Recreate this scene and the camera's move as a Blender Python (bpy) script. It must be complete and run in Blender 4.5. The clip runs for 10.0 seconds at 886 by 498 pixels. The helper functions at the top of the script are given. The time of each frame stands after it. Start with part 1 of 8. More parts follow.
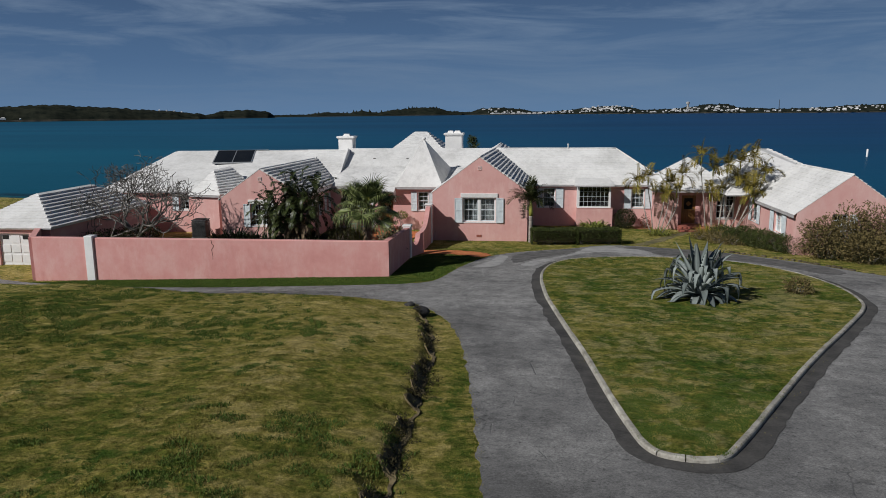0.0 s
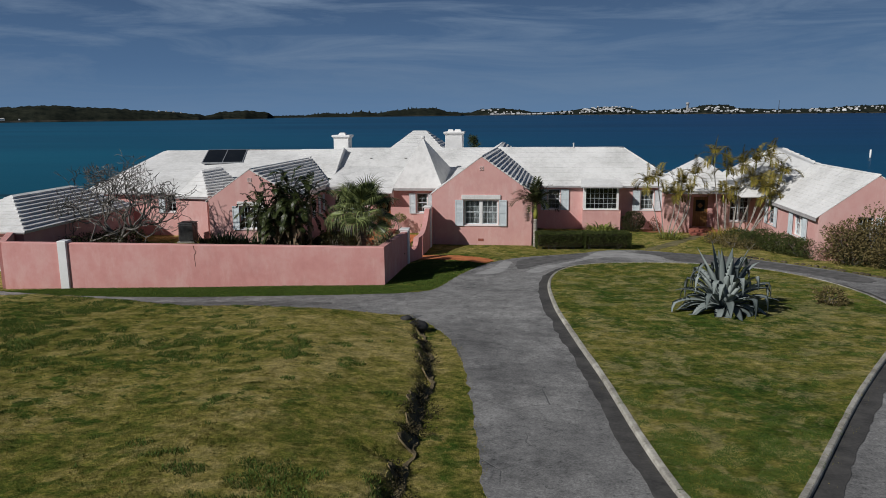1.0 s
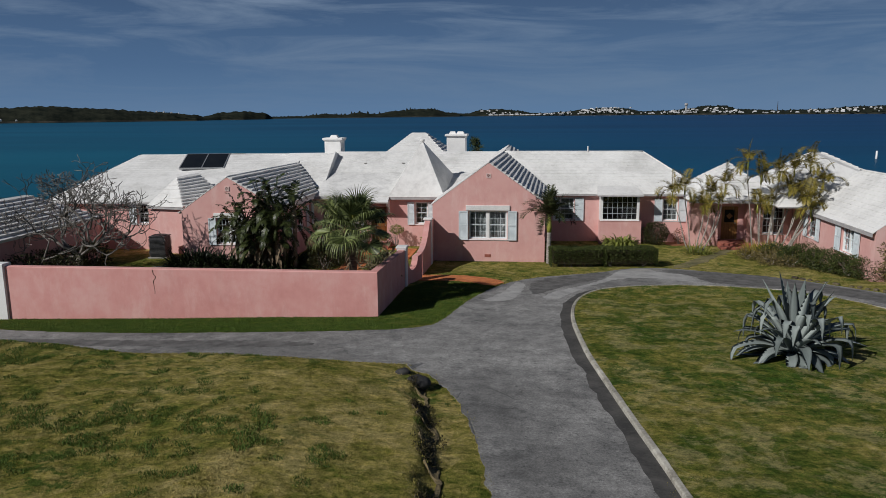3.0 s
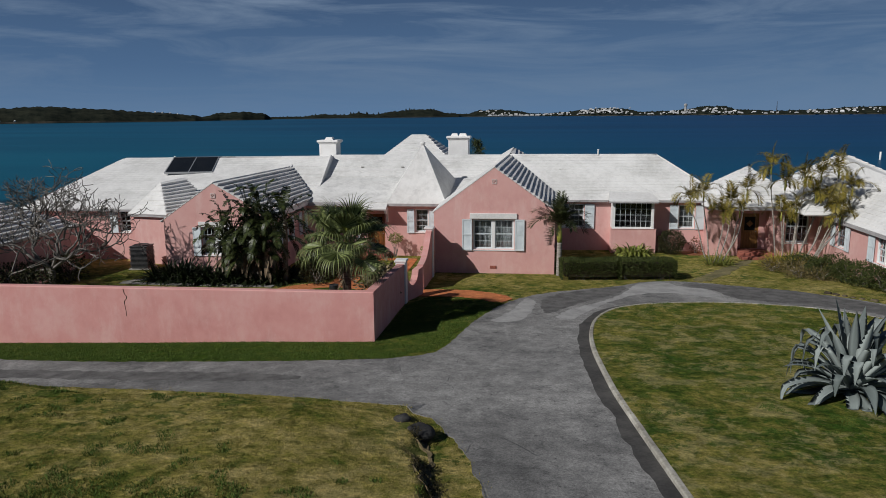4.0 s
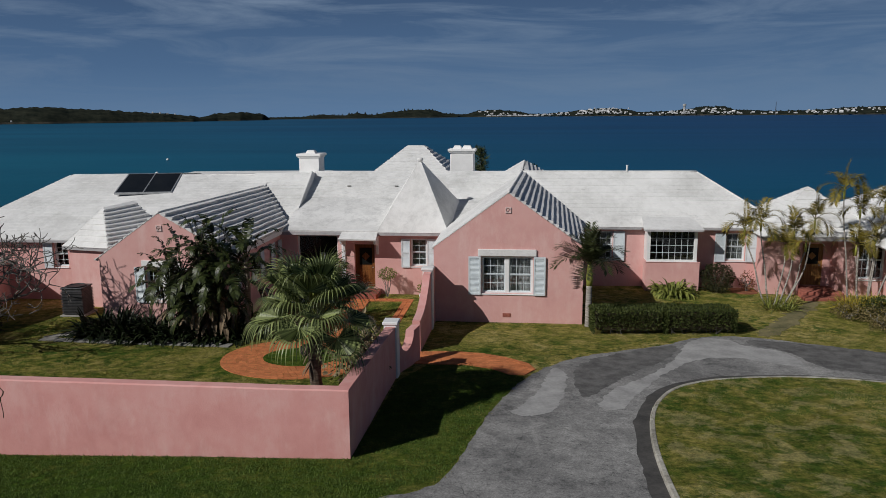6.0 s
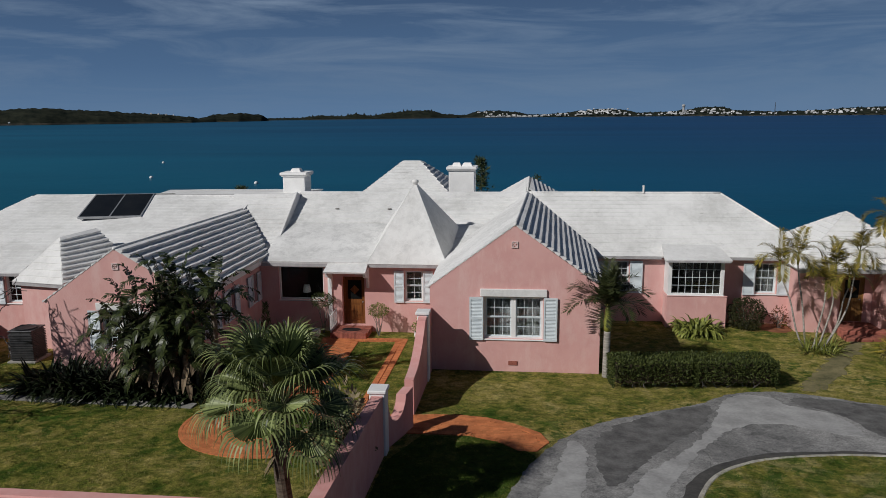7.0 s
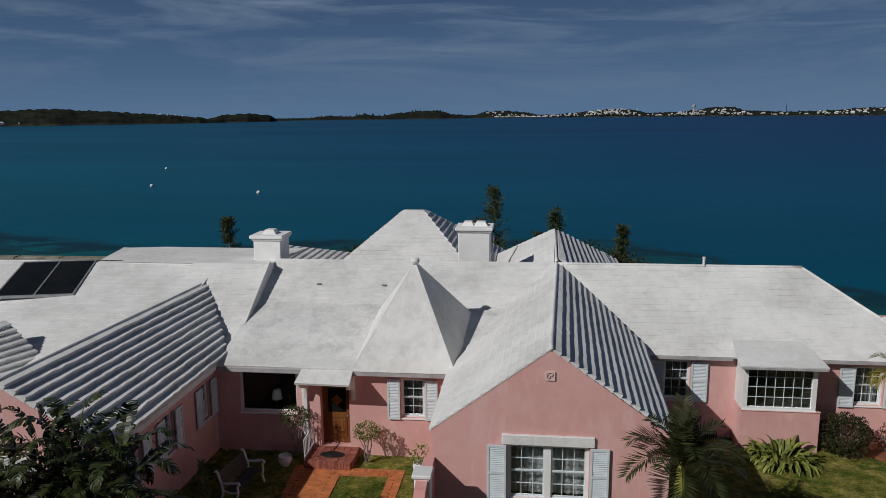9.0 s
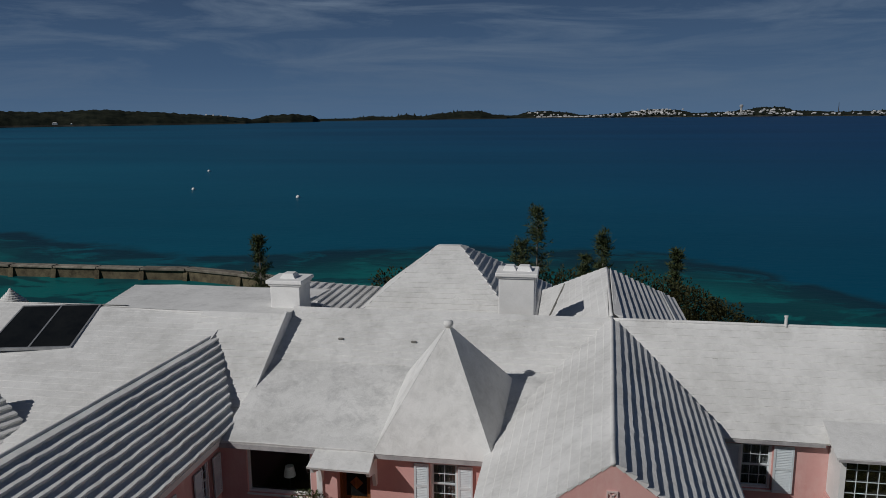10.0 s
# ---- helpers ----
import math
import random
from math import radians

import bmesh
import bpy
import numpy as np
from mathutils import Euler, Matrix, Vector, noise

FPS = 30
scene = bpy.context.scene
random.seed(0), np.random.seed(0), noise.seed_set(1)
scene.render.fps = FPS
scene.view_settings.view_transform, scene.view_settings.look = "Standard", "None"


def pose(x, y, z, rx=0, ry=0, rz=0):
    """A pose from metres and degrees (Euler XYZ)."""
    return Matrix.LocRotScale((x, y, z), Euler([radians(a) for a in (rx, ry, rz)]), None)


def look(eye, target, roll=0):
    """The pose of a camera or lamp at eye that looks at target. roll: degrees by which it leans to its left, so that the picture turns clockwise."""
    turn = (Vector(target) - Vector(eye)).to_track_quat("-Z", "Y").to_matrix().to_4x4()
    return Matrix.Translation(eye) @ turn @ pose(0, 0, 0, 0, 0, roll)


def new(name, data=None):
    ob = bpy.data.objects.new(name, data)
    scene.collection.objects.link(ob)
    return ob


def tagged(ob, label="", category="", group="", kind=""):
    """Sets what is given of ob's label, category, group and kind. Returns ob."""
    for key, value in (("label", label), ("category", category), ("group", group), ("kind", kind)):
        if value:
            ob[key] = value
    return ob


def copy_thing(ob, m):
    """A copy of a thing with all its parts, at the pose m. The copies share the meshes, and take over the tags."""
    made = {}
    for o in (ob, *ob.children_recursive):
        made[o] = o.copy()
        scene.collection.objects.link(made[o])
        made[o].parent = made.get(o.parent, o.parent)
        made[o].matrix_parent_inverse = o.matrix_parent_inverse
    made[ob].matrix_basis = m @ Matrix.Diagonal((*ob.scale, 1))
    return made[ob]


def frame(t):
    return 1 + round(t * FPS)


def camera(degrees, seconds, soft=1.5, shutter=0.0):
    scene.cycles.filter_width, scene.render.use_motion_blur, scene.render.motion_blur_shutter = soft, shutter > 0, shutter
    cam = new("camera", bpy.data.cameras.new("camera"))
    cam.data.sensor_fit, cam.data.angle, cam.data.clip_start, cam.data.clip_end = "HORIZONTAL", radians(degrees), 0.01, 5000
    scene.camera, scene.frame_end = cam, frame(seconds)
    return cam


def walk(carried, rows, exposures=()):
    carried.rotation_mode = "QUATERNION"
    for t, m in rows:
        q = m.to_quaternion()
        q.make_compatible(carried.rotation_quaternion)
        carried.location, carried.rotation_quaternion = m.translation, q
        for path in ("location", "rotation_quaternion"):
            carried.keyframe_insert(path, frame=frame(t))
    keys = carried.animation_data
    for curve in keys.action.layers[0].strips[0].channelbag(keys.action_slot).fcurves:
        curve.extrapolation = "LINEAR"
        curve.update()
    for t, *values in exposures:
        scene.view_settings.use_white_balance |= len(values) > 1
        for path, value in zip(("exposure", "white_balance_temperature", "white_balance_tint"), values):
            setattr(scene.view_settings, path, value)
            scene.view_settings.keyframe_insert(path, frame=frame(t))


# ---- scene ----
cam = camera(62.5, 10.0, soft=0.8)
PATH = [
    (0, (0.084, 0.391, 8.381), (-0.135, 2.344, 8.01), -0.43),
    (0.5, (-0.045, 1.62, 8.247), (-0.264, 3.573, 7.877), -0.43),
    (1, (-0.199, 2.817, 8.161), (-0.417, 4.77, 7.792), -0.43),
    (1.5, (-0.354, 4.004, 8.136), (-0.571, 5.958, 7.768), -0.43),
    (2, (-0.541, 5.271, 8.135), (-0.757, 7.225, 7.768), -0.43),
    (3.5, (-1.152, 9.016, 8.147), (-1.365, 10.97, 7.78), -0.43),
    (4, (-1.389, 10.486, 8.169), (-1.601, 12.441, 7.803), -0.43),
    (4.5, (-1.624, 12.099, 8.185), (-1.835, 14.054, 7.819), -0.43),
    (5, (-1.87, 13.957, 8.255), (-2.079, 15.912, 7.889), -0.43),
    (5.5, (-2.101, 15.809, 8.404), (-2.31, 17.764, 8.038), -0.43),
    (7, (-2.619, 21.492, 9.364), (-2.825, 23.448, 9.0), -0.48),
    (7.5, (-2.815, 23.447, 9.761), (-3.021, 25.403, 9.397), -0.48),
    (8, (-3.0, 25.351, 10.198), (-3.205, 27.307, 9.834), -0.48),
    (8.5, (-3.169, 27.27, 10.715), (-3.377, 29.226, 10.352), -0.48),
    (9, (-3.383, 29.161, 11.368), (-3.612, 31.114, 11.004), -0.48),
    (9.5, (-3.575, 31.007, 12.058), (-3.855, 32.954, 11.695), -0.48),
    (10, (-3.746, 32.879, 12.499), (-4.084, 34.816, 12.136), -0.52),
]
walk(cam, [(t, look(eye, target, roll)) for t, eye, target, roll in PATH],
     [(t, stops, 6220, 11) for t, stops in ((0, -0.06), (3.5, -0.10), (5.5, -0.15), (7.5, -0.17), (8.5, -0.25), (9, -0.36), (9.5, -0.50), (10, -0.65))])

# ---- light ----
SUN_TO = Vector((1.05, 0.95, -1.0)).normalized()
SUN_EL, SUN_AZ = math.asin(-SUN_TO.z), math.atan2(-SUN_TO.x, -SUN_TO.y)
sun = new("sun", bpy.data.lights.new("sun", "SUN"))
sun.data.energy, sun.data.angle, sun.data.color = 3.75, radians(0.55), (1.0, 0.955, 0.88)
sun.matrix_world = look((-40, -40, 60), Vector((-40, -40, 60)) + SUN_TO)
world = bpy.data.worlds.new("sky")
scene.world = world
world.use_nodes = True
wn, wl = world.node_tree.nodes, world.node_tree.links
sky_tex = wn.new("ShaderNodeTexSky")
sky_tex.sky_type, sky_tex.sun_disc = "NISHITA", False
sky_tex.sun_elevation, sky_tex.sun_rotation = SUN_EL, SUN_AZ
sky_tex.altitude, sky_tex.air_density, sky_tex.dust_density, sky_tex.ozone_density = 20, 1.0, 0.4, 2.0
w_co = wn.new("ShaderNodeTexCoord")
w_sep = wn.new("ShaderNodeSeparateXYZ")
wl.new(w_co.outputs["Generated"], w_sep.inputs[0])
# thin high cloud, drawn out along the horizon
w_map = wn.new("ShaderNodeMapping")
w_map.inputs["Scale"].default_value = (2.2, 2.2, 17.0)
w_map.inputs["Rotation"].default_value = (radians(3), radians(-9), 0)
wl.new(w_co.outputs["Generated"], w_map.inputs[0])
w_noise = wn.new("ShaderNodeTexNoise")
w_noise.inputs["Scale"].default_value, w_noise.inputs["Detail"].default_value = 1.7, 7
w_noise.inputs["Roughness"].default_value, w_noise.inputs["Distortion"].default_value = 0.62, 0.7
wl.new(w_map.outputs[0], w_noise.inputs["Vector"])
w_ramp = wn.new("ShaderNodeValToRGB")
w_ramp.color_ramp.elements[0].position, w_ramp.color_ramp.elements[1].position = 0.43, 0.70
w_ramp.color_ramp.elements[0].color, w_ramp.color_ramp.elements[1].color = (0, 0, 0, 1), (1, 1, 1, 1)
wl.new(w_noise.outputs["Fac"], w_ramp.inputs[0])
# more cloud higher up than at the horizon
w_up = wn.new("ShaderNodeMapRange")
w_up.inputs["From Min"].default_value, w_up.inputs["From Max"].default_value = 0.02, 0.16
w_up.inputs["To Min"].default_value, w_up.inputs["To Max"].default_value = 0.15, 1.0
wl.new(w_sep.outputs["Z"], w_up.inputs["Value"])
# and none overhead
w_top = wn.new("ShaderNodeMapRange")
w_top.inputs["From Min"].default_value, w_top.inputs["From Max"].default_value = 0.20, 0.50
w_top.inputs["To Min"].default_value, w_top.inputs["To Max"].default_value = 1.0, 0.1
wl.new(w_sep.outputs["Z"], w_top.inputs["Value"])
w_low = wn.new("ShaderNodeMath")
w_low.operation = "MULTIPLY"
wl.new(w_up.outputs[0], w_low.inputs[0])
wl.new(w_top.outputs[0], w_low.inputs[1])
w_mul = wn.new("ShaderNodeMath")
w_mul.operation = "MULTIPLY"
wl.new(w_ramp.outputs[0], w_mul.inputs[0])
wl.new(w_low.outputs[0], w_mul.inputs[1])
# the blue deepens from the pale horizon upwards
w_grad = wn.new("ShaderNodeValToRGB")
w_el = w_grad.color_ramp.elements
w_el[0].position, w_el[0].color = 0.0, (0.125, 0.265, 0.48, 1)
w_el[1].position, w_el[1].color = 1.0, (0.012, 0.024, 0.060, 1)
for w_pos, w_col in ((0.06, (0.082, 0.18, 0.36, 1)), (0.17, (0.058, 0.108, 0.216, 1)), (0.30, (0.030, 0.052, 0.112, 1)), (0.55, (0.017, 0.032, 0.074, 1))):
    w_e = w_grad.color_ramp.elements.new(w_pos)
    w_e.color = w_col
wl.new(w_sep.outputs["Z"], w_grad.inputs[0])
w_cloud = wn.new("ShaderNodeMixRGB")
w_cloud.inputs["Color2"].default_value = (0.265, 0.355, 0.49, 1)
w_fac = wn.new("ShaderNodeMath")
w_fac.operation, w_fac.inputs[1].default_value = "MULTIPLY", 1.0
wl.new(w_mul.outputs[0], w_fac.inputs[0])
wl.new(w_fac.outputs[0], w_cloud.inputs["Fac"])
wl.new(w_grad.outputs[0], w_cloud.inputs["Color1"])
bg_a, bg_b, bg_add = wn["Background"], wn.new("ShaderNodeBackground"), wn.new("ShaderNodeAddShader")
bg_a.inputs["Strength"].default_value = 0.006
bg_b.inputs["Strength"].default_value = 0.64
wl.new(sky_tex.outputs[0], bg_a.inputs["Color"])
wl.new(w_cloud.outputs[0], bg_b.inputs["Color"])
wl.new(bg_a.outputs[0], bg_add.inputs[0])
wl.new(bg_b.outputs[0], bg_add.inputs[1])
wl.new(bg_add.outputs[0], wn["World Output"].inputs["Surface"])


# ---- materials ----
def ramp(nt, fac, stops):
    r = nt.nodes.new("ShaderNodeValToRGB")
    els = r.color_ramp.elements
    while len(els) < len(stops):
        els.new(0.5)
    for e, (p, c) in zip(els, stops):
        e.position, e.color = p, (*c, 1)
    nt.links.new(fac, r.inputs[0])
    return r.outputs[0]


def tex(nt, scale, detail=4, rough=0.55, stretch=(1, 1, 1), distort=0.0, offset=0.0):
    co = nt.nodes.new("ShaderNodeTexCoord")
    mp = nt.nodes.new("ShaderNodeMapping")
    mp.inputs["Scale"].default_value = stretch
    mp.inputs["Location"].default_value = (offset, offset * 0.7, offset * 0.3)
    n = nt.nodes.new("ShaderNodeTexNoise")
    n.inputs["Scale"].default_value, n.inputs["Detail"].default_value = scale, detail
    n.inputs["Roughness"].default_value, n.inputs["Distortion"].default_value = rough, distort
    geo = nt.nodes.new("ShaderNodeNewGeometry")
    nt.links.new(geo.outputs["Position"], mp.inputs[0])
    nt.links.new(mp.outputs[0], n.inputs["Vector"])
    return n.outputs["Fac"]


def mix(nt, fac, a, b, mode="MIX"):
    m = nt.nodes.new("ShaderNodeMixRGB")
    m.blend_type = mode
    for sock, v in ((m.inputs["Fac"], fac), (m.inputs["Color1"], a), (m.inputs["Color2"], b)):
        if isinstance(v, (int, float)):
            sock.default_value = v
        elif isinstance(v, tuple):
            sock.default_value = (*v, 1)
        else:
            nt.links.new(v, sock)
    return m.outputs[0]


def math_node(nt, op, a, b=0.0, c=None):
    m = nt.nodes.new("ShaderNodeMath")
    m.operation = op
    for sock, v in zip(m.inputs, (a, b, c)):
        if v is None:
            continue
        if isinstance(v, (int, float)):
            sock.default_value = v
        else:
            nt.links.new(v, sock)
    return m.outputs[0]


def material(name, rough=0.8, metal=0.0, spec=0.4):
    m = bpy.data.materials.new(name)
    m.use_nodes = True
    b = m.node_tree.nodes["Principled BSDF"]
    b.inputs["Roughness"].default_value, b.inputs["Metallic"].default_value = rough, metal
    b.inputs["Specular IOR Level"].default_value = spec
    return m, m.node_tree, b


def bump(nt, b, height, strength=0.4, dist=0.02):
    n = nt.nodes.new("ShaderNodeBump")
    n.inputs["Strength"].default_value, n.inputs["Distance"].default_value = strength, dist
    nt.links.new(height, n.inputs["Height"])
    nt.links.new(n.outputs[0], b.inputs["Normal"])


def colour(nt, b, out):
    nt.links.new(out, b.inputs["Base Color"])


def simple(name, a, c, scale=3.0, rough=0.7, metal=0.0, bumpy=0.15, vary=0.0, spec=0.4, stretch=(1, 1, 1)):
    """Two tones mixed by noise at two scales; vary: tone by object and island."""
    m, nt, b = material(name, rough, metal, spec)
    big, fine = tex(nt, scale, 5, 0.6, stretch), tex(nt, scale * 9, 3, 0.6, stretch)
    f = math_node(nt, "ADD", math_node(nt, "MULTIPLY", big, 0.7), math_node(nt, "MULTIPLY", fine, 0.3))
    out = ramp(nt, f, [(0.36, a), (0.64, c)])
    if vary:
        info, geo = nt.nodes.new("ShaderNodeObjectInfo"), nt.nodes.new("ShaderNodeNewGeometry")
        r = math_node(nt, "FRACT", math_node(nt, "ADD", info.outputs["Random"], geo.outputs["Random Per Island"]))
        k = math_node(nt, "MULTIPLY_ADD", r, 2 * vary, 1 - vary)
        h = nt.nodes.new("ShaderNodeHueSaturation")
        nt.links.new(k, h.inputs["Value"])
        nt.links.new(out, h.inputs["Color"])
        out = h.outputs[0]
    colour(nt, b, out)
    if bumpy:
        bump(nt, b, fine, bumpy, 0.02)
    return m


def stucco(name="pink_stucco", fade=0.42):
    m, nt, b = material(name, 0.88, 0, 0.2)
    big, mid = tex(nt, 0.55, 5, 0.6), tex(nt, 2.2, 5, 0.65, distort=0.3)
    streak, fine = tex(nt, 1.4, 4, 0.6, (1, 1, 0.18)), tex(nt, 26, 3, 0.6)
    f = math_node(nt, "ADD", math_node(nt, "MULTIPLY", big, 0.45), math_node(nt, "MULTIPLY", mid, 0.3))
    f = math_node(nt, "ADD", f, math_node(nt, "MULTIPLY", streak, 0.25))
    out = ramp(nt, f, [(0.36, (0.575, 0.265, 0.244)), (0.50, (0.635, 0.315, 0.290)), (0.66, (0.675, 0.375, 0.350))])
    # washed-out patches and grey weather stains
    wash = ramp(nt, tex(nt, 0.9, 7, 0.72, (1, 1, 0.55), offset=7), [(0.50, (0, 0, 0)), (0.70, (1, 1, 1))])
    out = mix(nt, math_node(nt, "MULTIPLY_ADD", wash, min(fade, 0.5), max(0.0, fade - 0.42)), out, (0.70, 0.475, 0.44))
    stain = ramp(nt, tex(nt, 3.0, 6, 0.75, (1, 1, 0.35), offset=3), [(0.66, (0, 0, 0)), (0.80, (1, 1, 1))])
    out = mix(nt, math_node(nt, "MULTIPLY", stain, 0.35), out, (0.22, 0.13, 0.11))
    runs = ramp(nt, tex(nt, 1.1, 8, 0.74, (1, 1, 0.30), offset=19), [(0.53, (0, 0, 0)), (0.63, (1, 1, 1))])
    out = mix(nt, math_node(nt, "MULTIPLY", runs, fade * 0.55), out, (0.74, 0.52, 0.485))
    colour(nt, b, out)
    bump(nt, b, math_node(nt, "ADD", fine, math_node(nt, "MULTIPLY", mid, 2.0)), 0.28, 0.02)
    return m


def limewash(name="white_limewash", wear=0.0):
    """Limewash on stone; wear: how much grey weathering shows through."""
    m, nt, b = material(name, 0.9, 0, 0.2)
    big, mid, fine = tex(nt, 0.5, 5, 0.6), tex(nt, 3.0, 6, 0.7, distort=0.6), tex(nt, 22, 3, 0.6)
    out = ramp(nt, math_node(nt, "ADD", math_node(nt, "MULTIPLY", big, 0.6), math_node(nt, "MULTIPLY", mid, 0.4)),
               [(0.34, (0.57, 0.567, 0.55)), (0.52, (0.735, 0.732, 0.717)), (0.68, (0.82, 0.817, 0.802))])
    grime = ramp(nt, tex(nt, 1.3, 9, 0.76, distort=0.3, offset=11), [(0.56 - wear * 0.5, (0, 0, 0)), (0.70 - wear * 0.4, (1, 1, 1))])
    out = mix(nt, math_node(nt, "MULTIPLY", grime, 0.40 + wear), out, (0.42, 0.42, 0.415))
    specks = ramp(nt, tex(nt, 9, 5, 0.7, (1, 1, 0.4), offset=4), [(0.70, (0, 0, 0)), (0.78, (1, 1, 1))])
    out = mix(nt, math_node(nt, "MULTIPLY", specks, 0.28), out, (0.24, 0.24, 0.25))
    colour(nt, b, out)
    bump(nt, b, math_node(nt, "ADD", math_node(nt, "MULTIPLY", mid, 1.5), fine), 0.35, 0.025)
    return m


def lawn(name="winter_grass", shift=0.0, green=0.0, slope=0.0, pale=0.0):
    """Straw and green grass. pale: strength of bleached patches; shift: how far it leans to green; green: share of lush grass laid over it; slope: how much greener it grows up the hill."""
    m, nt, b = material(name, 0.95, 0, 0.08)
    big, mid = tex(nt, 0.30, 5, 0.6), tex(nt, 1.8, 9, 0.74, distort=0.4)
    fine, blades, mow = tex(nt, 11, 6, 0.8), tex(nt, 42, 3, 0.7), tex(nt, 0.8, 3, 0.5, (0.3, 1.4, 1), offset=5)
    f = math_node(nt, "ADD", math_node(nt, "MULTIPLY", big, 0.32), math_node(nt, "MULTIPLY", mid, 0.54))
    f = math_node(nt, "ADD", f, math_node(nt, "MULTIPLY", mow, 0.06))
    f = math_node(nt, "ADD", f, math_node(nt, "MULTIPLY_ADD", fine, 0.08, -shift))
    if slope:
        geo, sep, up = nt.nodes.new("ShaderNodeNewGeometry"), nt.nodes.new("ShaderNodeSeparateXYZ"), nt.nodes.new("ShaderNodeMapRange")
        nt.links.new(geo.outputs["Position"], sep.inputs[0])
        nt.links.new(math_node(nt, "ADD", sep.outputs["X"], sep.outputs["Y"]), up.inputs["Value"])
        for k, v in zip(("From Min", "From Max", "To Min", "To Max"), (14.0, 1.0, 0.0, slope)):
            up.inputs[k].default_value = v
        f = math_node(nt, "SUBTRACT", f, up.outputs[0])
    out = ramp(nt, f, [(0.405, (0.062, 0.104, 0.014)), (0.455, (0.136, 0.160, 0.028)), (0.505, (0.242, 0.230, 0.052)), (0.555, (0.352, 0.302, 0.092)), (0.62, (0.49, 0.405, 0.165))])
    if pale:
        bleach = ramp(nt, tex(nt, 0.95, 10, 0.74, distort=0.5, offset=71), [(0.495, (0, 0, 0)), (0.56, (1, 1, 1))])
        out = mix(nt, math_node(nt, "MULTIPLY", bleach, pale), out, (0.50, 0.425, 0.215))
    # clumps of a darker, greener grass, gathered in drifts
    clump = ramp(nt, tex(nt, 1.9, 10, 0.74, distort=0.3, offset=2), [(0.515, (0, 0, 0)), (0.55, (1, 1, 1))])
    drift = ramp(nt, tex(nt, 0.20, 4, 0.6, offset=31), [(0.42, (0, 0, 0)), (0.58, (1, 1, 1))])
    g = math_node(nt, "MULTIPLY", clump, math_node(nt, "MULTIPLY_ADD", drift, 0.72, 0.08))
    out = mix(nt, g, out, (0.048, 0.110, 0.015))
    if green:
        out = mix(nt, green, out, (0.050, 0.102, 0.010))
    lump = ramp(nt, tex(nt, 4.0, 8, 0.76, (0.7, 1.2, 1), offset=17), [(0.37, (0.56, 0.60, 0.52)), (0.5, (1.0, 1.0, 1.0)), (0.63, (1.38, 1.33, 1.26))])
    out = mix(nt, 1.0, out, lump, "MULTIPLY")
    grain = ramp(nt, math_node(nt, "ADD", math_node(nt, "MULTIPLY", fine, 0.6), math_node(nt, "MULTIPLY", blades, 0.4)), [(0.36, (0.52, 0.54, 0.48)), (0.5, (1.0, 1.0, 1.0)), (0.64, (1.48, 1.44, 1.38))])
    colour(nt, b, mix(nt, 1.0, out, grain, "MULTIPLY"))
    bump(nt, b, math_node(nt, "ADD", math_node(nt, "ADD", fine, blades), math_node(nt, "MULTIPLY", mid, 1.5)), 1.0, 0.06)
    return m


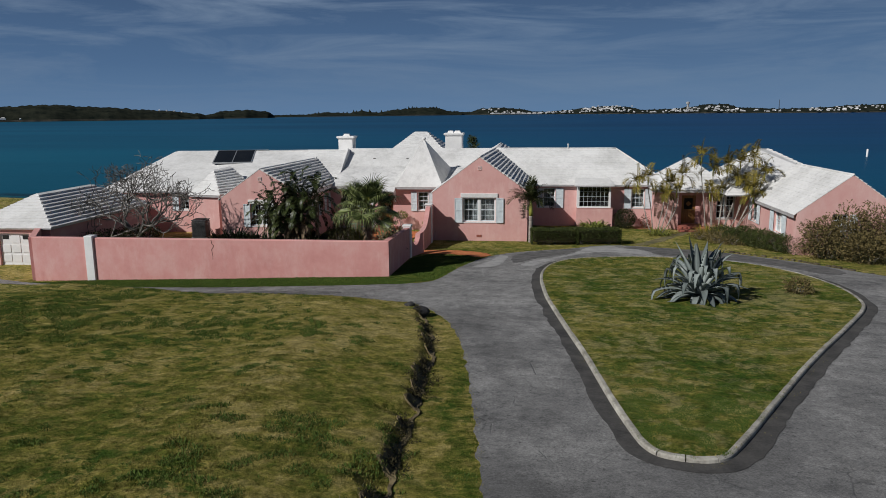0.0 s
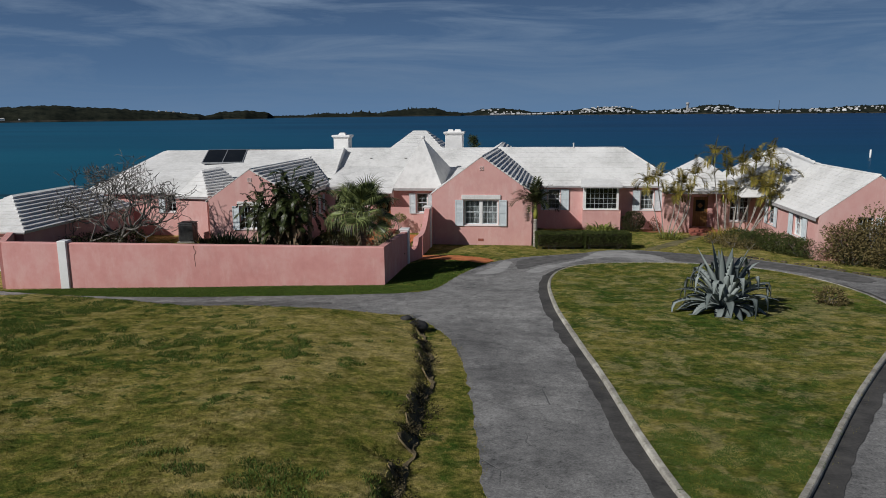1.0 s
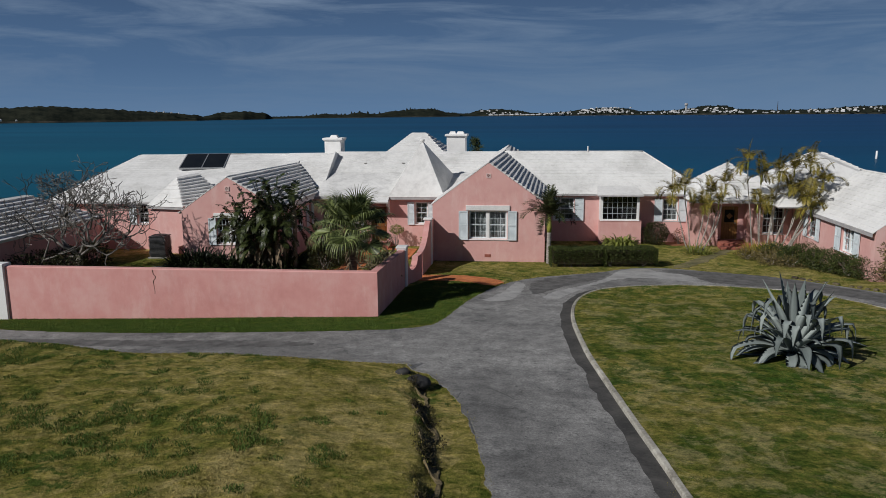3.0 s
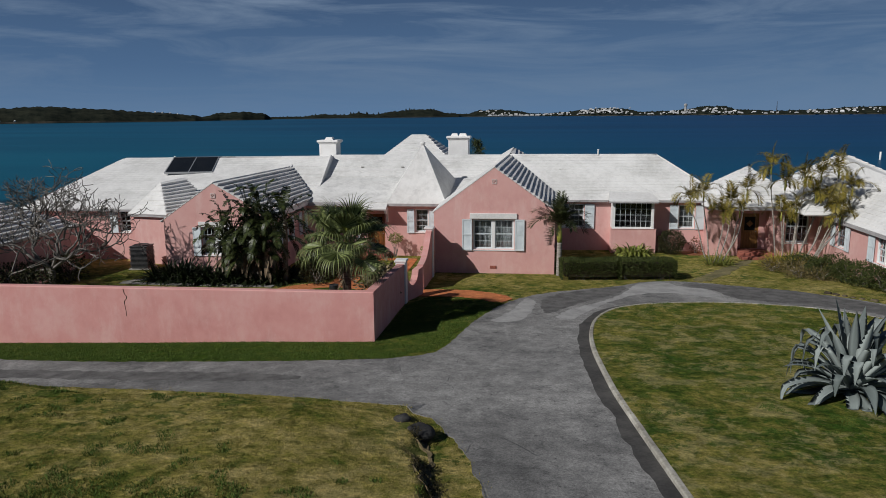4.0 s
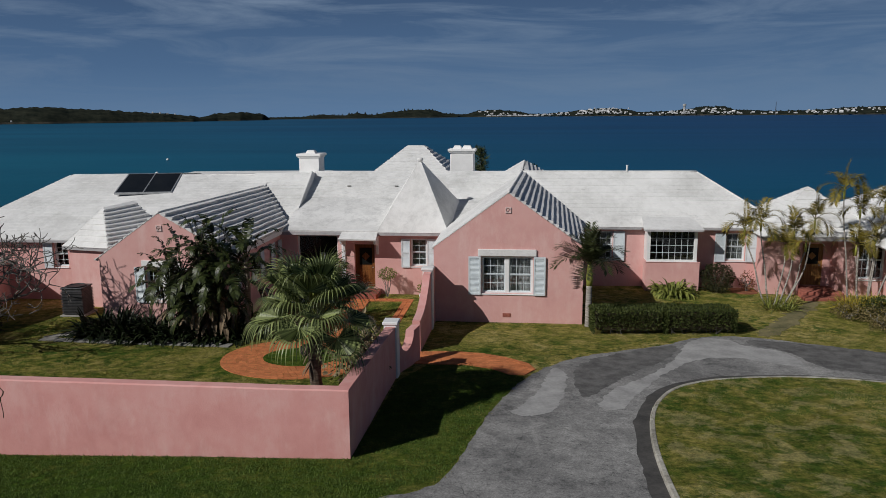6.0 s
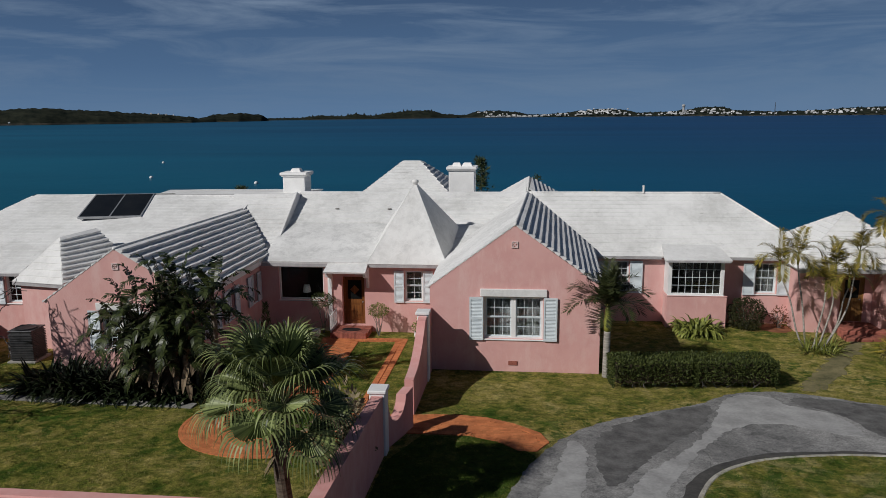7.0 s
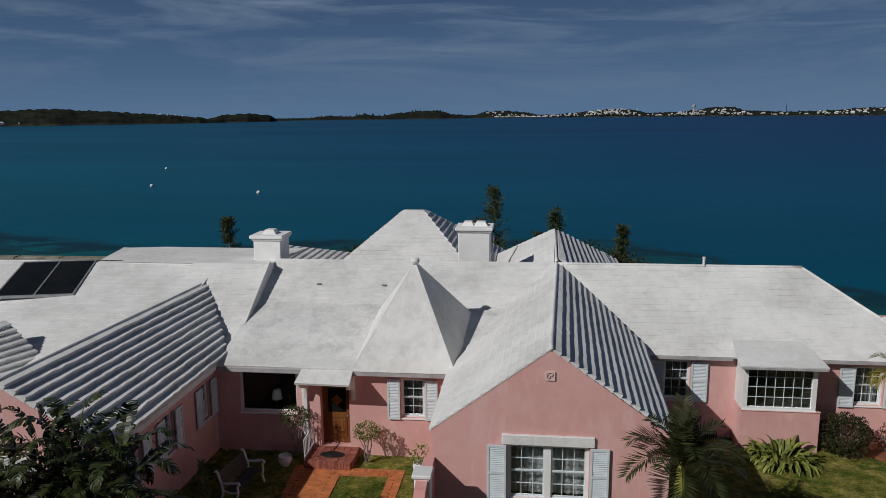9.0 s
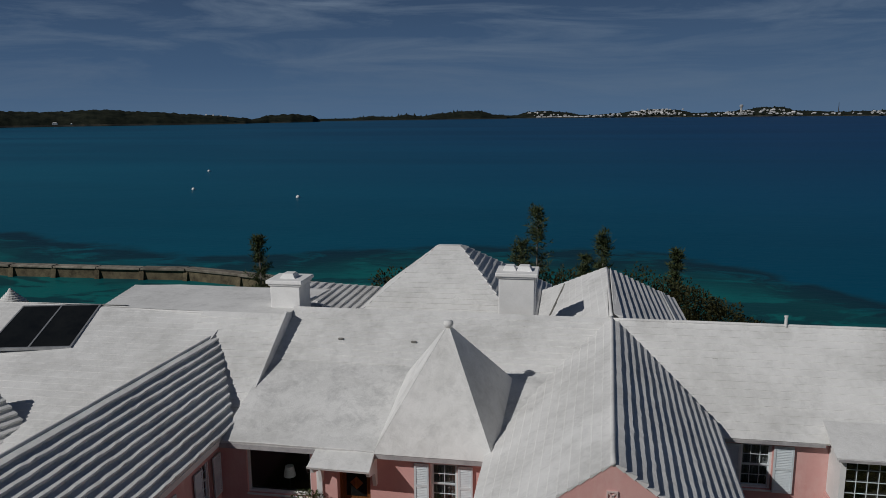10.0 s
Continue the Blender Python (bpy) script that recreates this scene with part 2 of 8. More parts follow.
def asphalt():
    m, nt, b = material("worn_asphalt", 0.9, 0, 0.25)
    big, mid, fine = tex(nt, 0.35, 6, 0.65), tex(nt, 1.7, 10, 0.78, distort=0.25), tex(nt, 22, 6, 0.82)
    f = math_node(nt, "ADD", math_node(nt, "MULTIPLY", big, 0.4), math_node(nt, "MULTIPLY", mid, 0.6))
    out = ramp(nt, f, [(0.39, (0.105, 0.105, 0.105)), (0.455, (0.176, 0.175, 0.173)), (0.52, (0.226, 0.224, 0.220)), (0.60, (0.31, 0.307, 0.30))])
    # darker towards the top of the drive, with an uneven start
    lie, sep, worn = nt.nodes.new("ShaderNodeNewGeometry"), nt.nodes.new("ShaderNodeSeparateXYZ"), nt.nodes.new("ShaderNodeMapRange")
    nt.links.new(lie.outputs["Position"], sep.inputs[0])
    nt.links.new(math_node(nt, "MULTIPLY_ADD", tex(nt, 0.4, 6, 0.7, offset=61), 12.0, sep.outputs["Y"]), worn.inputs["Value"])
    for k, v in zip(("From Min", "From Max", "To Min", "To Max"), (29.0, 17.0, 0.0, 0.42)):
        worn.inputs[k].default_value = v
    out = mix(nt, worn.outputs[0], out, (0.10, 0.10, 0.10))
    vor = nt.nodes.new("ShaderNodeTexVoronoi")
    vor.feature = "DISTANCE_TO_EDGE"
    vor.inputs["Scale"].default_value = 0.55
    geo = nt.nodes.new("ShaderNodeNewGeometry")
    warp = mix(nt, 0.22, geo.outputs["Position"], tex(nt, 2.0, 4), "ADD")
    nt.links.new(warp, vor.inputs["Vector"])
    crack = ramp(nt, vor.outputs["Distance"], [(0.0, (1, 1, 1)), (0.013, (0, 0, 0))])
    gate = ramp(nt, tex(nt, 0.5, 3, offset=9), [(0.50, (0, 0, 0)), (0.62, (1, 1, 1))])
    cr = math_node(nt, "MULTIPLY", crack, gate)
    out = mix(nt, math_node(nt, "MULTIPLY", cr, 0.4), out, (0.045, 0.045, 0.045))
    pit = ramp(nt, tex(nt, 7.0, 8, 0.82, offset=23), [(0.36, (0.36, 0.36, 0.36)), (0.43, (0.97, 0.97, 0.96)), (0.66, (1.22, 1.21, 1.19))])
    out = mix(nt, 1.0, out, pit, "MULTIPLY")
    stain = ramp(nt, tex(nt, 0.22, 7, 0.7, offset=51), [(0.52, (0, 0, 0)), (0.60, (1, 1, 1))])
    out = mix(nt, math_node(nt, "MULTIPLY", stain, 0.45), out, (0.095, 0.094, 0.092))
    grain = ramp(nt, fine, [(0.32, (0.5, 0.5, 0.5)), (0.68, (1.5, 1.5, 1.5))])
    colour(nt, b, mix(nt, 1.0, out, grain, "MULTIPLY"))
    bump(nt, b, math_node(nt, "SUBTRACT", math_node(nt, "ADD", fine, mid), math_node(nt, "MULTIPLY", cr, 2)), 0.4, 0.015)
    return m


SHOALS = [(0.0, 0.69), (0.10, 0.617), (0.225, 0.508), (0.30, 0.55), (0.38, 0.64), (0.48, 0.658), (0.595, 0.617), (0.655, 0.54), (0.72, 0.39), (0.85, 0.21), (1.0, 0.08)]


def seawater():
    m, nt, b = material("sea_water", 0.34, 0, 0.02)
    b.inputs["IOR"].default_value = 1.33
    geo = nt.nodes.new("ShaderNodeNewGeometry")
    sep = nt.nodes.new("ShaderNodeSeparateXYZ")
    nt.links.new(geo.outputs["Position"], sep.inputs[0])
    # distance out from the shore, counted shorter towards the west
    out_y = math_node(nt, "MULTIPLY_ADD", sep.outputs["X"], 0.40, sep.outputs["Y"])
    wob = math_node(nt, "MULTIPLY", math_node(nt, "SUBTRACT", tex(nt, 0.012, 4), 0.5), 90.0)
    d = math_node(nt, "ADD", out_y, wob)
    mr = nt.nodes.new("ShaderNodeMapRange")
    mr.inputs["From Min"].default_value, mr.inputs["From Max"].default_value = 90, 1300
    nt.links.new(d, mr.inputs["Value"])
    deep = ramp(nt, mr.outputs[0], [(0.0, (0.002, 0.080, 0.134)), (0.14, (0.001, 0.062, 0.134)), (0.4, (0.0005, 0.048, 0.130)), (1.0, (0.0005, 0.038, 0.116))])
    # paler towards the west, by bearing (x over y)
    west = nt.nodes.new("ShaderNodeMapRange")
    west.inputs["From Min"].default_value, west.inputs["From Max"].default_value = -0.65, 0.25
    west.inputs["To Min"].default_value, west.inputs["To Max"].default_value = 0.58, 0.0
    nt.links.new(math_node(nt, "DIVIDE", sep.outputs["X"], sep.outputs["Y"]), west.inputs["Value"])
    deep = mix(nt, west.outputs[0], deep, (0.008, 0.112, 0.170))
    # the edge of the shallows, as y over x; a band of reef along it, sandy water with reef patches inside
    mx = nt.nodes.new("ShaderNodeMapRange")
    mx.inputs["From Min"].default_value, mx.inputs["From Max"].default_value = -110, 90
    nt.links.new(sep.outputs["X"], mx.inputs["Value"])
    edge = ramp(nt, mx.outputs[0], [(p, (v, v, v)) for p, v in SHOALS])
    edge_y = math_node(nt, "MULTIPLY_ADD", edge, 120.0, 80.0)
    wob2 = math_node(nt, "MULTIPLY", math_node(nt, "SUBTRACT", tex(nt, 0.06, 5, 0.6), 0.5), 22.0)
    inn = math_node(nt, "ADD", math_node(nt, "SUBTRACT", edge_y, sep.outputs["Y"]), wob2)
    shallow = ramp(nt, math_node(nt, "MULTIPLY", inn, 1 / 40.0), [(0.0, (0, 0, 0)), (0.35, (0.75, 0.75, 0.75)), (1.0, (1, 1, 1))])
    deep = mix(nt, shallow, deep, (0.009, 0.138, 0.130))
    band_f = ramp(nt, math_node(nt, "MULTIPLY", inn, 1 / 40.0), [(0.0, (0, 0, 0)), (0.10, (1, 1, 1)), (0.34, (0.9, 0.9, 0.9)), (0.62, (0.0, 0.0, 0.0))])
    reef = ramp(nt, tex(nt, 0.09, 7, 0.68, (0.7, 1.3, 1), 1.0), [(0.38, (0, 0, 0)), (0.48, (1, 1, 1))])
    spots = ramp(nt, tex(nt, 0.10, 6, 0.62, (0.6, 1.3, 1), 0.6, offset=40), [(0.50, (0, 0, 0)), (0.55, (1, 1, 1))])
    rf = math_node(nt, "MAXIMUM", math_node(nt, "MULTIPLY", reef, band_f), math_node(nt, "MULTIPLY", spots, math_node(nt, "MULTIPLY", shallow, 0.9)))
    deep = mix(nt, math_node(nt, "MULTIPLY", rf, 0.88), deep, (0.008, 0.030, 0.046))
    # wind lanes
    lane = ramp(nt, tex(nt, 0.004, 5, 0.6, (0.3, 1.5, 1), 0.4), [(0.40, (0.78, 0.80, 0.84)), (0.62, (1.16, 1.14, 1.10))])
    colour(nt, b, mix(nt, 1.0, deep, lane, "MULTIPLY"))
    wave = math_node(nt, "ADD", tex(nt, 0.5, 5, 0.6, (0.7, 1.4, 1)), math_node(nt, "MULTIPLY", tex(nt, 0.06, 3), 2.0))
    bump(nt, b, wave, 0.22, 0.25)
    return m


def glass():
    m, nt, b = material("window_glass", 0.03, 0, 0.5)
    b.inputs["Base Color"].default_value = (0.80, 0.85, 0.85, 1)
    b.inputs["Transmission Weight"].default_value = 1.0
    b.inputs["IOR"].default_value = 1.45
    return m


def leafy(name, a, c, rough=0.5):
    """Leaves, each clump in a tone of its own."""
    m, nt, b = material(name, rough, 0, 0.2)
    geo = nt.nodes.new("ShaderNodeNewGeometry")
    info = nt.nodes.new("ShaderNodeObjectInfo")
    r = math_node(nt, "FRACT", math_node(nt, "ADD", geo.outputs["Random Per Island"], info.outputs["Random"]))
    f = math_node(nt, "ADD", math_node(nt, "MULTIPLY", r, 0.75), math_node(nt, "MULTIPLY", tex(nt, 1.5, 3), 0.4))
    colour(nt, b, ramp(nt, f, [(0.15, a), (0.5, tuple((p + q) / 2 for p, q in zip(a, c))), (0.95, c)]))
    return m


M = {
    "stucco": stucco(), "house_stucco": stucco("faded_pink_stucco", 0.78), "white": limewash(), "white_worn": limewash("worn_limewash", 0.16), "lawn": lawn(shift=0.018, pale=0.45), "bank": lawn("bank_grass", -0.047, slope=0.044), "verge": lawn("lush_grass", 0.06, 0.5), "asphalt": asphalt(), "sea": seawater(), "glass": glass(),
    "paint": simple("white_paint", (0.70, 0.71, 0.70), (0.80, 0.80, 0.79), 1.5, 0.55, bumpy=0.06),
    "pale_pink": simple("pale_pink_paint", (0.60, 0.46, 0.43), (0.72, 0.60, 0.57), 3, 0.7),
    "shutter": simple("pale_shutter_paint", (0.54, 0.60, 0.63), (0.66, 0.715, 0.735), 2.5, 0.6, bumpy=0.05),
    "eaves": simple("grey_eave_board", (0.30, 0.29, 0.30), (0.44, 0.43, 0.43), 3, 0.8),
    # near-black, with the shade inside the rooms put into the colour
    "dark": simple("room_shade_black", (0.012, 0.011, 0.010), (0.03, 0.027, 0.024), 2, 0.9),
    "curtain": simple("white_curtain", (0.10, 0.105, 0.11), (0.30, 0.31, 0.315), 2.0, 0.9, bumpy=0.05, stretch=(8, 8, 0.5)),
    "kerb": simple("worn_concrete", (0.20, 0.185, 0.155), (0.50, 0.48, 0.42), 2.2, 0.95, bumpy=0.5, vary=0.14),
    "slab": simple("grey_path_stone", (0.16, 0.155, 0.14), (0.34, 0.33, 0.30), 3, 0.95, bumpy=0.4, vary=0.15),
    "brick": simple("orange_brick", (0.40, 0.125, 0.042), (0.60, 0.212, 0.076), 3, 0.9, bumpy=0.35, vary=0.17),
    "mortar": simple("sandy_joint", (0.38, 0.125, 0.045), (0.52, 0.18, 0.07), 6, 0.95, bumpy=0.3),
    "red_brick": simple("red_step_brick", (0.20, 0.06, 0.045), (0.36, 0.125, 0.085), 4, 0.9, bumpy=0.35, vary=0.25),
    "wood": simple("varnished_mahogany", (0.10, 0.036, 0.012), (0.26, 0.105, 0.030), 3, 0.35, bumpy=0.08, stretch=(6, 6, 0.5)),
    "black": simple("black_paint", (0.012, 0.012, 0.013), (0.03, 0.03, 0.032), 4, 0.45),
    "steel": simple("dark_metal", (0.06, 0.062, 0.066), (0.12, 0.12, 0.125), 5, 0.5, 0.6),
    "grey": simple("grey_metal", (0.30, 0.31, 0.32), (0.45, 0.46, 0.47), 4, 0.45, 0.5),
    "solar": simple("solar_glass", (0.007, 0.008, 0.008), (0.016, 0.017, 0.016), 1.2, 0.16, bumpy=0.0, spec=0.22),
    "bark": simple("grey_bark", (0.09, 0.08, 0.068), (0.24, 0.22, 0.19), 4, 0.95, bumpy=0.6, stretch=(1, 1, 0.4)),
    "pale_bark": simple("pale_smooth_bark", (0.065, 0.058, 0.050), (0.27, 0.25, 0.225), 2.5, 0.9, bumpy=0.3),
    "palm_bark": simple("ringed_palm_bark", (0.11, 0.09, 0.07), (0.27, 0.235, 0.19), 3, 0.95, bumpy=0.5, stretch=(1, 1, 6)),
    "brown_bark": simple("brown_ringed_palm_bark", (0.045, 0.032, 0.022), (0.19, 0.150, 0.110), 2.5, 0.95, bumpy=0.7, stretch=(1, 1, 7)),
    "ring_bark": simple("pale_ringed_trunk", (0.15, 0.135, 0.115), (0.44, 0.41, 0.365), 2.2, 0.9, bumpy=0.4, stretch=(1, 1, 9)),
    "shaft": simple("green_crownshaft", (0.20, 0.22, 0.035), (0.34, 0.34, 0.07), 3, 0.45, bumpy=0.05),
    "thatch": simple("dead_fronds", (0.10, 0.072, 0.045), (0.25, 0.19, 0.12), 5, 0.95, bumpy=0.4, vary=0.3),
    "fan": leafy("fan_palm_leaf", (0.016, 0.028, 0.007), (0.265, 0.31, 0.115), rough=0.4),
    "banana": leafy("broad_dark_leaf", (0.004, 0.008, 0.003), (0.052, 0.066, 0.020), rough=0.38),
    "strap": leafy("dark_strap_leaf", (0.004, 0.008, 0.004), (0.028, 0.040, 0.014), rough=0.45),
    "palm": leafy("palm_frond_leaf", (0.009, 0.015, 0.005), (0.052, 0.060, 0.020), rough=0.55),
    "areca": leafy("yellowed_frond_leaf", (0.022, 0.030, 0.006), (0.275, 0.215, 0.038), rough=0.5),
    "hedge": leafy("hedge_leaf", (0.010, 0.020, 0.004), (0.078, 0.094, 0.024), rough=0.6),
    "bush": leafy("dull_bush_leaf", (0.008, 0.011, 0.004), (0.050, 0.050, 0.017), rough=0.7),
    "red_leaf": leafy("reddish_leaf", (0.06, 0.03, 0.014), (0.20, 0.085, 0.04), rough=0.6),
    "lily": leafy("yellow_green_strap", (0.07, 0.09, 0.018), (0.25, 0.27, 0.06), rough=0.45),
    "scrub": leafy("brownish_scrub_leaf", (0.055, 0.050, 0.018), (0.20, 0.155, 0.065), rough=0.85),
    "path_dirt": simple("trodden_dirt", (0.085, 0.082, 0.034), (0.24, 0.205, 0.10), 1.6, 1.0, bumpy=0.5),
    "bank_leaf": leafy("blackish_leaf", (0.010, 0.009, 0.005), (0.062, 0.052, 0.022), rough=0.9),
    "dry": leafy("dry_twig_leaf", (0.10, 0.080, 0.045), (0.30, 0.245, 0.15), rough=0.9),
    "agave": leafy("blue_grey_agave", (0.10, 0.122, 0.118), (0.29, 0.33, 0.315), rough=0.55),
    "pine": leafy("casuarina_needle", (0.020, 0.034, 0.014), (0.075, 0.092, 0.038), rough=0.7),
    "cypress": leafy("cypress_spray", (0.036, 0.052, 0.018), (0.135, 0.150, 0.060), rough=0.7),
    "far_green": simple("far_scrub", (0.008, 0.012, 0.010), (0.034, 0.037, 0.026), 0.035, 1.0, bumpy=0.0, spec=0.02),
    "far_shore": simple("far_shore_rock", (0.022, 0.024, 0.022), (0.075, 0.068, 0.055), 0.03, 1.0, bumpy=0.0, spec=0.02),
    "far_white": simple("far_white_walls", (0.36, 0.36, 0.36), (0.72, 0.715, 0.70), 0.05, 0.9, bumpy=0.0, vary=0.35),
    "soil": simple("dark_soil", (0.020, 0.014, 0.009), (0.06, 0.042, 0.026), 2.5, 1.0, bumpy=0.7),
    "red_soil": simple("red_soil", (0.15, 0.055, 0.025), (0.30, 0.12, 0.055), 3.0, 1.0, bumpy=0.6),
    "coping": simple("pale_worn_coping", (0.11, 0.095, 0.075), (0.31, 0.28, 0.23), 0.9, 0.95, bumpy=0.5, vary=0.2),
    # a lighter white for the chimneys than the roofs have
    "fresh": simple("chimney_limewash", (0.78, 0.775, 0.76), (0.87, 0.865, 0.85), 1.6, 0.9, bumpy=0.2),
    "dock": simple("weathered_dock_stone", (0.045, 0.036, 0.022), (0.17, 0.14, 0.085), 0.8, 0.95, bumpy=0.5),
}


# ---- building blocks ----
from mathutils.geometry import delaunay_2d_cdt, tessellate_polygon

N = noise.noise


def thing(name, label, category, m=None, group="", kind=""):
    ob = new(name)
    ob.empty_display_size = 0.2
    if m is not None:
        ob.matrix_world = m
    return tagged(ob, label, category, group, kind)


def part(name, bm, mat, parent=None, label="", m=None, smooth=False, kind=""):
    """Links a bmesh as one mesh object, under a thing or part if given."""
    me = bpy.data.meshes.new(name)
    bm.normal_update()
    bm.to_mesh(me)
    bm.free()
    for k in mat if isinstance(mat, (list, tuple)) else (mat,):
        me.materials.append(M[k])
    if smooth:
        me.shade_smooth()
    ob = new(name, me)
    ob.parent = parent
    if m is not None:
        ob.matrix_basis = m
    return tagged(ob, label, kind=kind)


def raw(verts, faces):
    bm = bmesh.new()
    vs = [bm.verts.new(v) for v in verts]
    for f in faces:
        bm.faces.new([vs[i] for i in f])
    return bm


BOX = ((0, 3, 2, 1), (4, 5, 6, 7), (0, 1, 5, 4), (1, 2, 6, 5), (2, 3, 7, 6), (3, 0, 4, 7))


def box(bm, x0, x1, y0, y1, z0, z1, m=None, bevel=0.0, skew=0.0):
    vs = [Vector(p) for p in ((x0, y0, z0), (x1, y0, z0), (x1, y1, z0), (x0, y1, z0), (x0, y0, z1), (x1, y0, z1), (x1, y1, z1), (x0, y1, z1))]
    vs = [bm.verts.new(m @ v if m else v) for v in vs]
    fs = [bm.faces.new([vs[i] for i in f]) for f in BOX]
    if bevel:
        bmesh.ops.bevel(bm, geom=list({e for f in fs for e in f.edges}), offset=bevel, segments=1, affect="EDGES")
    return bm


def tube(bm, pts, radii, sides=8, cap=True):
    """A round limb through the points."""
    rings = []
    for i, p in enumerate(pts):
        p = Vector(p)
        d = (Vector(pts[min(i + 1, len(pts) - 1)]) - Vector(pts[max(i - 1, 0)])).normalized()
        a = d.cross(Vector((0.31, 0.95, 0.12))).normalized()
        b = d.cross(a)
        rings.append([bm.verts.new(p + radii[i] * (math.cos(t) * a + math.sin(t) * b)) for t in (k * math.tau / sides for k in range(sides))])
    for r, s in zip(rings, rings[1:]):
        for k in range(sides):
            bm.faces.new((r[k], r[(k + 1) % sides], s[(k + 1) % sides], s[k]))
    if cap:
        bm.faces.new(rings[-1])
        bm.faces.new(rings[0][::-1])


def lathe(bm, profile, sides=16, c=(0, 0, 0)):
    rings = [[bm.verts.new((c[0] + r * math.cos(k * math.tau / sides), c[1] + r * math.sin(k * math.tau / sides), c[2] + z)) for k in range(sides)] for r, z in profile]
    for r, s in zip(rings, rings[1:]):
        for k in range(sides):
            bm.faces.new((r[k], r[(k + 1) % sides], s[(k + 1) % sides], s[k]))
    bm.faces.new(rings[-1])
    bm.faces.new(rings[0][::-1])


def soft(v):
    return 2 * math.log1p(math.exp(min(v / 2, 60)))


def step01(v):
    v = min(max(v, 0.0), 1.0)
    return v * v * (3 - 2 * v)


def bank_toe(y):
    """Where the foot of the grassy bank runs, as x at y."""
    return -2.16 - 0.035 * min(max(y - 12, 0), 8) - 0.19 * max(y - 20, 0) + 0.12 * N((0, y * 0.8, 7)) + 0.07 * N((0, y * 2.6, 9))


def ground_z(x, y):
    """The lie of the land: it falls gently to the house, with a grassy bank beside the drive and the bluff behind."""
    z = 0.058 * soft(47.5 - y)
    z -= min(max((-6 - x) / 14, 0), 2) * 0.42 * min(max((38 - y) / 4, 0), 1)
    toe = bank_toe(y)
    bank = (0.55 * step01((toe - x) / (0.25 + 1.6 * max(0, N((3, y * 0.9, 4))))) + 0.45 * step01((toe - x) / 4.0)) * step01((27.4 + 0.7 * step01((-10 - x) / 6) - y + 0.35 * N((x * 0.4, 3, 0))) / 2.0)
    swell = 0.18 * step01((toe - x) / (0.35 + 1.6 * max(0, N((3, y * 0.9, 4))))) * (1 - step01((toe - x - 2.0) / 5.0))
    swell += 0.08 * step01((-7.5 - x) / 3) + 0.12 * step01((-14 - x) / 4)
    z += bank * (0.36 + swell + 0.035 * min(max(toe - x, 0), 14) + 0.05 * N((x * 0.35, y * 0.35, 1)))
    z += 0.03 * N((x * 0.25, y * 0.25, 5))
    fall = step01((y - 68 + 2.5 * N((x * 0.06, 0, 2))) / 34)
    return z * (1 - fall) - 12.0 * fall


def inside(p, poly):
    x, y, hit = p[0], p[1], False
    for (x0, y0), (x1, y1) in zip(poly, poly[1:] + poly[:1]):
        if (y0 > y) != (y1 > y) and x < (x1 - x0) * (y - y0) / (y1 - y0) + x0:
            hit = not hit
    return hit


def smooth_loop(pts, rounds=2, closed=True):
    """Corner cutting, for outlines that curve."""
    for _ in range(rounds):
        out = []
        for (a, b), (c, d) in zip(pts, pts[1:] + (pts[:1] if closed else [])):
            out += [(0.75 * a + 0.25 * c, 0.75 * b + 0.25 * d), (0.25 * a + 0.75 * c, 0.25 * b + 0.75 * d)]
        pts = out if closed else [pts[0]] + out + [pts[-1]]
    return pts


def sheet(outline, lift, grid=0.7, ragged=0.0, step=0.3):
    """A thin sheet on the ground within an outline."""
    pts = []
    for (a, b), (c, d) in zip(outline, outline[1:] + outline[:1]):
        n = max(1, round(math.hypot(c - a, d - b) / step))
        for k in range(n):
            x, y = a + (c - a) * k / n, b + (d - b) * k / n
            pts.append((x + ragged * (N((x * 2.2, y * 2.2, 3)) + 0.7 * N((x * 6, y * 6, 4)) + 0.5 * N((x * 15, y * 15, 5))), y + ragged * (N((x * 2.2, y * 2.2, 8)) + 0.7 * N((x * 6, y * 6, 9)) + 0.5 * N((x * 15, y * 15, 3)))))
    n = len(pts)
    xs, ys = [p[0] for p in pts], [p[1] for p in pts]
    inner = []
    for i in range(int((max(xs) - min(xs)) / grid) + 1):
        for j in range(int((max(ys) - min(ys)) / grid) + 1):
            p = (min(xs) + (i + 0.5 * (j % 2)) * grid, min(ys) + j * grid)
            if inside(p, pts):
                inner.append(p)
    vs, _, fs, *_ = delaunay_2d_cdt([Vector(p) for p in pts + inner], [(i, (i + 1) % n) for i in range(n)], [], 1, 1e-4)
    bm = raw([(v.x, v.y, ground_z(v.x, v.y) + lift) for v in vs], fs)
    rim = [e for e in bm.edges if len(e.link_faces) == 1]
    low = bmesh.ops.extrude_edge_only(bm, edges=rim)["geom"]
    for v in low:
        if isinstance(v, bmesh.types.BMVert):
            v.co.z -= lift + 0.06
    bmesh.ops.recalc_face_normals(bm, faces=bm.faces)
    return bm


# ---- land and sea ----
def land():
    xs = sorted({*range(-400, -60, 20), *[x * 0.7 for x in range(-86, 72)], *[-4.85 + 0.09 * k for k in range(36)], *range(52, 400, 20)})
    ys = sorted({*range(-300, -20, 20), *[y * 0.6 - 20 for y in range(0, 190)], *[4.1 + 0.2 * k for k in range(118)], *range(95, 121, 5)})
    vs = [(x, y, ground_z(x, y)) for y in ys for x in xs]
    w = len(xs)
    return raw(vs, [(j * w + i, j * w + i + 1, (j + 1) * w + i + 1, (j + 1) * w + i) for j in range(len(ys) - 1) for i in range(w - 1)])


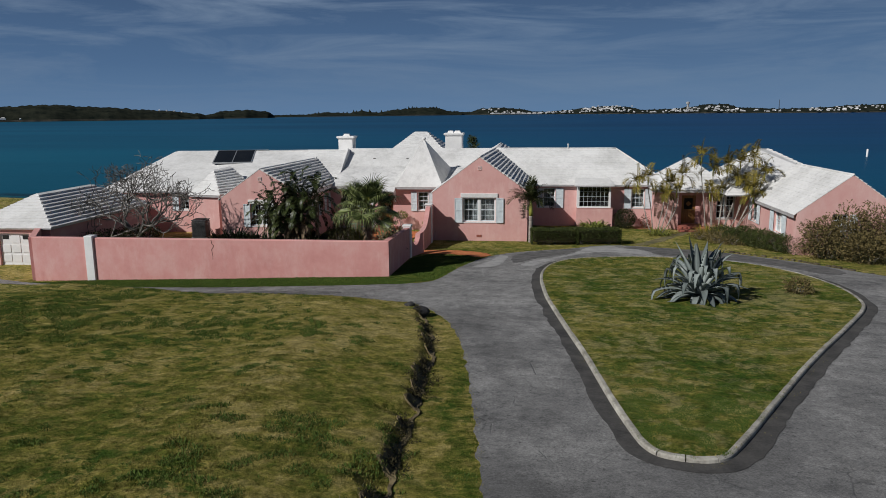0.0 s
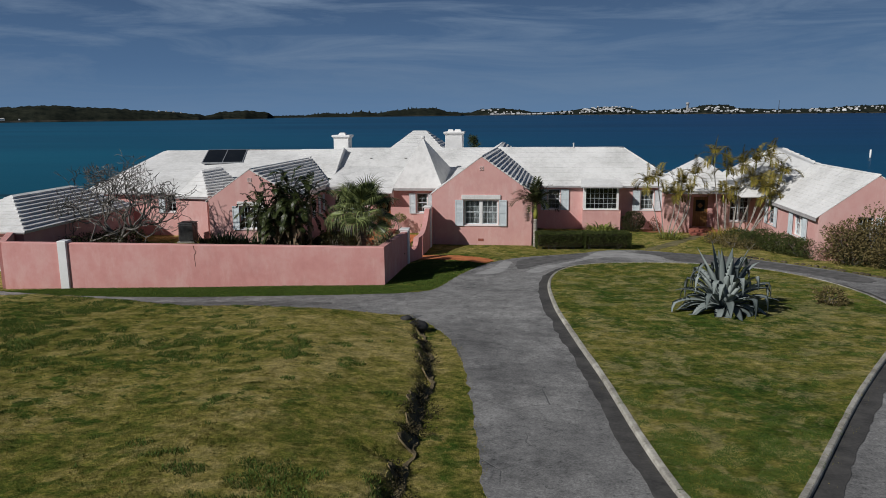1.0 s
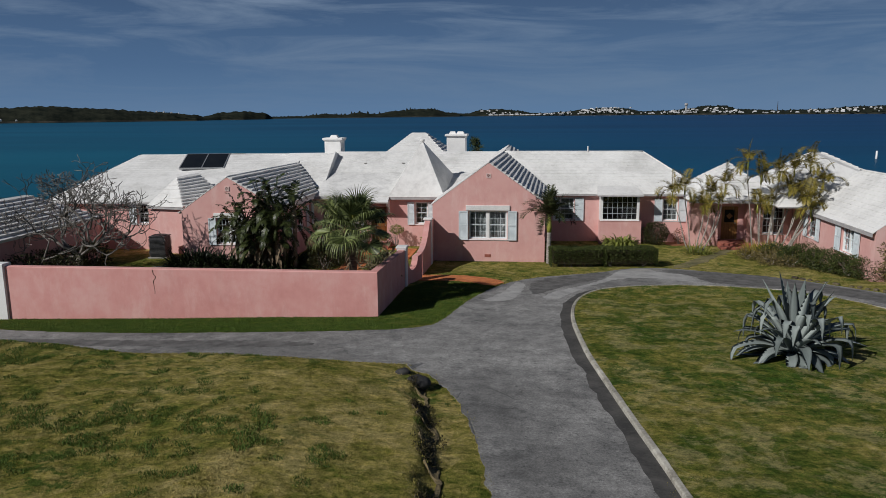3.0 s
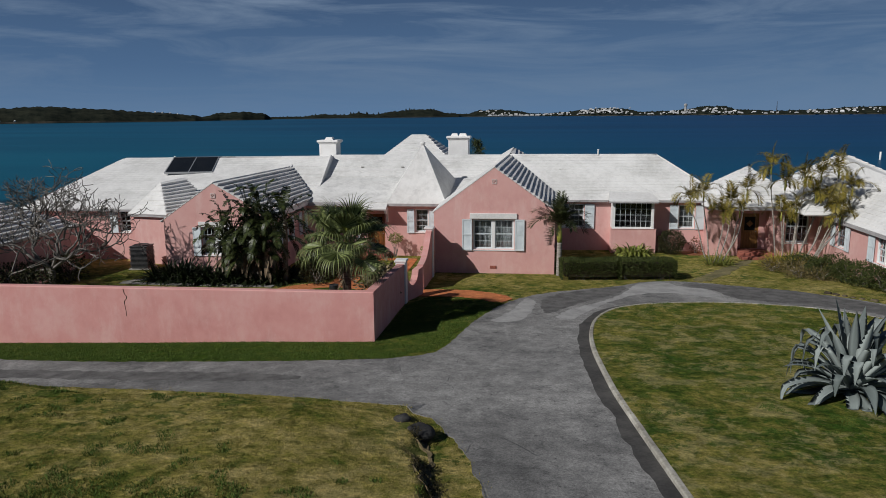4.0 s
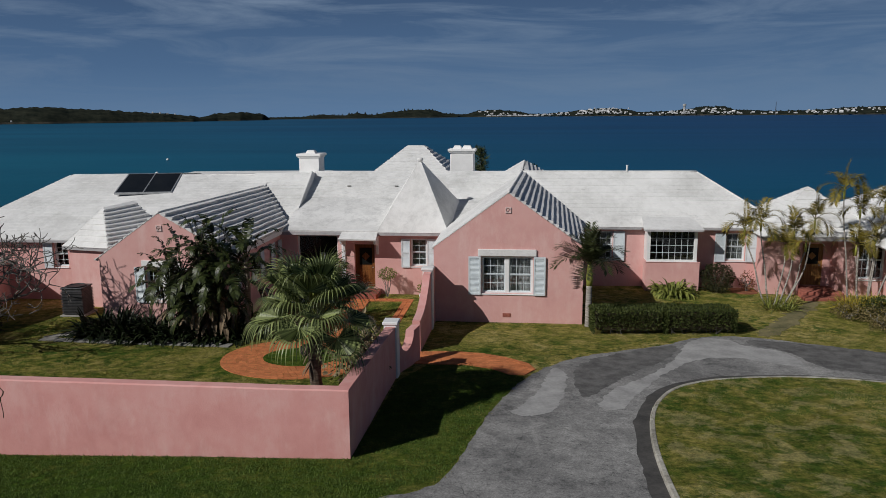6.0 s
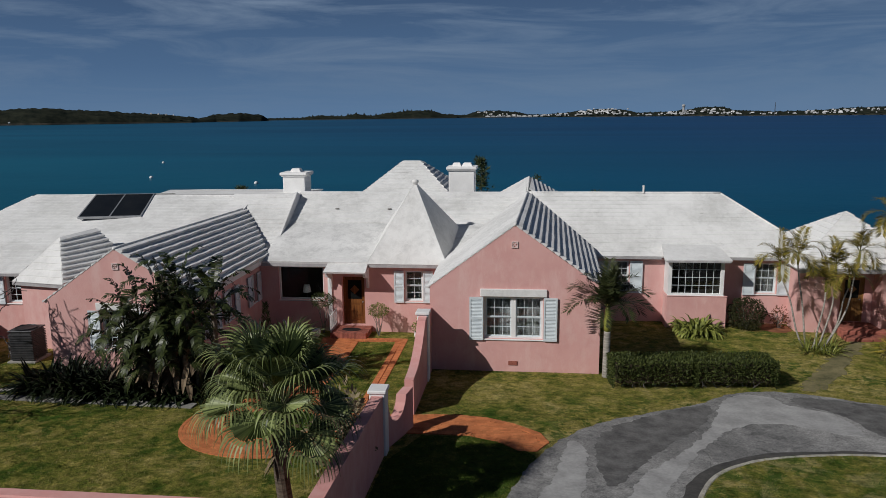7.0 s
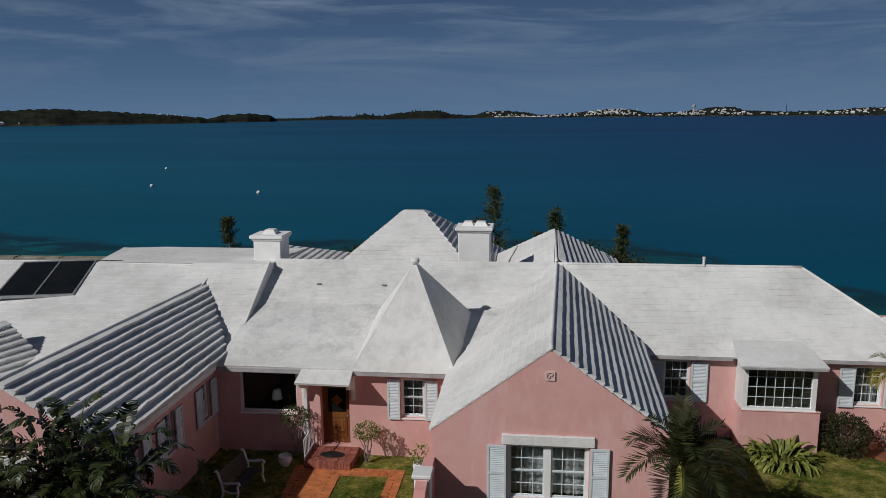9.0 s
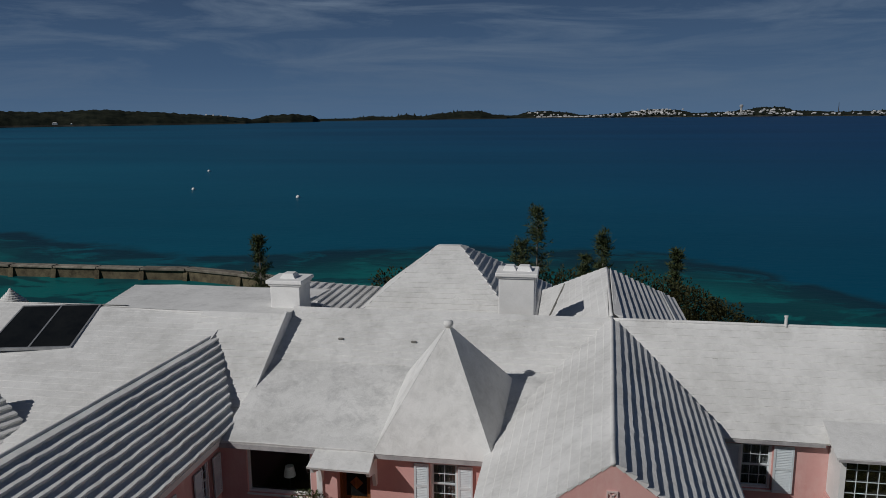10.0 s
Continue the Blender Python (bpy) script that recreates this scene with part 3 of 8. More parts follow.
tagged(part("ground", land(), "bank", smooth=True), "patchy winter lawn, green and straw-brown, on gently falling ground", "lawn", kind="structure")
SEA_Z = -10.0
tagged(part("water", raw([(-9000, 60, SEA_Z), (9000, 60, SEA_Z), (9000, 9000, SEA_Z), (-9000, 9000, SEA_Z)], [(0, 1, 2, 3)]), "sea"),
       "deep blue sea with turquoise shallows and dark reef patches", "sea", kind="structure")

ISLAND = smooth_loop([(0.98, 34.6), (0.88, 32.6), (0.93, 30.6), (1.02, 28.5), (1.22, 26.5), (1.46, 23.8), (1.68, 21.8), (1.85, 20.2), (1.98, 18.6), (2.11, 16.8), (2.24, 15.4), (2.36, 14.4), (2.46, 13.8), (2.66, 13.42),
                      (3.05, 13.28), (3.45, 13.25), (3.80, 13.38), (4.05, 13.68), (4.72, 14.8), (5.2, 15.65), (6.0, 17.05), (7.36, 19.4), (9.0, 22.0), (10.65, 24.6), (12.2, 27.1), (12.85, 28.6), (13.25, 30.8), (13.3, 33.0), (13.0, 35.2),
                      (12.1, 37.6), (10.9, 39.0), (9.4, 39.8), (7.8, 40.2), (5.85, 40.25), (3.8, 39.8), (2.68, 39.1), (2.0, 38.35), (1.33, 36.8)], 2)
DRIVE = smooth_loop([(-0.2, 4), (-0.55, 11.5), (-0.8, 14), (-1.1, 16.7), (-1.6, 20.6), (-2.2, 23.5), (-2.9, 25.4), (-3.6, 26.5), (-5.6, 27.2), (-9, 27.8), (-16.9, 28.5), (-30, 29.0), (-48, 29),
                     (-48, 33), (-34, 33.2), (-27, 34.6), (-25.5, 33.0), (-18.4, 30.8), (-12.4, 30.6), (-6.8, 30.7), (-4.8, 31.1), (-3.8, 32.1), (-3.45, 34.2), (-3.0, 36.7), (-2.2, 39.3), (-1.4, 40.8),
                     (-0.4, 42.0), (0.8, 42.9), (3, 44.0), (4.4, 45.3), (6.2, 45.6), (8.2, 44.9), (11.6, 43.2), (14.2, 40.1), (16.2, 36.3), (18.5, 33), (26, 29), (48, 26),
                     (48, 17), (20, 16), (12, 10), (8, 4), (8, -60), (-0.2, -60)], 1)
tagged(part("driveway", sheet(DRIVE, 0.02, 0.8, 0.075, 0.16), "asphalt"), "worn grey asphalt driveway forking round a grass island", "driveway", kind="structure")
tagged(part("island_lawn", sheet(ISLAND, 0.11, 0.7), "lawn", smooth=False), "patchy grass island inside a concrete kerb", "lawn", kind="structure")


# a darker band of older asphalt along the kerb, and pale mended patches
def band(pts, wa, wb, lift):
    n = len(pts)
    vs = []
    for i, (x, y) in enumerate(pts):
        dx, dy = pts[(i + 1) % n][0] - pts[i - 1][0], pts[(i + 1) % n][1] - pts[i - 1][1]
        l = math.hypot(dx, dy)
        for w in (wa, wb - 0.03 + 0.12 * N((x * 0.8, y * 0.8, 2)) + 0.06 * N((x * 2.3, y * 2.3, 6))):
            px, py = x + dy / l * w * OUT, y - dx / l * w * OUT
            vs.append((px, py, ground_z(px, py) + lift))
    return vs, [(2 * i, 2 * i + 1, 2 * ((i + 1) % n) + 1, 2 * ((i + 1) % n)) for i in range(n)]


def dense(loop, step):
    out = []
    for (a, b), (c, d) in zip(loop, loop[1:] + loop[:1]):
        n = max(1, round(math.hypot(c - a, d - b) / step))
        out += [(a + (c - a) * k / n, b + (d - b) * k / n) for k in range(n)]
    return out


OUT = 1 if sum(a * d - b * c for (a, b), (c, d) in zip(ISLAND, ISLAND[1:] + ISLAND[:1])) > 0 else -1
ring = dense(ISLAND, 0.22)
M["gutter"] = simple("dark_gutter_asphalt", (0.038, 0.037, 0.036), (0.092, 0.088, 0.082), 1.6, 0.95, bumpy=0.4)
M["mend"] = simple("pale_mended_asphalt", (0.25, 0.248, 0.243), (0.41, 0.407, 0.397), 1.3, 0.95, bumpy=0.4)
tagged(part("gutter_strip", raw(*band(ring, 0.0, 0.47, 0.030)), "gutter"), "dark dirty asphalt strip along the kerb", "gutter", kind="structure")
M["old_asphalt"] = simple("dark_old_asphalt", (0.062, 0.061, 0.060), (0.165, 0.162, 0.157), 2.2, 0.95, bumpy=0.4)
for mat, lift, mend in (("mend", 0.025, [(-2.6, 36.3), (-1.5, 36.2), (-0.95, 37.7), (-0.7, 40.3), (-1.15, 41.0), (-1.65, 38.4), (-2.2, 36.9)]),
                        ("mend", 0.025, [(4.05, 44.9), (5.4, 45.3), (5.95, 44.0), (7.1, 43.6), (7.3, 42.0), (6.7, 41.65), (5.6, 42.5), (4.4, 42.6), (3.4, 41.9), (2.25, 40.3), (1.24, 38.4), (0.52, 36.8), (-0.2, 37.0), (0.45, 38.6), (1.6, 39.9), (3.1, 42.2)]),
                        ("old_asphalt", 0.0255, [(6.2, 45.2), (9.6, 44.3), (11.5, 43.1), (14.0, 39.8), (15.8, 36.2), (14.2, 35.2), (13.0, 38.3), (10.6, 40.4), (8.5, 41.2), (7.5, 41.7), (7.3, 43.6), (6.1, 44.2)]),
                        ("old_asphalt", 0.0255, [(-0.6, 41.2), (1.7, 43.2), (3.7, 44.4), (3.0, 42.5), (1.2, 40.2), (0.2, 38.7), (-0.5, 37.4)]),
                        ("old_asphalt", 0.0255, [(-19, 29.9), (-14, 29.6), (-9, 29.5), (-6.8, 29.0), (-9, 28.6), (-14, 28.9), (-19, 29.1)]),
                        ):
    tagged(part("asphalt_patch", sheet(smooth_loop(mend, 2), lift, 0.6, 0.10, 0.06), mat), "pale mended asphalt patch" if mat == "mend" else "dark patch of older asphalt", "patch", kind="structure")


def kerb():
    holder = tagged(new("kerb"), "weathered pale concrete kerb round the grass island", "kerb", kind="structure")
    pts = dense(ISLAND, 0.25)
    n, at = len(pts), 0
    while at < n:
        run = min(random.choice((4, 5, 6)), n - at)
        prof = []
        for i in range(at, at + run + 1):
            (x, y), (xa, ya), (xb, yb) = pts[i % n], pts[(i - 1) % n], pts[(i + 1) % n]
            l = math.hypot(xb - xa, yb - ya)
            nx, ny = OUT * (yb - ya) / l, -OUT * (xb - xa) / l
            k = 0.012 if i == at else -0.012 if i == at + run else 0
            x, y = x + k * (xb - xa) / l, y + k * (yb - ya) / l
            sag = 0.012 * N((x, y, 1)) + 0.014 * N((x * 3, y * 3, 5))
            prof.append([(x + nx * a, y + ny * a, ground_z(x, y) + h + sag) for a, h in ((-0.07, -0.05), (-0.07, 0.112), (-0.055, 0.126), (0.035, 0.122), (0.06, 0.095), (0.075, -0.05))])
        vs, k = [p for ringp in prof for p in ringp], 6
        fs = [(r * k + j, r * k + (j + 1) % k, (r + 1) * k + (j + 1) % k, (r + 1) * k + j) for r in range(run) for j in range(k)]
        fs += [tuple(range(k))[::-1], tuple(run * k + j for j in range(k))]
        bm = raw(vs, fs)
        bmesh.ops.recalc_face_normals(bm, faces=bm.faces)
        part("kerb_section", bm, "kerb", holder)
        at += run


kerb()

# ---- the house ----
house = thing("house", "long pink stucco house with stepped white limewashed roofs and pale shutters", "house")


def wall_panel(a, b, z0, z1, holes=(), thick=0.3, peak=None):
    """A wall from a to b (plan), its outer face on the right hand side of that way; holes as (from, to, low, high) along it. peak: a gable's height at the far end, its apex (along, height) and its height at the near end."""
    a, b = Vector((*a, 0)), Vector((*b, 0))
    d = (b - a).normalized()
    if abs(d.y) > 0.7:  # side walls stand a hair behind the corner of the front wall
        a, b = a + Vector((-d.y, d.x, 0)) * 0.004, b + Vector((-d.y, d.x, 0)) * 0.004
    length, inn = (b - a).length, Vector((-d.y, d.x, 0))
    us = sorted({0.0, length, *[h[0] for h in holes], *[h[1] for h in holes]})
    zs = sorted({z0, z1, *[h[2] for h in holes], *[h[3] for h in holes]})
    bm = bmesh.new()
    cache = {}

    def vert(u, z, k):
        key = (round(u, 4), round(z, 4), k)
        if key not in cache:
            cache[key] = bm.verts.new(a + d * u + inn * (thick * k) + Vector((0, 0, z)))
        return cache[key]

    def solid(i, j):
        if not (0 <= i < len(us) - 1 and 0 <= j < len(zs) - 1):
            return False
        u, z = (us[i] + us[i + 1]) / 2, (zs[j] + zs[j + 1]) / 2
        return not any(h[0] < u < h[1] and h[2] < z < h[3] for h in holes)

    for i in range(len(us) - 1):
        for j in range(len(zs) - 1):
            if not solid(i, j):
                continue
            u0, u1, v0, v1 = us[i], us[i + 1], zs[j], zs[j + 1]
            bm.faces.new([vert(u0, v0, 0), vert(u1, v0, 0), vert(u1, v1, 0), vert(u0, v1, 0)])
            bm.faces.new([vert(u0, v0, 1), vert(u0, v1, 1), vert(u1, v1, 1), vert(u1, v0, 1)])
            for di, dj, p, q in ((-1, 0, (u0, v0), (u0, v1)), (1, 0, (u1, v1), (u1, v0)), (0, -1, (u1, v0), (u0, v0)), (0, 1, (u0, v1), (u1, v1))):
                if not solid(i + di, j + dj) and not (dj == 1 and j == len(zs) - 2 and peak):
                    bm.faces.new([vert(*p, 0), vert(*q, 0), vert(*q, 1), vert(*p, 1)])
    if peak:
        top = [(length, peak[0]), (peak[1], peak[2]), (0.0, peak[3])]
        for k, flip in ((0, False), (1, True)):
            loop = [vert(w, z1, k) for w in us] + [vert(*p, k) for p in top]
            bm.faces.new(loop[::-1] if flip else loop)
        top = [(length, z1), *top, (0.0, z1)]
        for p, q in zip(top, top[1:]):
            bm.faces.new([vert(*p, 0), vert(*q, 0), vert(*q, 1), vert(*p, 1)])
    bmesh.ops.recalc_face_normals(bm, faces=bm.faces)
    return bm


def wall(a, b, z0, z1, holes=(), thick=0.3, peak=None, mat="house_stucco"):
    return part("wall", wall_panel(a, b, z0, z1, holes, thick, peak), mat, house)


def cut(poly, v):
    """The span in u that a convex polygon (u, v) has at height v."""
    us = []
    for (u0, v0), (u1, v1) in zip(poly, poly[1:] + poly[:1]):
        if abs(v1 - v0) < 1e-6:
            if abs(v - v0) < 1e-5:
                us += [u0, u1]
        elif min(v0, v1) - 1e-6 <= v <= max(v0, v1) + 1e-6:
            us.append(u0 + (u1 - u0) * (v - v0) / (v1 - v0))
    return (min(us), max(us)) if us else None


def roof(pts, course=0.3, riser=0.05, rough=1.0, verge=None, twist=False, mat="white"):
    """A roof slope of overlapping limewashed stone courses. pts: its corners, the eave from first to second. verge: the slab under the courses stays behind this y; twist: the courses fan from eave to ridge."""
    pts = [Vector(p) for p in pts]
    eu = (pts[1] - pts[0]).normalized()
    nn = eu.cross(pts[2] - pts[0])
    nn = (nn if nn.z > 0 else -nn).normalized()
    ev = nn.cross(eu)
    if ev.z < 0:
        ev = -ev
    poly = [((p - pts[0]).dot(eu), (p - pts[0]).dot(ev)) for p in pts]
    top = max(v for _, v in poly)
    low = min(v for _, v in poly)
    at = lambda u, v, h: pts[0] + eu * u + ev * v + nn * h  # noqa: E731
    bm = bmesh.new()
    flat = [Vector((p.x, max(p.y, verge), p.z)) if verge else p for p in pts]
    up = [bm.verts.new(p - nn * 0.012) for p in flat]
    dn = [bm.verts.new(p - nn * 0.07) for p in flat]
    bm.faces.new(up)
    bm.faces.new(dn[::-1])
    for k in range(len(pts)):
        bm.faces.new((up[k], dn[k], dn[(k + 1) % len(pts)], up[(k + 1) % len(pts)]))
    bmesh.ops.recalc_face_normals(bm, faces=bm.faces)
    base = part("roof", bm, mat, house)
    rows = max(1, round((top - low) / course))
    seed = pts[0].x * 3.1 + pts[0].y * 1.7
    for r in range(rows):
        v0, v1 = low + (top - low) * r / rows, low + (top - low) * (r + 1) / rows
        s0, s1 = cut(poly, min(max(v0, low + 1e-4), top - 1e-4)), cut(poly, min(v1 + 0.015, top - 1e-4))
        if not s0 or not s1 or s0[1] - s0[0] < 0.08:
            continue
        n = max(2, min(28 if riser < 0.08 else 44, round((s0[1] - s0[0]) / (0.42 if riser < 0.08 else 0.24))))
        vs = []
        for k in range(n + 1):
            t = k / n
            u0, u1 = s0[0] + (s0[1] - s0[0]) * t, s1[0] + (s1[1] - s1[0]) * t
            w = 0.007 * rough * N((u0 * 1.3 + seed, r * 3.3, 0)) + 0.009 * rough * N((u0 * 4.2 + seed, r * 7.7, 4))
            h = riser * (1 + (0.28 if riser < 0.08 else 0.07) * N((u0 * 0.9 + seed, r * 5.1, 9)))
            if twist:
                f0, f1 = r / rows, (r + 1.05) / rows
                a0 = pts[0].lerp(pts[-1], f0).lerp(pts[1].lerp(pts[2], f0), t) + ev * w
                a1 = pts[0].lerp(pts[-1], f1).lerp(pts[1].lerp(pts[2], f1), t)
                vs += [a0 - nn * 0.02, a0 + nn * h * 0.82, a0 + ev * 0.022 + nn * h, a1 + nn * 0.004]
                continue
            vs += [at(u0, v0 + w, -0.02), at(u0, v0 + w, h * 0.82), at(u0, v0 + w + 0.022, h), at(u1, v1 + 0.015, 0.004)]
        fs = []
        for k in range(n):
            i, j = 4 * k, 4 * k + 4
            fs += [(i, j, j + 1, i + 1), (i + 1, j + 1, j + 2, i + 2), (i + 2, j + 2, j + 3, i + 3)]
        fs += [(0, 1, 2, 3), (4 * n + 3, 4 * n + 2, 4 * n + 1, 4 * n)]
        part("roof_course", raw(vs, fs), mat, base)
    return base


def ridge_cap(a, b, r=0.085):
    a, b = Vector(a), Vector(b)
    n = max(2, round((b - a).length / 0.5))
    bm = bmesh.new()
    pts = [a.lerp(b, k / n) + Vector((0, 0, 0.012 * N((a.x + k, a.y, 3)))) for k in range(n + 1)]
    tube(bm, pts, [r] * (n + 1), 8)
    part("ridge_cap", bm, "white", house, smooth=True)


def eave_board(a, b, z, h=0.14, t=0.05):
    """White fascia under an eave, from a to b in plan."""
    a, b = Vector((*a, z)), Vector((*b, z))
    d = (b - a).normalized()
    o = Vector((d.y, -d.x, 0)) * t
    vs = [a, b, b + o, a + o]
    bm = raw([*[v - Vector((0, 0, h)) for v in vs], *vs], BOX)
    part("fascia", bm, "eaves", house)


def frame_ring(x0, x1, z0, z1, f, y0, y1, cells=1, mull=0.0):
    """One flat frame with a number of openings side by side."""
    mull = mull or 2 * f
    w = (x1 - x0 - 2 * f - mull * (cells - 1)) / cells
    gaps = [(x0 + f + k * (w + mull), x0 + f + k * (w + mull) + w) for k in range(cells)]
    return gaps, wall_panel((x0, y0), (x1, y0), z0, z1, [(a - x0, b - x0, z0 + min(f, 0.06), z1 - min(f, 0.06)) for a, b in gaps], y1 - y0)


def window(x0, x1, z0, z1, place, sashes=1, grid=(2, 2), depth=0.14, shutters=(0.0, 0.0), lintel=0.0, curtain=True, sill=True, split=True, room=0.5, mull=0.0, edge=0.052):
    """A white sash window. Its local x runs along the wall, y into it, with the outer wall face at y = 0."""
    w, h = x1 - x0, z1 - z0
    f = min(edge, 0.06)
    gaps, ring_bm = frame_ring(x0, x1, z0, z1, edge, depth - 0.05, depth + 0.06, sashes, mull)
    win = part("window", ring_bm, "paint", house, m=place)
    for a, b in gaps:
        bars = bmesh.new()
        zm = (z0 + z1) / 2
        for (lo, hi, y) in ((zm, z1 - f, depth), (z0 + f, zm, depth + 0.03)) if split else ((z0 + f, z1 - f, depth),):
            if split:
                for p, q, r, s in ((a, a + 0.035, lo, hi), (b - 0.035, b, lo, hi), (a + 0.035, b - 0.035, lo, lo + 0.04), (a + 0.035, b - 0.035, hi - 0.035, hi)):
                    box(bars, p, q, y - 0.02, y + 0.02, r, s)
            for i in range(1, grid[0]):
                u = a + (b - a) * i / grid[0]
                box(bars, u - 0.008, u + 0.008, y - 0.012, y + 0.012, lo + 0.001, hi - 0.001)
            for j in range(1, grid[1]):
                v = lo + (hi - lo) * j / grid[1]
                box(bars, a + 0.001, b - 0.001, y - 0.0115, y + 0.0115, v - 0.008, v + 0.008)
        bmesh.ops.remove_doubles(bars, verts=bars.verts, dist=0.0001)
        part("sash", bars, "shutter", win)
        g = bmesh.new()
        box(g, a, b, depth + 0.036, depth + 0.042, z0 + f, z1 - f)
        pane = part("pane", g, "glass", win)
        pane.visible_shadow = False
    # added near-black box behind the opening, so that the room reads as shaded
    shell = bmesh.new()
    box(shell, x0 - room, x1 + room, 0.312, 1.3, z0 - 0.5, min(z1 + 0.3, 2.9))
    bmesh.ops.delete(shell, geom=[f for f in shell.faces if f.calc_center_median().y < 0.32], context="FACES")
    part("dark_backing", shell, "dark", win)
    if curtain:
        cb = bmesh.new()
        n = 26
        top = [cb.verts.new((x0 + 0.04 + (w - 0.08) * i / n, depth + 0.30 + 0.035 * math.sin(i * 2.1) + 0.01 * N((i * 0.7, x0, 1)), z1 - 0.02)) for i in range(n + 1)]
        bot = [cb.verts.new((v.co.x, v.co.y + 0.012 * N((v.co.x * 5, 2, 1)), z0 + 0.02)) for v in top]
        for i in range(n):
            u = (i + 0.5) / n
            if curtain == "sides" and 0.30 < (u * sashes) % 1 < 0.72:
                continue
            cb.faces.new((top[i], top[i + 1], bot[i + 1], bot[i]))
        part("curtain", cb, "curtain", win, smooth=True)
    if sill:
        sb = bmesh.new()
        box(sb, x0 - 0.02, x1 + 0.02, -0.045, depth, z0 - 0.055, z0 - 0.003, bevel=0.012)
        part("sill", sb, "paint", win)
    if lintel:
        lb = bmesh.new()
        box(lb, x0 - 0.13, x1 + 0.13, -0.075, 0.02, z1 + 0.02, z1 + 0.02 + lintel, bevel=0.015)
        part("lintel", lb, "white", win)
    for side, sw in zip((-1, 1), shutters):
        if not sw:
            continue
        a, b = (x0 - 0.02 - sw, x0 - 0.02) if side < 0 else (x1 + 0.02, x1 + 0.02 + sw)
        lo, hi, zm = z0 - 0.04, z1, (z0 + z1) / 2
        cells = ((lo + 0.075, zm - 0.035), (zm + 0.035, hi - 0.07))
        sb = wall_panel((a, -0.085), (b, -0.085), lo, hi, [(0.055, b - a - 0.055, p, q) for p, q in cells], 0.04)
        for p, q in cells:
            # fixed louvres: one ribbed panel in each opening
            n = max(4, round((q - p) / 0.05))
            prof = [(y, p + (q - p) * (k + e) / n) for k in range(n) for y, e in ((-0.078, 0.12), (-0.056, 0.88))]
            prof = [(-0.05, p), *prof, (-0.05, q)]
            rows = [[sb.verts.new((u, y, z)) for y, z in prof] for u in (a + 0.045, b - 0.045)]
            for i in range(len(prof) - 1):
                sb.faces.new((rows[0][i], rows[1][i], rows[1][i + 1], rows[0][i + 1]))
            sb.faces.new((rows[0][0], rows[0][-1], rows[1][-1], rows[1][0]))
        part("shutter", sb, "shutter", win)
    return win


FRONT = lambda y: pose(0, y, 0)  # noqa: E731
EAST = lambda x: pose(x, 0, 0, 0, 0, 90)  # local x runs along +y, and y into the wall runs along -x  # noqa: E731
WEST = lambda x: pose(x, 0, 0, 0, 0, -90)  # local x runs along -y  # noqa: E731

B = -0.5  # foot of the walls, under the ground
# front gable, right of the gate
GX0, GX1, GY = -5.80, 0.30, 47.0
gmid = -2.75
wall((GX0, GY), (GX1, GY), B, 2.92, [(-3.84 - GX0, -1.72 - GX0, 1.33, 2.89)], peak=(3.31, gmid - GX0, 5.49, 3.255))
wall((GX1, GY + 0.003), (0.55, 54.4), B, 3.26, thick=0.28)
wall((GX0, 52.1), (GX0, GY + 0.003), B, 3.18, thick=0.28)
window(-3.84, -1.72, 1.33, 2.89, FRONT(GY), 2, (3, 2), shutters=(0.50, 0.48), lintel=0.28, mull=0.17, edge=0.075)
roof([(GX1 + 0.05, GY - 0.012, 3.34), (0.66, 54.35, 3.38), (-2.2, 58.0, 5.50), (gmid, GY - 0.012, 5.50)], 0.262, 0.098, verge=GY + 0.08, twist=True, rough=3.2)
roof([(GX0 - 0.08, GY - 0.012, 3.20), (GX0 - 0.08, 53.4, 3.20), (-2.2, 58.0, 5.50), (gmid, GY - 0.012, 5.50)], 0.31, 0.05, verge=GY + 0.08, twist=True)
ridge_cap((gmid, GY - 0.012, 5.51), (-2.2, 58.0, 5.51), 0.06)

# entrance block between the two wings
CY = 51.8
wall((-13.95, CY), (GX0 + 0.02, CY), B, 3.1, [(0.90, 2.90, 1.40, 2.88), (3.70, 4.70, 0.28, 2.46), (6.46, 7.26, 1.40, 2.76)])
window(-13.05, -11.05, 1.40, 2.88, FRONT(CY), 1, (1, 1), curtain=False, split=False)
window(-7.49, -6.69, 1.40, 2.76, FRONT(CY), 1, (2, 2), shutters=(0.42, 0.42))
roof([(-13.75, CY - 0.32, 3.12), (-5.6, CY - 0.32, 3.12), (-3.4, 55.5, 4.30), (-13.75, 55.5, 4.30)], 9, 0.012, mat="white_worn")
roof([(-13.75, 55.45, 4.29), (-3.4, 55.45, 4.29), (-1.9, 57.85, 5.52), (-13.75, 57.85, 5.52)], 0.3, 0.025)
eave_board((-13.75, CY - 0.30), (-5.75, CY - 0.30), 3.09)
roof([(-13.6, CY - 0.335, 3.125), (-9.0, CY - 0.335, 3.125), (-9.0, CY + 0.15, 3.285), (-13.6, CY + 0.15, 3.285)], 9, 0.055)
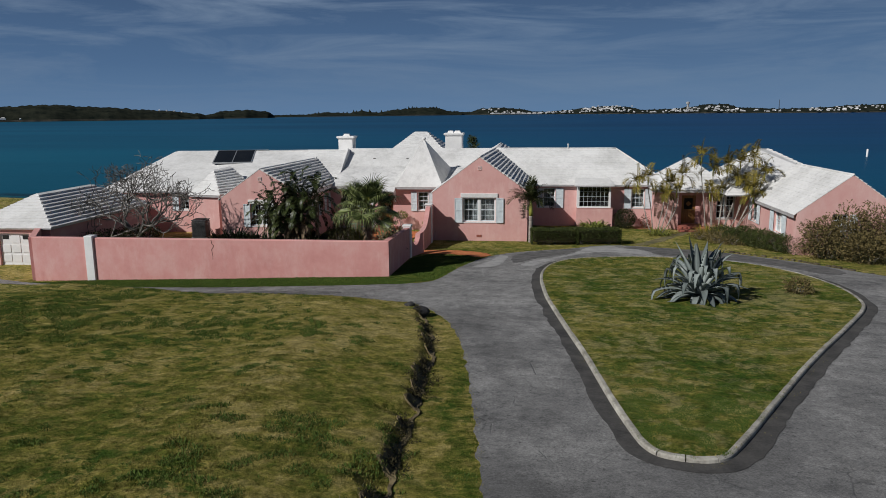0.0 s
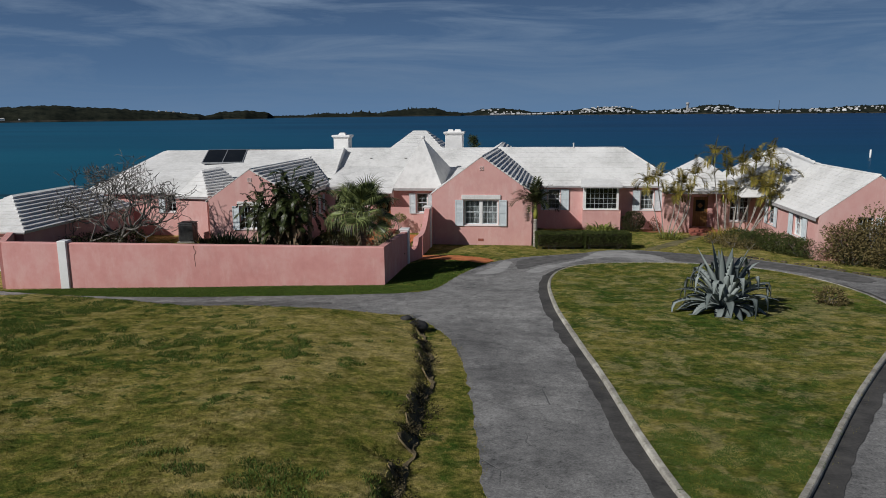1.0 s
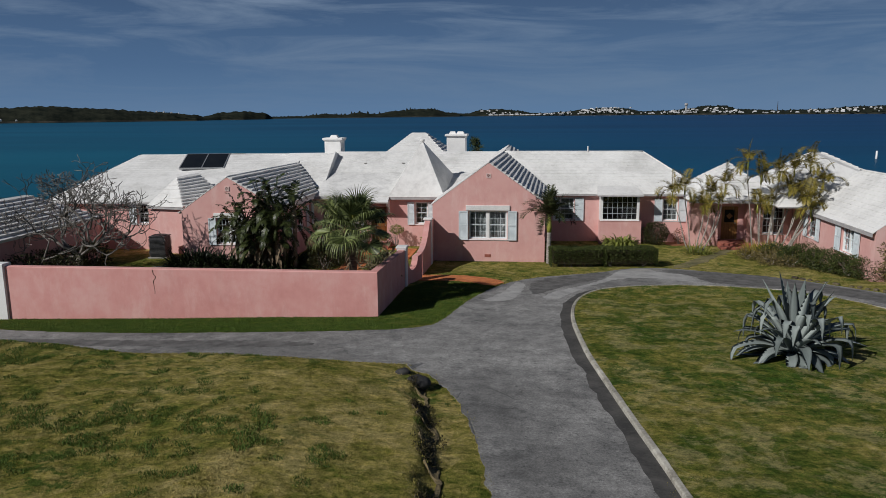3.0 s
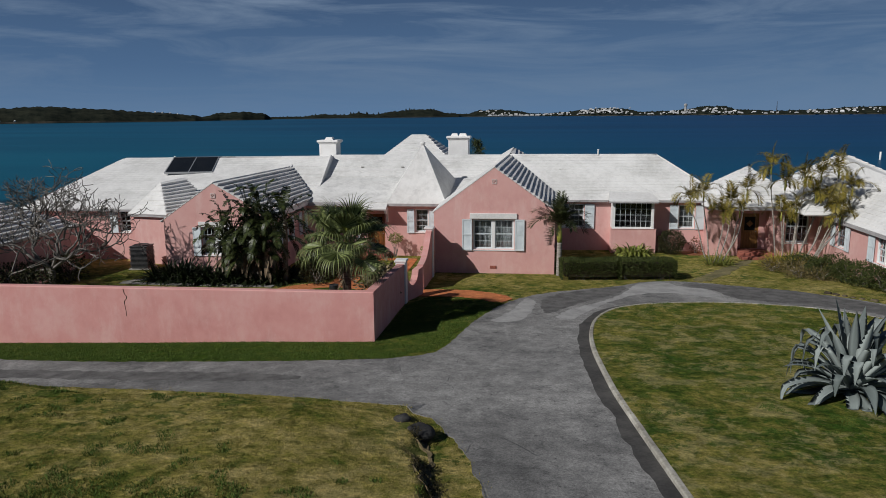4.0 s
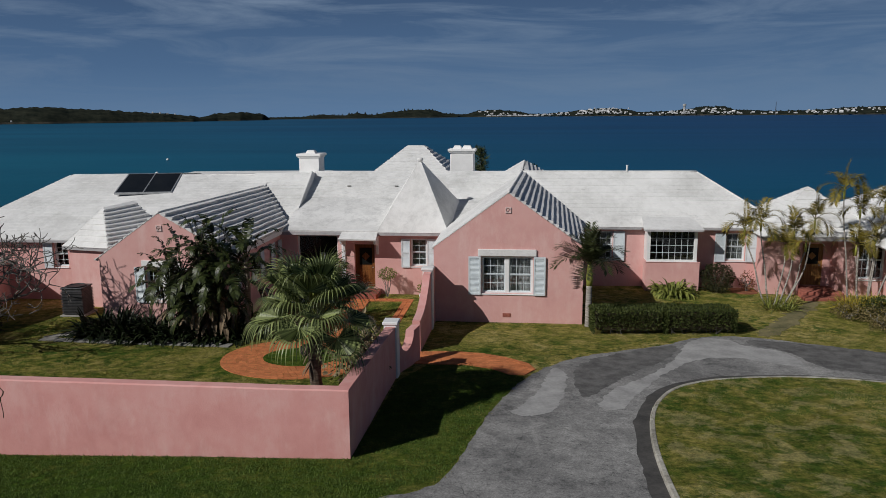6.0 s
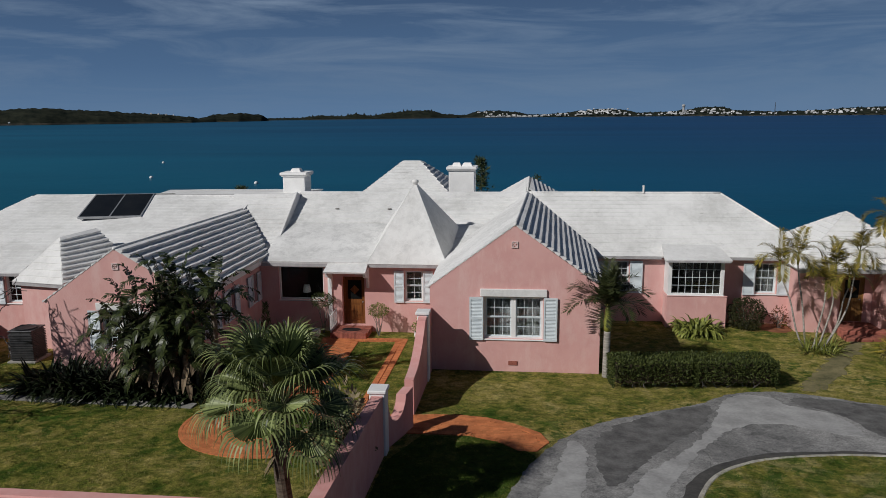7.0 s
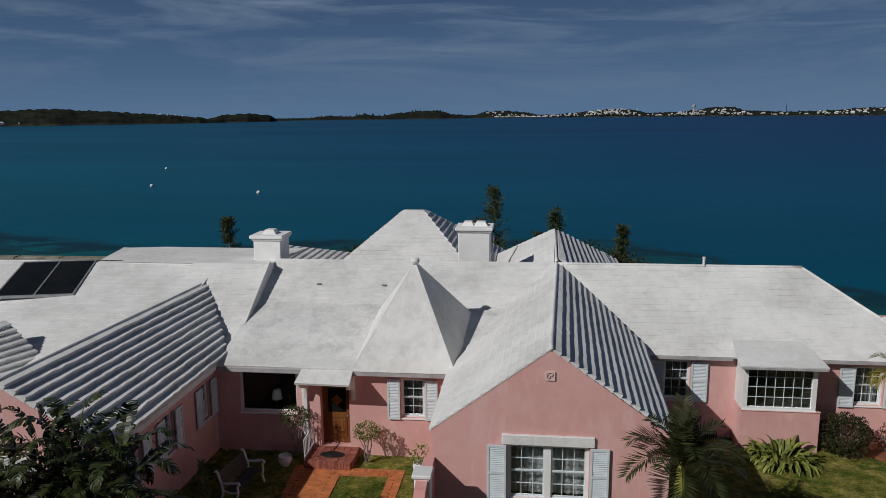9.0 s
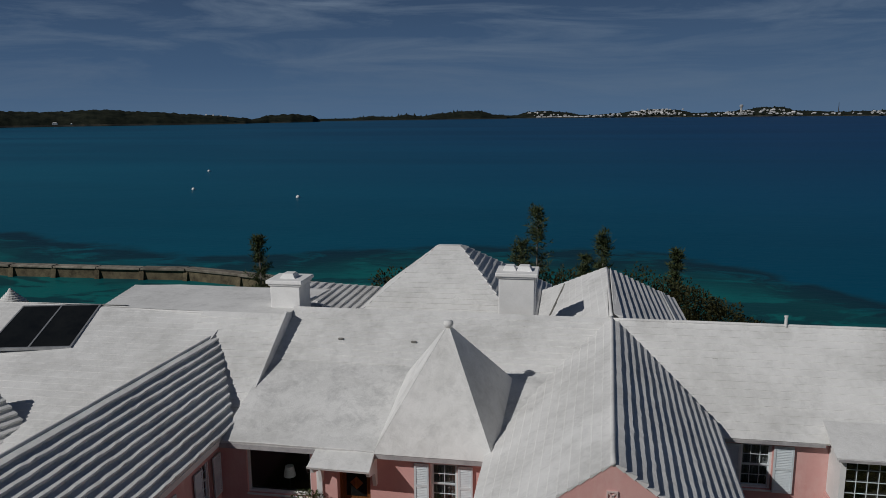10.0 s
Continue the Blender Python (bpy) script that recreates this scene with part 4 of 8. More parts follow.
# tall pyramid roof beside the gable
PX, PY, PZ = -7.17, 53.32, 6.42
pq = [(-9.05, CY - 0.36, 3.10), (-5.62, CY - 0.36, 3.10), (-5.2, 55.3, 3.9), (-9.05, 55.3, 3.9)]
for k in range(4):
    roof([pq[k], pq[(k + 1) % 4], (PX, PY, PZ)], 9, 0.012)
fb = bmesh.new()
lathe(fb, [(0.05, -0.12), (0.13, -0.05), (0.15, 0.02), (0.14, 0.09), (0.05, 0.12)], 12, (PX, PY, PZ))
part("finial", fb, "white", house, smooth=True)

# right-hand range with the bay window
DY = 54.4
wall((0.31, DY), (10.4, DY), B, 3.04, [(1.15, 2.05, 1.36, 2.80), (7.52, 8.46, 1.36, 2.76), (3.62, 5.94, 0.2, 3.0)])
window(1.46, 2.36, 1.36, 2.80, FRONT(DY), 1, (3, 2), shutters=(0.44, 0.56))
window(7.83, 8.77, 1.36, 2.76, FRONT(DY), 1, (3, 2), shutters=(0.50, 0.50))
wall((10.4, DY + 0.003), (10.4, 61), B, 2.95)
wall((3.86, 53.4), (6.40, 53.4), B, 1.44, thick=0.22)
wall((6.40, 53.403), (6.40, DY + 0.02), B, 1.44, thick=0.2)
wall((3.86, DY + 0.02), (3.86, 53.403), B, 1.44, thick=0.2)
window(3.90, 6.26, 1.50, 3.03, FRONT(53.44), 1, (7, 4), curtain=False, split=False, depth=0.06, room=-0.02, edge=0.15)
for x0, x1 in ((3.90, 3.98), (6.18, 6.26)):
    bm = bmesh.new()
    box(bm, x0, x1, 53.565, DY - 0.004, 1.46, 3.03)
    part("side_panel", bm, "paint", house)
bm = bmesh.new()
box(bm, 3.83, 6.43, 53.37, 53.50, 1.441, 1.47, bevel=0.012)
part("ledge", bm, "house_stucco", house)
# near-black boxes added behind the bay glass as its inner shade
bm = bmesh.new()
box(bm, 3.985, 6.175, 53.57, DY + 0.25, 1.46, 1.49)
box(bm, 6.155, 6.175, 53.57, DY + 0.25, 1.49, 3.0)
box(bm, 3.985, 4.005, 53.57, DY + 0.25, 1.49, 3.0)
part("dark_bay_box", bm, "dark", house)
roof([(0.2, DY - 0.26, 3.04), (10.66, DY - 0.26, 3.04), (7.03, 57.8, 5.49), (-2.6, 57.8, 5.49)], 0.3, 0.024)
roof([(10.66, DY - 0.26, 3.04), (10.66, 61.4, 2.92), (7.03, 57.8, 5.49)], 0.3, 0.05)
roof([(10.66, 61.4, 2.92), (-2.7, 61.4, 2.92), (-2.7, 57.8, 5.49), (7.03, 57.8, 5.49)], 0.3, 0.05)
roof([(3.66, 53.12, 3.10), (6.47, 53.12, 3.10), (6.22, 54.9, 3.51), (3.80, 54.9, 3.51)], 2, 0.012)
ridge_cap((-2.2, 57.8, 5.50), (7.03, 57.8, 5.50), 0.06)
ridge_cap((7.03, 57.8, 5.49), (10.66, DY - 0.26, 3.06), 0.05)
eave_board((0.85, DY - 0.24), (3.7, DY - 0.24), 3.01, 0.08)
eave_board((6.55, DY - 0.24), (10.4, DY - 0.24), 3.01, 0.08)
eave_board((3.72, 53.14), (6.42, 53.14), 3.07, 0.07)

# left wing with its gable and a row of shuttered windows
WX0, WX1, WY, WZ = -19.20, -13.90, 45.0, 3.06
wmid = (WX0 + WX1) / 2
wall((WX0, WY), (WX1, WY), B, 3.0, [(-17.25 - WX0, -15.85 - WX0, 1.25, 2.66)], peak=(3.30, wmid - WX0, 4.85, 3.025))
window(-17.25, -15.85, 1.25, 2.66, FRONT(WY), 2, (3, 2), shutters=(0.42, 0.42), lintel=0.26, curtain=False)
ey = [(46.2, 46.85), (48.15, 48.75), (50.65, 51.25)]
wall((WX1, WY + 0.003), (WX1, CY + 0.02), B, 3.15, [(a - WY - 0.003, b - WY - 0.003, 1.45, 2.68) for a, b in ey])
for a, b in ey:
    window(a, b, 1.45, 2.68, EAST(WX1), 1, (2, 2), shutters=(0.45, 0.45), curtain=False)
wall((WX0, 52), (WX0, WY + 0.003), B, 2.95)
roof([(WX1 + 0.24, WY - 0.012, 3.22), (WX1 + 0.24, 52.3, 3.24), (-16.03, 56.25, 4.86), (wmid, WY - 0.012, 4.86)], 0.29, 0.138, verge=WY + 0.08, twist=True, rough=3.4)
roof([(WX0 - 0.18, WY - 0.012, 2.92), (WX0 - 0.18, 52.6, 2.92), (-16.03, 56.25, 4.86), (wmid, WY - 0.012, 4.86)], 0.3, 0.05, verge=WY + 0.08, twist=True)
ridge_cap((wmid, WY - 0.012, 4.87), (-16.03, 56.25, 4.87), 0.06)
pb = raw([(WX1 - 0.004, WY + 0.02, 2.93), (WX1 + 0.20, WY + 0.02, 2.98), (WX1 + 0.20, 51.6, 2.98), (WX1 - 0.004, 51.6, 2.93), (WX1 - 0.004, WY + 0.02, 3.20), (WX1 + 0.24, WY + 0.02, 3.17), (WX1 + 0.24, 51.6, 3.19), (WX1 - 0.004, 51.6, 3.20)], BOX)
part("fascia", pb, "paint", house)

# far-left range: low-pitched front, solar panel on it
LY = 49.5
wall((-29.6, LY), (-22.9, LY), B, 3.0, [(5.4, 6.1, 1.62, 2.86)])
window(-24.2, -23.5, 1.62, 2.86, FRONT(LY), 1, (2, 2), shutters=(0.46, 0.0), curtain=False)
wall((-22.9, LY), (WX0 + 0.02, LY), B, 2.9)
wall((-22.7, LY + 0.02), (-22.7, 48.503), B, 2.8, thick=0.25)
wall((-29.6, 60), (-29.6, LY + 0.003), B, 3.0)
roof([(-30.0, LY - 0.3, 2.98), (-15.95, LY - 0.3, 2.98), (-15.95, 57.4, 5.40), (-27.9, 57.4, 5.38)], 0.34, 0.014)
roof([(-30.0, 62, 2.98), (-30.0, LY - 0.3, 2.98), (-27.9, 57.4, 5.38)], 0.34, 0.04)
roof([(-20.3, 62.2, 2.98), (-30.0, 62, 2.98), (-27.9, 57.4, 5.38), (-20.3, 57.4, 5.40)], 0.34, 0.04)
eave_board((-29.9, LY - 0.28), (-22.9, LY - 0.28), 2.95, 0.1)
# small steep hip over the projecting room, set askew
MA, MB, MC, MD = (-22.95, 48.3, 2.84), (-20.5, 47.85, 2.84), (-19.0, 50.9, 2.84), (-22.4, 51.6, 2.84)
mp, mq = (-21.6, 49.6, 4.44), (-21.0, 51.3, 4.56)
roof([MA, MB, mp], 0.3, 0.03)
roof([MB, MC, mq, mp], 0.26, 0.105, twist=True, rough=2)
roof([MD, MA, mp, mq], 0.3, 0.04, twist=True)
eave_board((MA[0], MA[1] + 0.03), (MB[0], MB[1] + 0.03), 2.81, 0.1)
wall((-22.7, 48.43), (-20.68, 48.05), B, 2.80, thick=0.25)
wall((-20.68, 48.055), (-19.6, 50.3), B, 2.80, thick=0.25)
# the steeper middle of that range, with its verge standing over the entrance roof
roof([(-16.9, 52.2, 2.82), (-13.68, 52.2, 2.82), (-13.68, 56.95, 5.47), (-16.9, 56.95, 5.47)], 0.31, 0.03)
roof([(-21.3, 57.36, 5.375), (-13.68, 56.90, 5.46), (-13.68, 61.9, 5.24), (-22.7, 61.9, 5.12)], 0.4, 0.02)
vl = [(-13.72, 53.4, 2.8), (-13.72, 57.3, 2.8), (-13.72, 57.3, 5.40), (-13.72, 56.85, 5.60), (-13.72, 53.4, 3.52)]
vb = raw(vl + [(x + 0.10, y, z) for x, y, z in vl], [(0, 1, 2, 3, 4), (9, 8, 7, 6, 5), (0, 5, 6, 1), (1, 6, 7, 2), (2, 7, 8, 3), (3, 8, 9, 4), (4, 9, 5, 0)])
bmesh.ops.recalc_face_normals(vb, faces=vb.faces)
part("verge_wall", vb, "white", house)

# rear blocks whose hipped roofs rise behind the ridge
for (x0, x1, y0, y1, rx0, rx1, ry0, ry1, e, z) in ((-13.6, -4.6, 59.6, 72, -9.6, -8.55, 65.1, 65.5, 3.3, 6.60), (-19.4, -12.2, 60.6, 70, -16.2, -15.9, 63.8, 64.2, 3.3, 4.95)):
    roof([(x0, y0, e), (x1, y0, e), (rx1, ry0, z), (rx0, ry0, z)], 0.3, 0.035)
    roof([(x1, y0, e), (x1, y1, e), (rx1, ry1, z), (rx1, ry0, z)], 0.3, 0.07)
    roof([(x0, y1, e), (x0, y0, e), (rx0, ry0, z), (rx0, ry1, z)], 0.3, 0.04)
    roof([(x1, y1, e), (x0, y1, e), (rx0, ry1, z), (rx1, ry1, z)], 0.3, 0.04)
    roof([(rx0, ry0, z + 0.005), (rx1, ry0, z + 0.005), (rx1, ry1, z + 0.006), (rx0, ry1, z + 0.006)], 0.5, 0.012)
    for a, b in (((x0 + .3, y0 + .3), (x1 - .3, y0 + .3)), ((x1 - .3, y0 + .3), (x1 - .3, y1 - .3)), ((x1 - .3, y1 - .3), (x0 + .3, y1 - .3)), ((x0 + .3, y1 - .3), (x0 + .3, y0 + .3))):
        wall(a, b, -3, e, thick=0.25)

# the cross roof runs on behind the ridge and ends in a hip
roof([(1.4, 57.9, 3.44), (1.4, 69.15, 3.44), (-2.02, 66.1, 5.56), (-2.2, 58.05, 5.50)], 0.31, 0.105, rough=2.2)
roof([(-5.5, 69.6, 3.35), (-5.5, 57.9, 3.35), (-2.2, 58.05, 5.50), (-2.02, 66.1, 5.56)], 0.31, 0.03)
roof([(1.4, 69.15, 3.44), (-5.5, 69.6, 3.35), (-2.02, 66.1, 5.56)], 0.31, 0.05)
ridge_cap((-2.2, 58.05, 5.51), (-2.02, 66.1, 5.57), 0.06)
pb = bmesh.new()
tube(pb, [(-4.45, 63.1, 4.07), (-4.15, 65.4, 4.26), (-3.88, 67.5, 4.42)], [0.045, 0.045, 0.045], 6)
part("roof_rib", pb, "slab", house)
pb = bmesh.new()
tube(pb, [(0.72, 61.0, 3.92), (0.72, 64.5, 3.93), (0.70, 68.45, 3.94)], [0.07, 0.07, 0.07], 6)
part("roof_rib", pb, "white", house)
for p, q in (((-5.2, 60.9), (1.1, 60.9)), ((1.1, 60.905), (1.1, 68.8)), ((1.1, 68.8), (-5.2, 69.2)), ((-5.2, 69.2), (-5.2, 60.905))):
    wall(p, q, -3, 3.3, thick=0.25)

# entrance on the far right under a pyramid roof, and the wing that comes forward
EY = 53.2
wall((9.28, EY), (10.95, EY), B, 2.85)
wall((9.28, DY + 0.01), (9.28, EY + 0.003), B, 2.85, thick=0.25)
wall((12.62, EY), (15.2, EY), B, 2.85, [(0.9, 2.15, 0.78, 2.62)])
wall((10.95, EY + 0.003), (10.95, 53.9), B, 2.85, thick=0.2)
wall((12.62, 53.9), (12.62, EY + 0.003), B, 2.85, thick=0.2)
wall((10.95, 53.9), (12.62, 53.9), B, 2.85, [(0.35, 1.32, 0.3, 2.35)])
window(13.52, 14.77, 0.78, 2.62, FRONT(EY), 2, (2, 2), curtain=False)
roof([(9.05, EY - 0.28, 2.82), (14.6, EY - 0.28, 2.82), (11.9, 55.5, 4.95)], 0.3, 0.035)
roof([(14.6, EY - 0.28, 2.82), (14.6, 59, 2.82), (11.9, 55.5, 4.95)], 0.3, 0.06)
roof([(9.05, 59, 2.82), (9.05, EY - 0.28, 2.82), (11.9, 55.5, 4.95)], 0.3, 0.04)
roof([(14.6, 59, 2.82), (9.05, 59, 2.82), (11.9, 55.5, 4.95)], 0.3, 0.04)
eave_board((9.1, EY - 0.26), (14.5, EY - 0.26), 2.79)
FX, FY, FM, FE = 15.2, 42.6, 18.0, 20.9
wall((FX, EY), (FX, FY + 0.003), B, 2.62, [(EY - 46.2, EY - 44.7, 1.10, 2.45), (EY - 50.6, EY - 49.4, 1.1, 2.3)])
window(-46.2, -44.7, 1.10, 2.45, WEST(FX), 2, (2, 2), shutters=(0.62, 0.62), curtain="sides")
window(-50.6, -49.4, 1.1, 2.3, WEST(FX), 1, (3, 2), shutters=(0.5, 0.5), curtain=False)
wall((FX, FY), (FE, FY), B, 2.62, [(17.1 - FX, 17.95 - FX, 1.25, 2.61)], peak=(2.68, FM - FX, 4.77, 2.68))
wall((FE, FY + 0.003), (FE, 58), B, 2.62)
roof([(FX - 0.18, FY - 0.012, 2.55), (FX - 0.18, 51.2, 2.55), (FM, 51.2, 4.78), (FM, FY - 0.012, 4.78)], 0.3, 0.03, verge=FY + 0.08)
roof([(FE + 0.18, FY - 0.012, 2.55), (FE + 0.18, 51.2, 2.55), (FM, 51.2, 4.78), (FM, FY - 0.012, 4.78)], 0.3, 0.06, verge=FY + 0.08)
window(17.1, 17.95, 1.25, 2.61, FRONT(FY), 1, (3, 2), shutters=(0.0, 0.4), curtain=False)
ridge_cap((FM, FY - 0.012, 4.79), (FM, 51.2, 4.79), 0.07)
eave_board((FX - 0.16, 51.2), (FX - 0.16, FY), 2.52, 0.14)
gx0, gx1, gy0, gy1 = 13.4, 22.6, 50.4, 60.5
gp0, gp1 = (16.3, 54.0, 5.68), (17.2, 54.8, 5.62)
roof([(gx0, gy0, 2.75), (gx1, gy0, 2.75), gp1, gp0], 0.3, 0.03)
roof([(gx1, gy0, 2.75), (gx1, gy1, 2.75), gp1], 0.3, 0.06)
roof([(gx0, gy1, 2.75), (gx0, gy0, 2.75), gp0], 0.3, 0.035)
roof([(gx1, gy1, 2.75), (gx0, gy1, 2.75), gp0, gp1], 0.3, 0.04)
wall((FX + 0.3, gy0 + 0.4), (gx1 - 0.3, gy0 + 0.4), B, 2.8)
wall((gx1 - 0.3, gy0 + 0.4), (gx1 - 0.3, gy1), B, 2.8)
# walls that close the back, and near-black floors and screens added as room shade
for a, b in (((10.4, 61), (-4.6, 61)), ((-13.6, 60.2), (-29.6, 60.2)), ((gx1 - .3, gy1), (10.4, gy1))):
    wall(a, b, -3, 2.95)
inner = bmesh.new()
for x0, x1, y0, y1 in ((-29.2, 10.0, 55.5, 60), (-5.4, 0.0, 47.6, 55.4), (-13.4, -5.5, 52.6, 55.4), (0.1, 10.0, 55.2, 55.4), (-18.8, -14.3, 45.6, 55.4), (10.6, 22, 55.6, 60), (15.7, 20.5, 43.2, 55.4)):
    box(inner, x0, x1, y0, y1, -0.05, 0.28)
part("shade_floor", inner, "dark", house)
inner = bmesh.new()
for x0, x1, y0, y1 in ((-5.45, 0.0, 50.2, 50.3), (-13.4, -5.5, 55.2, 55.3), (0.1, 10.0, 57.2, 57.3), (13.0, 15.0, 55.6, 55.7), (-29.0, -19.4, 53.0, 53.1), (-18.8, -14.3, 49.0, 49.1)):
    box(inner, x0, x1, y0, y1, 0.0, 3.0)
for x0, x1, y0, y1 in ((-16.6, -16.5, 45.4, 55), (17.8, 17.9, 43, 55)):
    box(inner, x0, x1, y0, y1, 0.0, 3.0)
part("shade_screen", inner, "dark", house)


def chimney(x0, x1, y0, y1, z0, z1, pots):
    bm = bmesh.new()
    box(bm, x0, x1, y0, y1, z0, z1, bevel=0.03)
    stack = part("chimney", bm, "fresh", house)
    for e, a, b in ((0.06, z1 - 0.20, z1 - 0.12), (0.12, z1 - 0.123, z1 + 0.02)):
        cb = bmesh.new()
        box(cb, x0 - e, x1 + e, y0 - e, y1 + e, a, b, bevel=0.02)
        part("chimney_cap", cb, "fresh", stack)
    for px, w in pots:
        ym = (y0 + y1) / 2
        vs = [(px + sx * w, ym + sy * 0.28, z1 + 0.015) for sx, sy in ((-1, -1), (1, -1), (1, 1), (-1, 1))] + [(px + sx * w * 0.62, ym + sy * 0.2, z1 + 0.20) for sx, sy in ((-1, -1), (1, -1), (1, 1), (-1, 1))]
        part("chimney_pot", raw(vs, BOX), "fresh", stack)


chimney(-14.72, -13.55, 58.0, 59.1, 4.6, 6.45, [(-14.13, 0.30)])
chimney(-6.30, -4.95, 59.6, 60.8, 4.6, 6.62, [(-5.92, 0.26), (-5.36, 0.30)])


def solar_panel():
    top = thing("solar_panel", "two dark solar collectors in a pale frame on white roof", "solar panel", pose(-22.15, 54.35, 4.60, 15.6, 0, 13.0))
    w, l = 1.46, 2.95
    for a, b in ((-w + 0.06, -0.03), (0.03, w - 0.06)):
        g = bmesh.new()
        box(g, a, b, 0.06, l - 0.06, 0.02, 0.05)
        part("collector", g, "solar", top)
    for p in ((-w, -w + 0.06, 0, l), (w - 0.06, w, 0, l), (-0.03, 0.03, 0, l), (-w + 0.06, -0.03, 0, 0.06), (0.03, w - 0.06, 0, 0.06), (-w + 0.06, -0.03, l - 0.06, l), (0.03, w - 0.06, l - 0.06, l)):
        g = bmesh.new()
        box(g, p[0], p[1], p[2], p[3], -0.04, 0.065)
        part("frame", g, "grey", top)
    for x in (-w + 0.1, 0.0, w - 0.1):
        for y, d in ((0.15, 0.12), (1.5, 0.12), (2.8, 0.12)):
            g = bmesh.new()
            box(g, x - 0.025, x + 0.025, y - 0.025, y + 0.025, -d, -0.041)
            part("support", g, "grey", top)


solar_panel()


def door(x0, x1, z0, z1, place, mat="wood", glazed=True):
    bm = bmesh.new()
    f = 0.07
    for p, q, r, s in ((x0, x0 + f, z0, z1), (x1 - f, x1, z0, z1), (x0 + f, x1 - f, z1 - f, z1)):
        box(bm, p, q, 0.05, 0.2, r, s)
    d = part("door", bm, mat, house, "varnished wooden front door", place)
    leaf = bmesh.new()
    a, b = x0 + f + 0.004, x1 - f - 0.004
    box(leaf, a, b, 0.10, 0.15, z0, z1 - f - 0.004)
    lf = part("door_leaf", leaf, mat, d)
    w, h = b - a, z1 - z0 - f
    gb = bmesh.new()
    box(gb, a + w * 0.14, a + w * 0.86, 0.09, 0.099, z0 + h * 0.53, z0 + h * 0.93)
    part("door_light", gb, "solar", d, "dark glass in the upper half")
    gb = bmesh.new()
    box(gb, -w * 0.17, w * 0.17, 0.078, 0.089, -w * 0.17, w * 0.17, pose(a + w * 0.5, 0, z0 + h * 0.73, 0, 45), bevel=0.004)
    part("door_diamond", gb, mat, d, "wooden diamond over the glass")
    for (u0, u1, v0, v1) in ((0.12, 0.46, 0.08, 0.40), (0.54, 0.88, 0.08, 0.40), (0.12, 0.88, 0.43, 0.50)):
        pb = bmesh.new()
        box(pb, a + w * u0, a + w * u1, 0.085, 0.099, z0 + h * v0, z0 + h * v1, bevel=0.01)
        part("door_panel", pb, mat, d)
    hb = bmesh.new()
    tube(hb, [(b - 0.07, 0.098, z0 + 1.0), (b - 0.07, 0.03, z0 + 1.0)], [0.02, 0.03], 8)
    part("door_handle", hb, "grey", d, "metal knob")


door(-10.25, -9.25, 0.28, 2.46, FRONT(CY + 0.2))
M["oak"] = simple("ochre_oak", (0.16, 0.075, 0.022), (0.36, 0.19, 0.060), 3, 0.45, bumpy=0.08, stretch=(6, 6, 0.5))
door(11.30, 12.27, 0.30, 2.35, FRONT(53.9), "oak")

# canopy over the front door, on two shaped brackets
roof([(-10.80, 50.82, 2.87), (-8.99, 50.82, 2.85), (-9.02, 51.85, 3.26), (-10.72, 51.85, 3.26)], 2, 0.01)
for x in (-10.70, -9.08):
    bb = raw([(x - 0.05, 51.80, 2.0), (x - 0.05, 51.80, 2.95), (x - 0.05, 50.95, 2.76), (x - 0.05, 51.0, 2.62), (x - 0.05, 51.55, 2.45), (x - 0.05, 51.66, 2.0),
              (x + 0.05, 51.80, 2.0), (x + 0.05, 51.80, 2.95), (x + 0.05, 50.95, 2.76), (x + 0.05, 51.0, 2.62), (x + 0.05, 51.55, 2.45), (x + 0.05, 51.66, 2.0)],
             [(0, 1, 2, 3, 4, 5), (11, 10, 9, 8, 7, 6), *[(k, k + 6, (k + 1) % 6 + 6, (k + 1) % 6) for k in range(6)]])
    bmesh.ops.recalc_face_normals(bb, faces=bb.faces)
    part("bracket", bb, "paint", house)

# white trim board between the dark window and the door
bm = bmesh.new()
box(bm, -10.86, -10.68, 51.74, 51.802, 0.0, 2.86, bevel=0.008)
part("trim_board", bm, "paint", house)
# pipes and vents
for x, y, z in ((3.4, 57.75, 5.5),):
    pb = bmesh.new()
    lathe(pb, [(0.06, 0), (0.05, 0.05), (0.05, 0.30), (0.065, 0.31), (0.065, 0.36)], 10, (x, y, z))
    part("vent_pipe", pb, "white", house)
for x, y, z in ((1.0, 56.6, 4.62), (3.3, 56.55, 4.59), (5.9, 56.6, 4.62), (-8.9, 56.4, 4.8), (-11.5, 56.4, 4.8)):
    pb = bmesh.new()
    box(pb, x - 0.09, x + 0.09, y - 0.05, y + 0.05, z, z + 0.05, bevel=0.01)
    part("roof_vent", pb, "slab", house)
for x, y, z in ((gmid, GY, 4.80), (wmid, WY, 4.25)):
    pb = bmesh.new()
    for s in (-1, 1):
        box(pb, -0.115, 0.115, -0.035, 0.0, s * 0.10 - 0.015, s * 0.10 + 0.015, pose(x, y, z))
        box(pb, s * 0.10 - 0.015, s * 0.10 + 0.015, -0.034, 0.0, -0.085, 0.085, pose(x, y, z))
        box(pb, -0.12, 0.12, -0.03, 0.0, -0.012, 0.012, pose(x, y, z, 0, 45 * s))
    part("gable_vent", pb, "pale_pink", house, "small crossed vent painted pale pink")
pb = bmesh.new()
box(pb, -2.95, -2.62, 46.975, 47.02, 0.35, 0.50)
part("air_brick", pb, "red_brick", house)
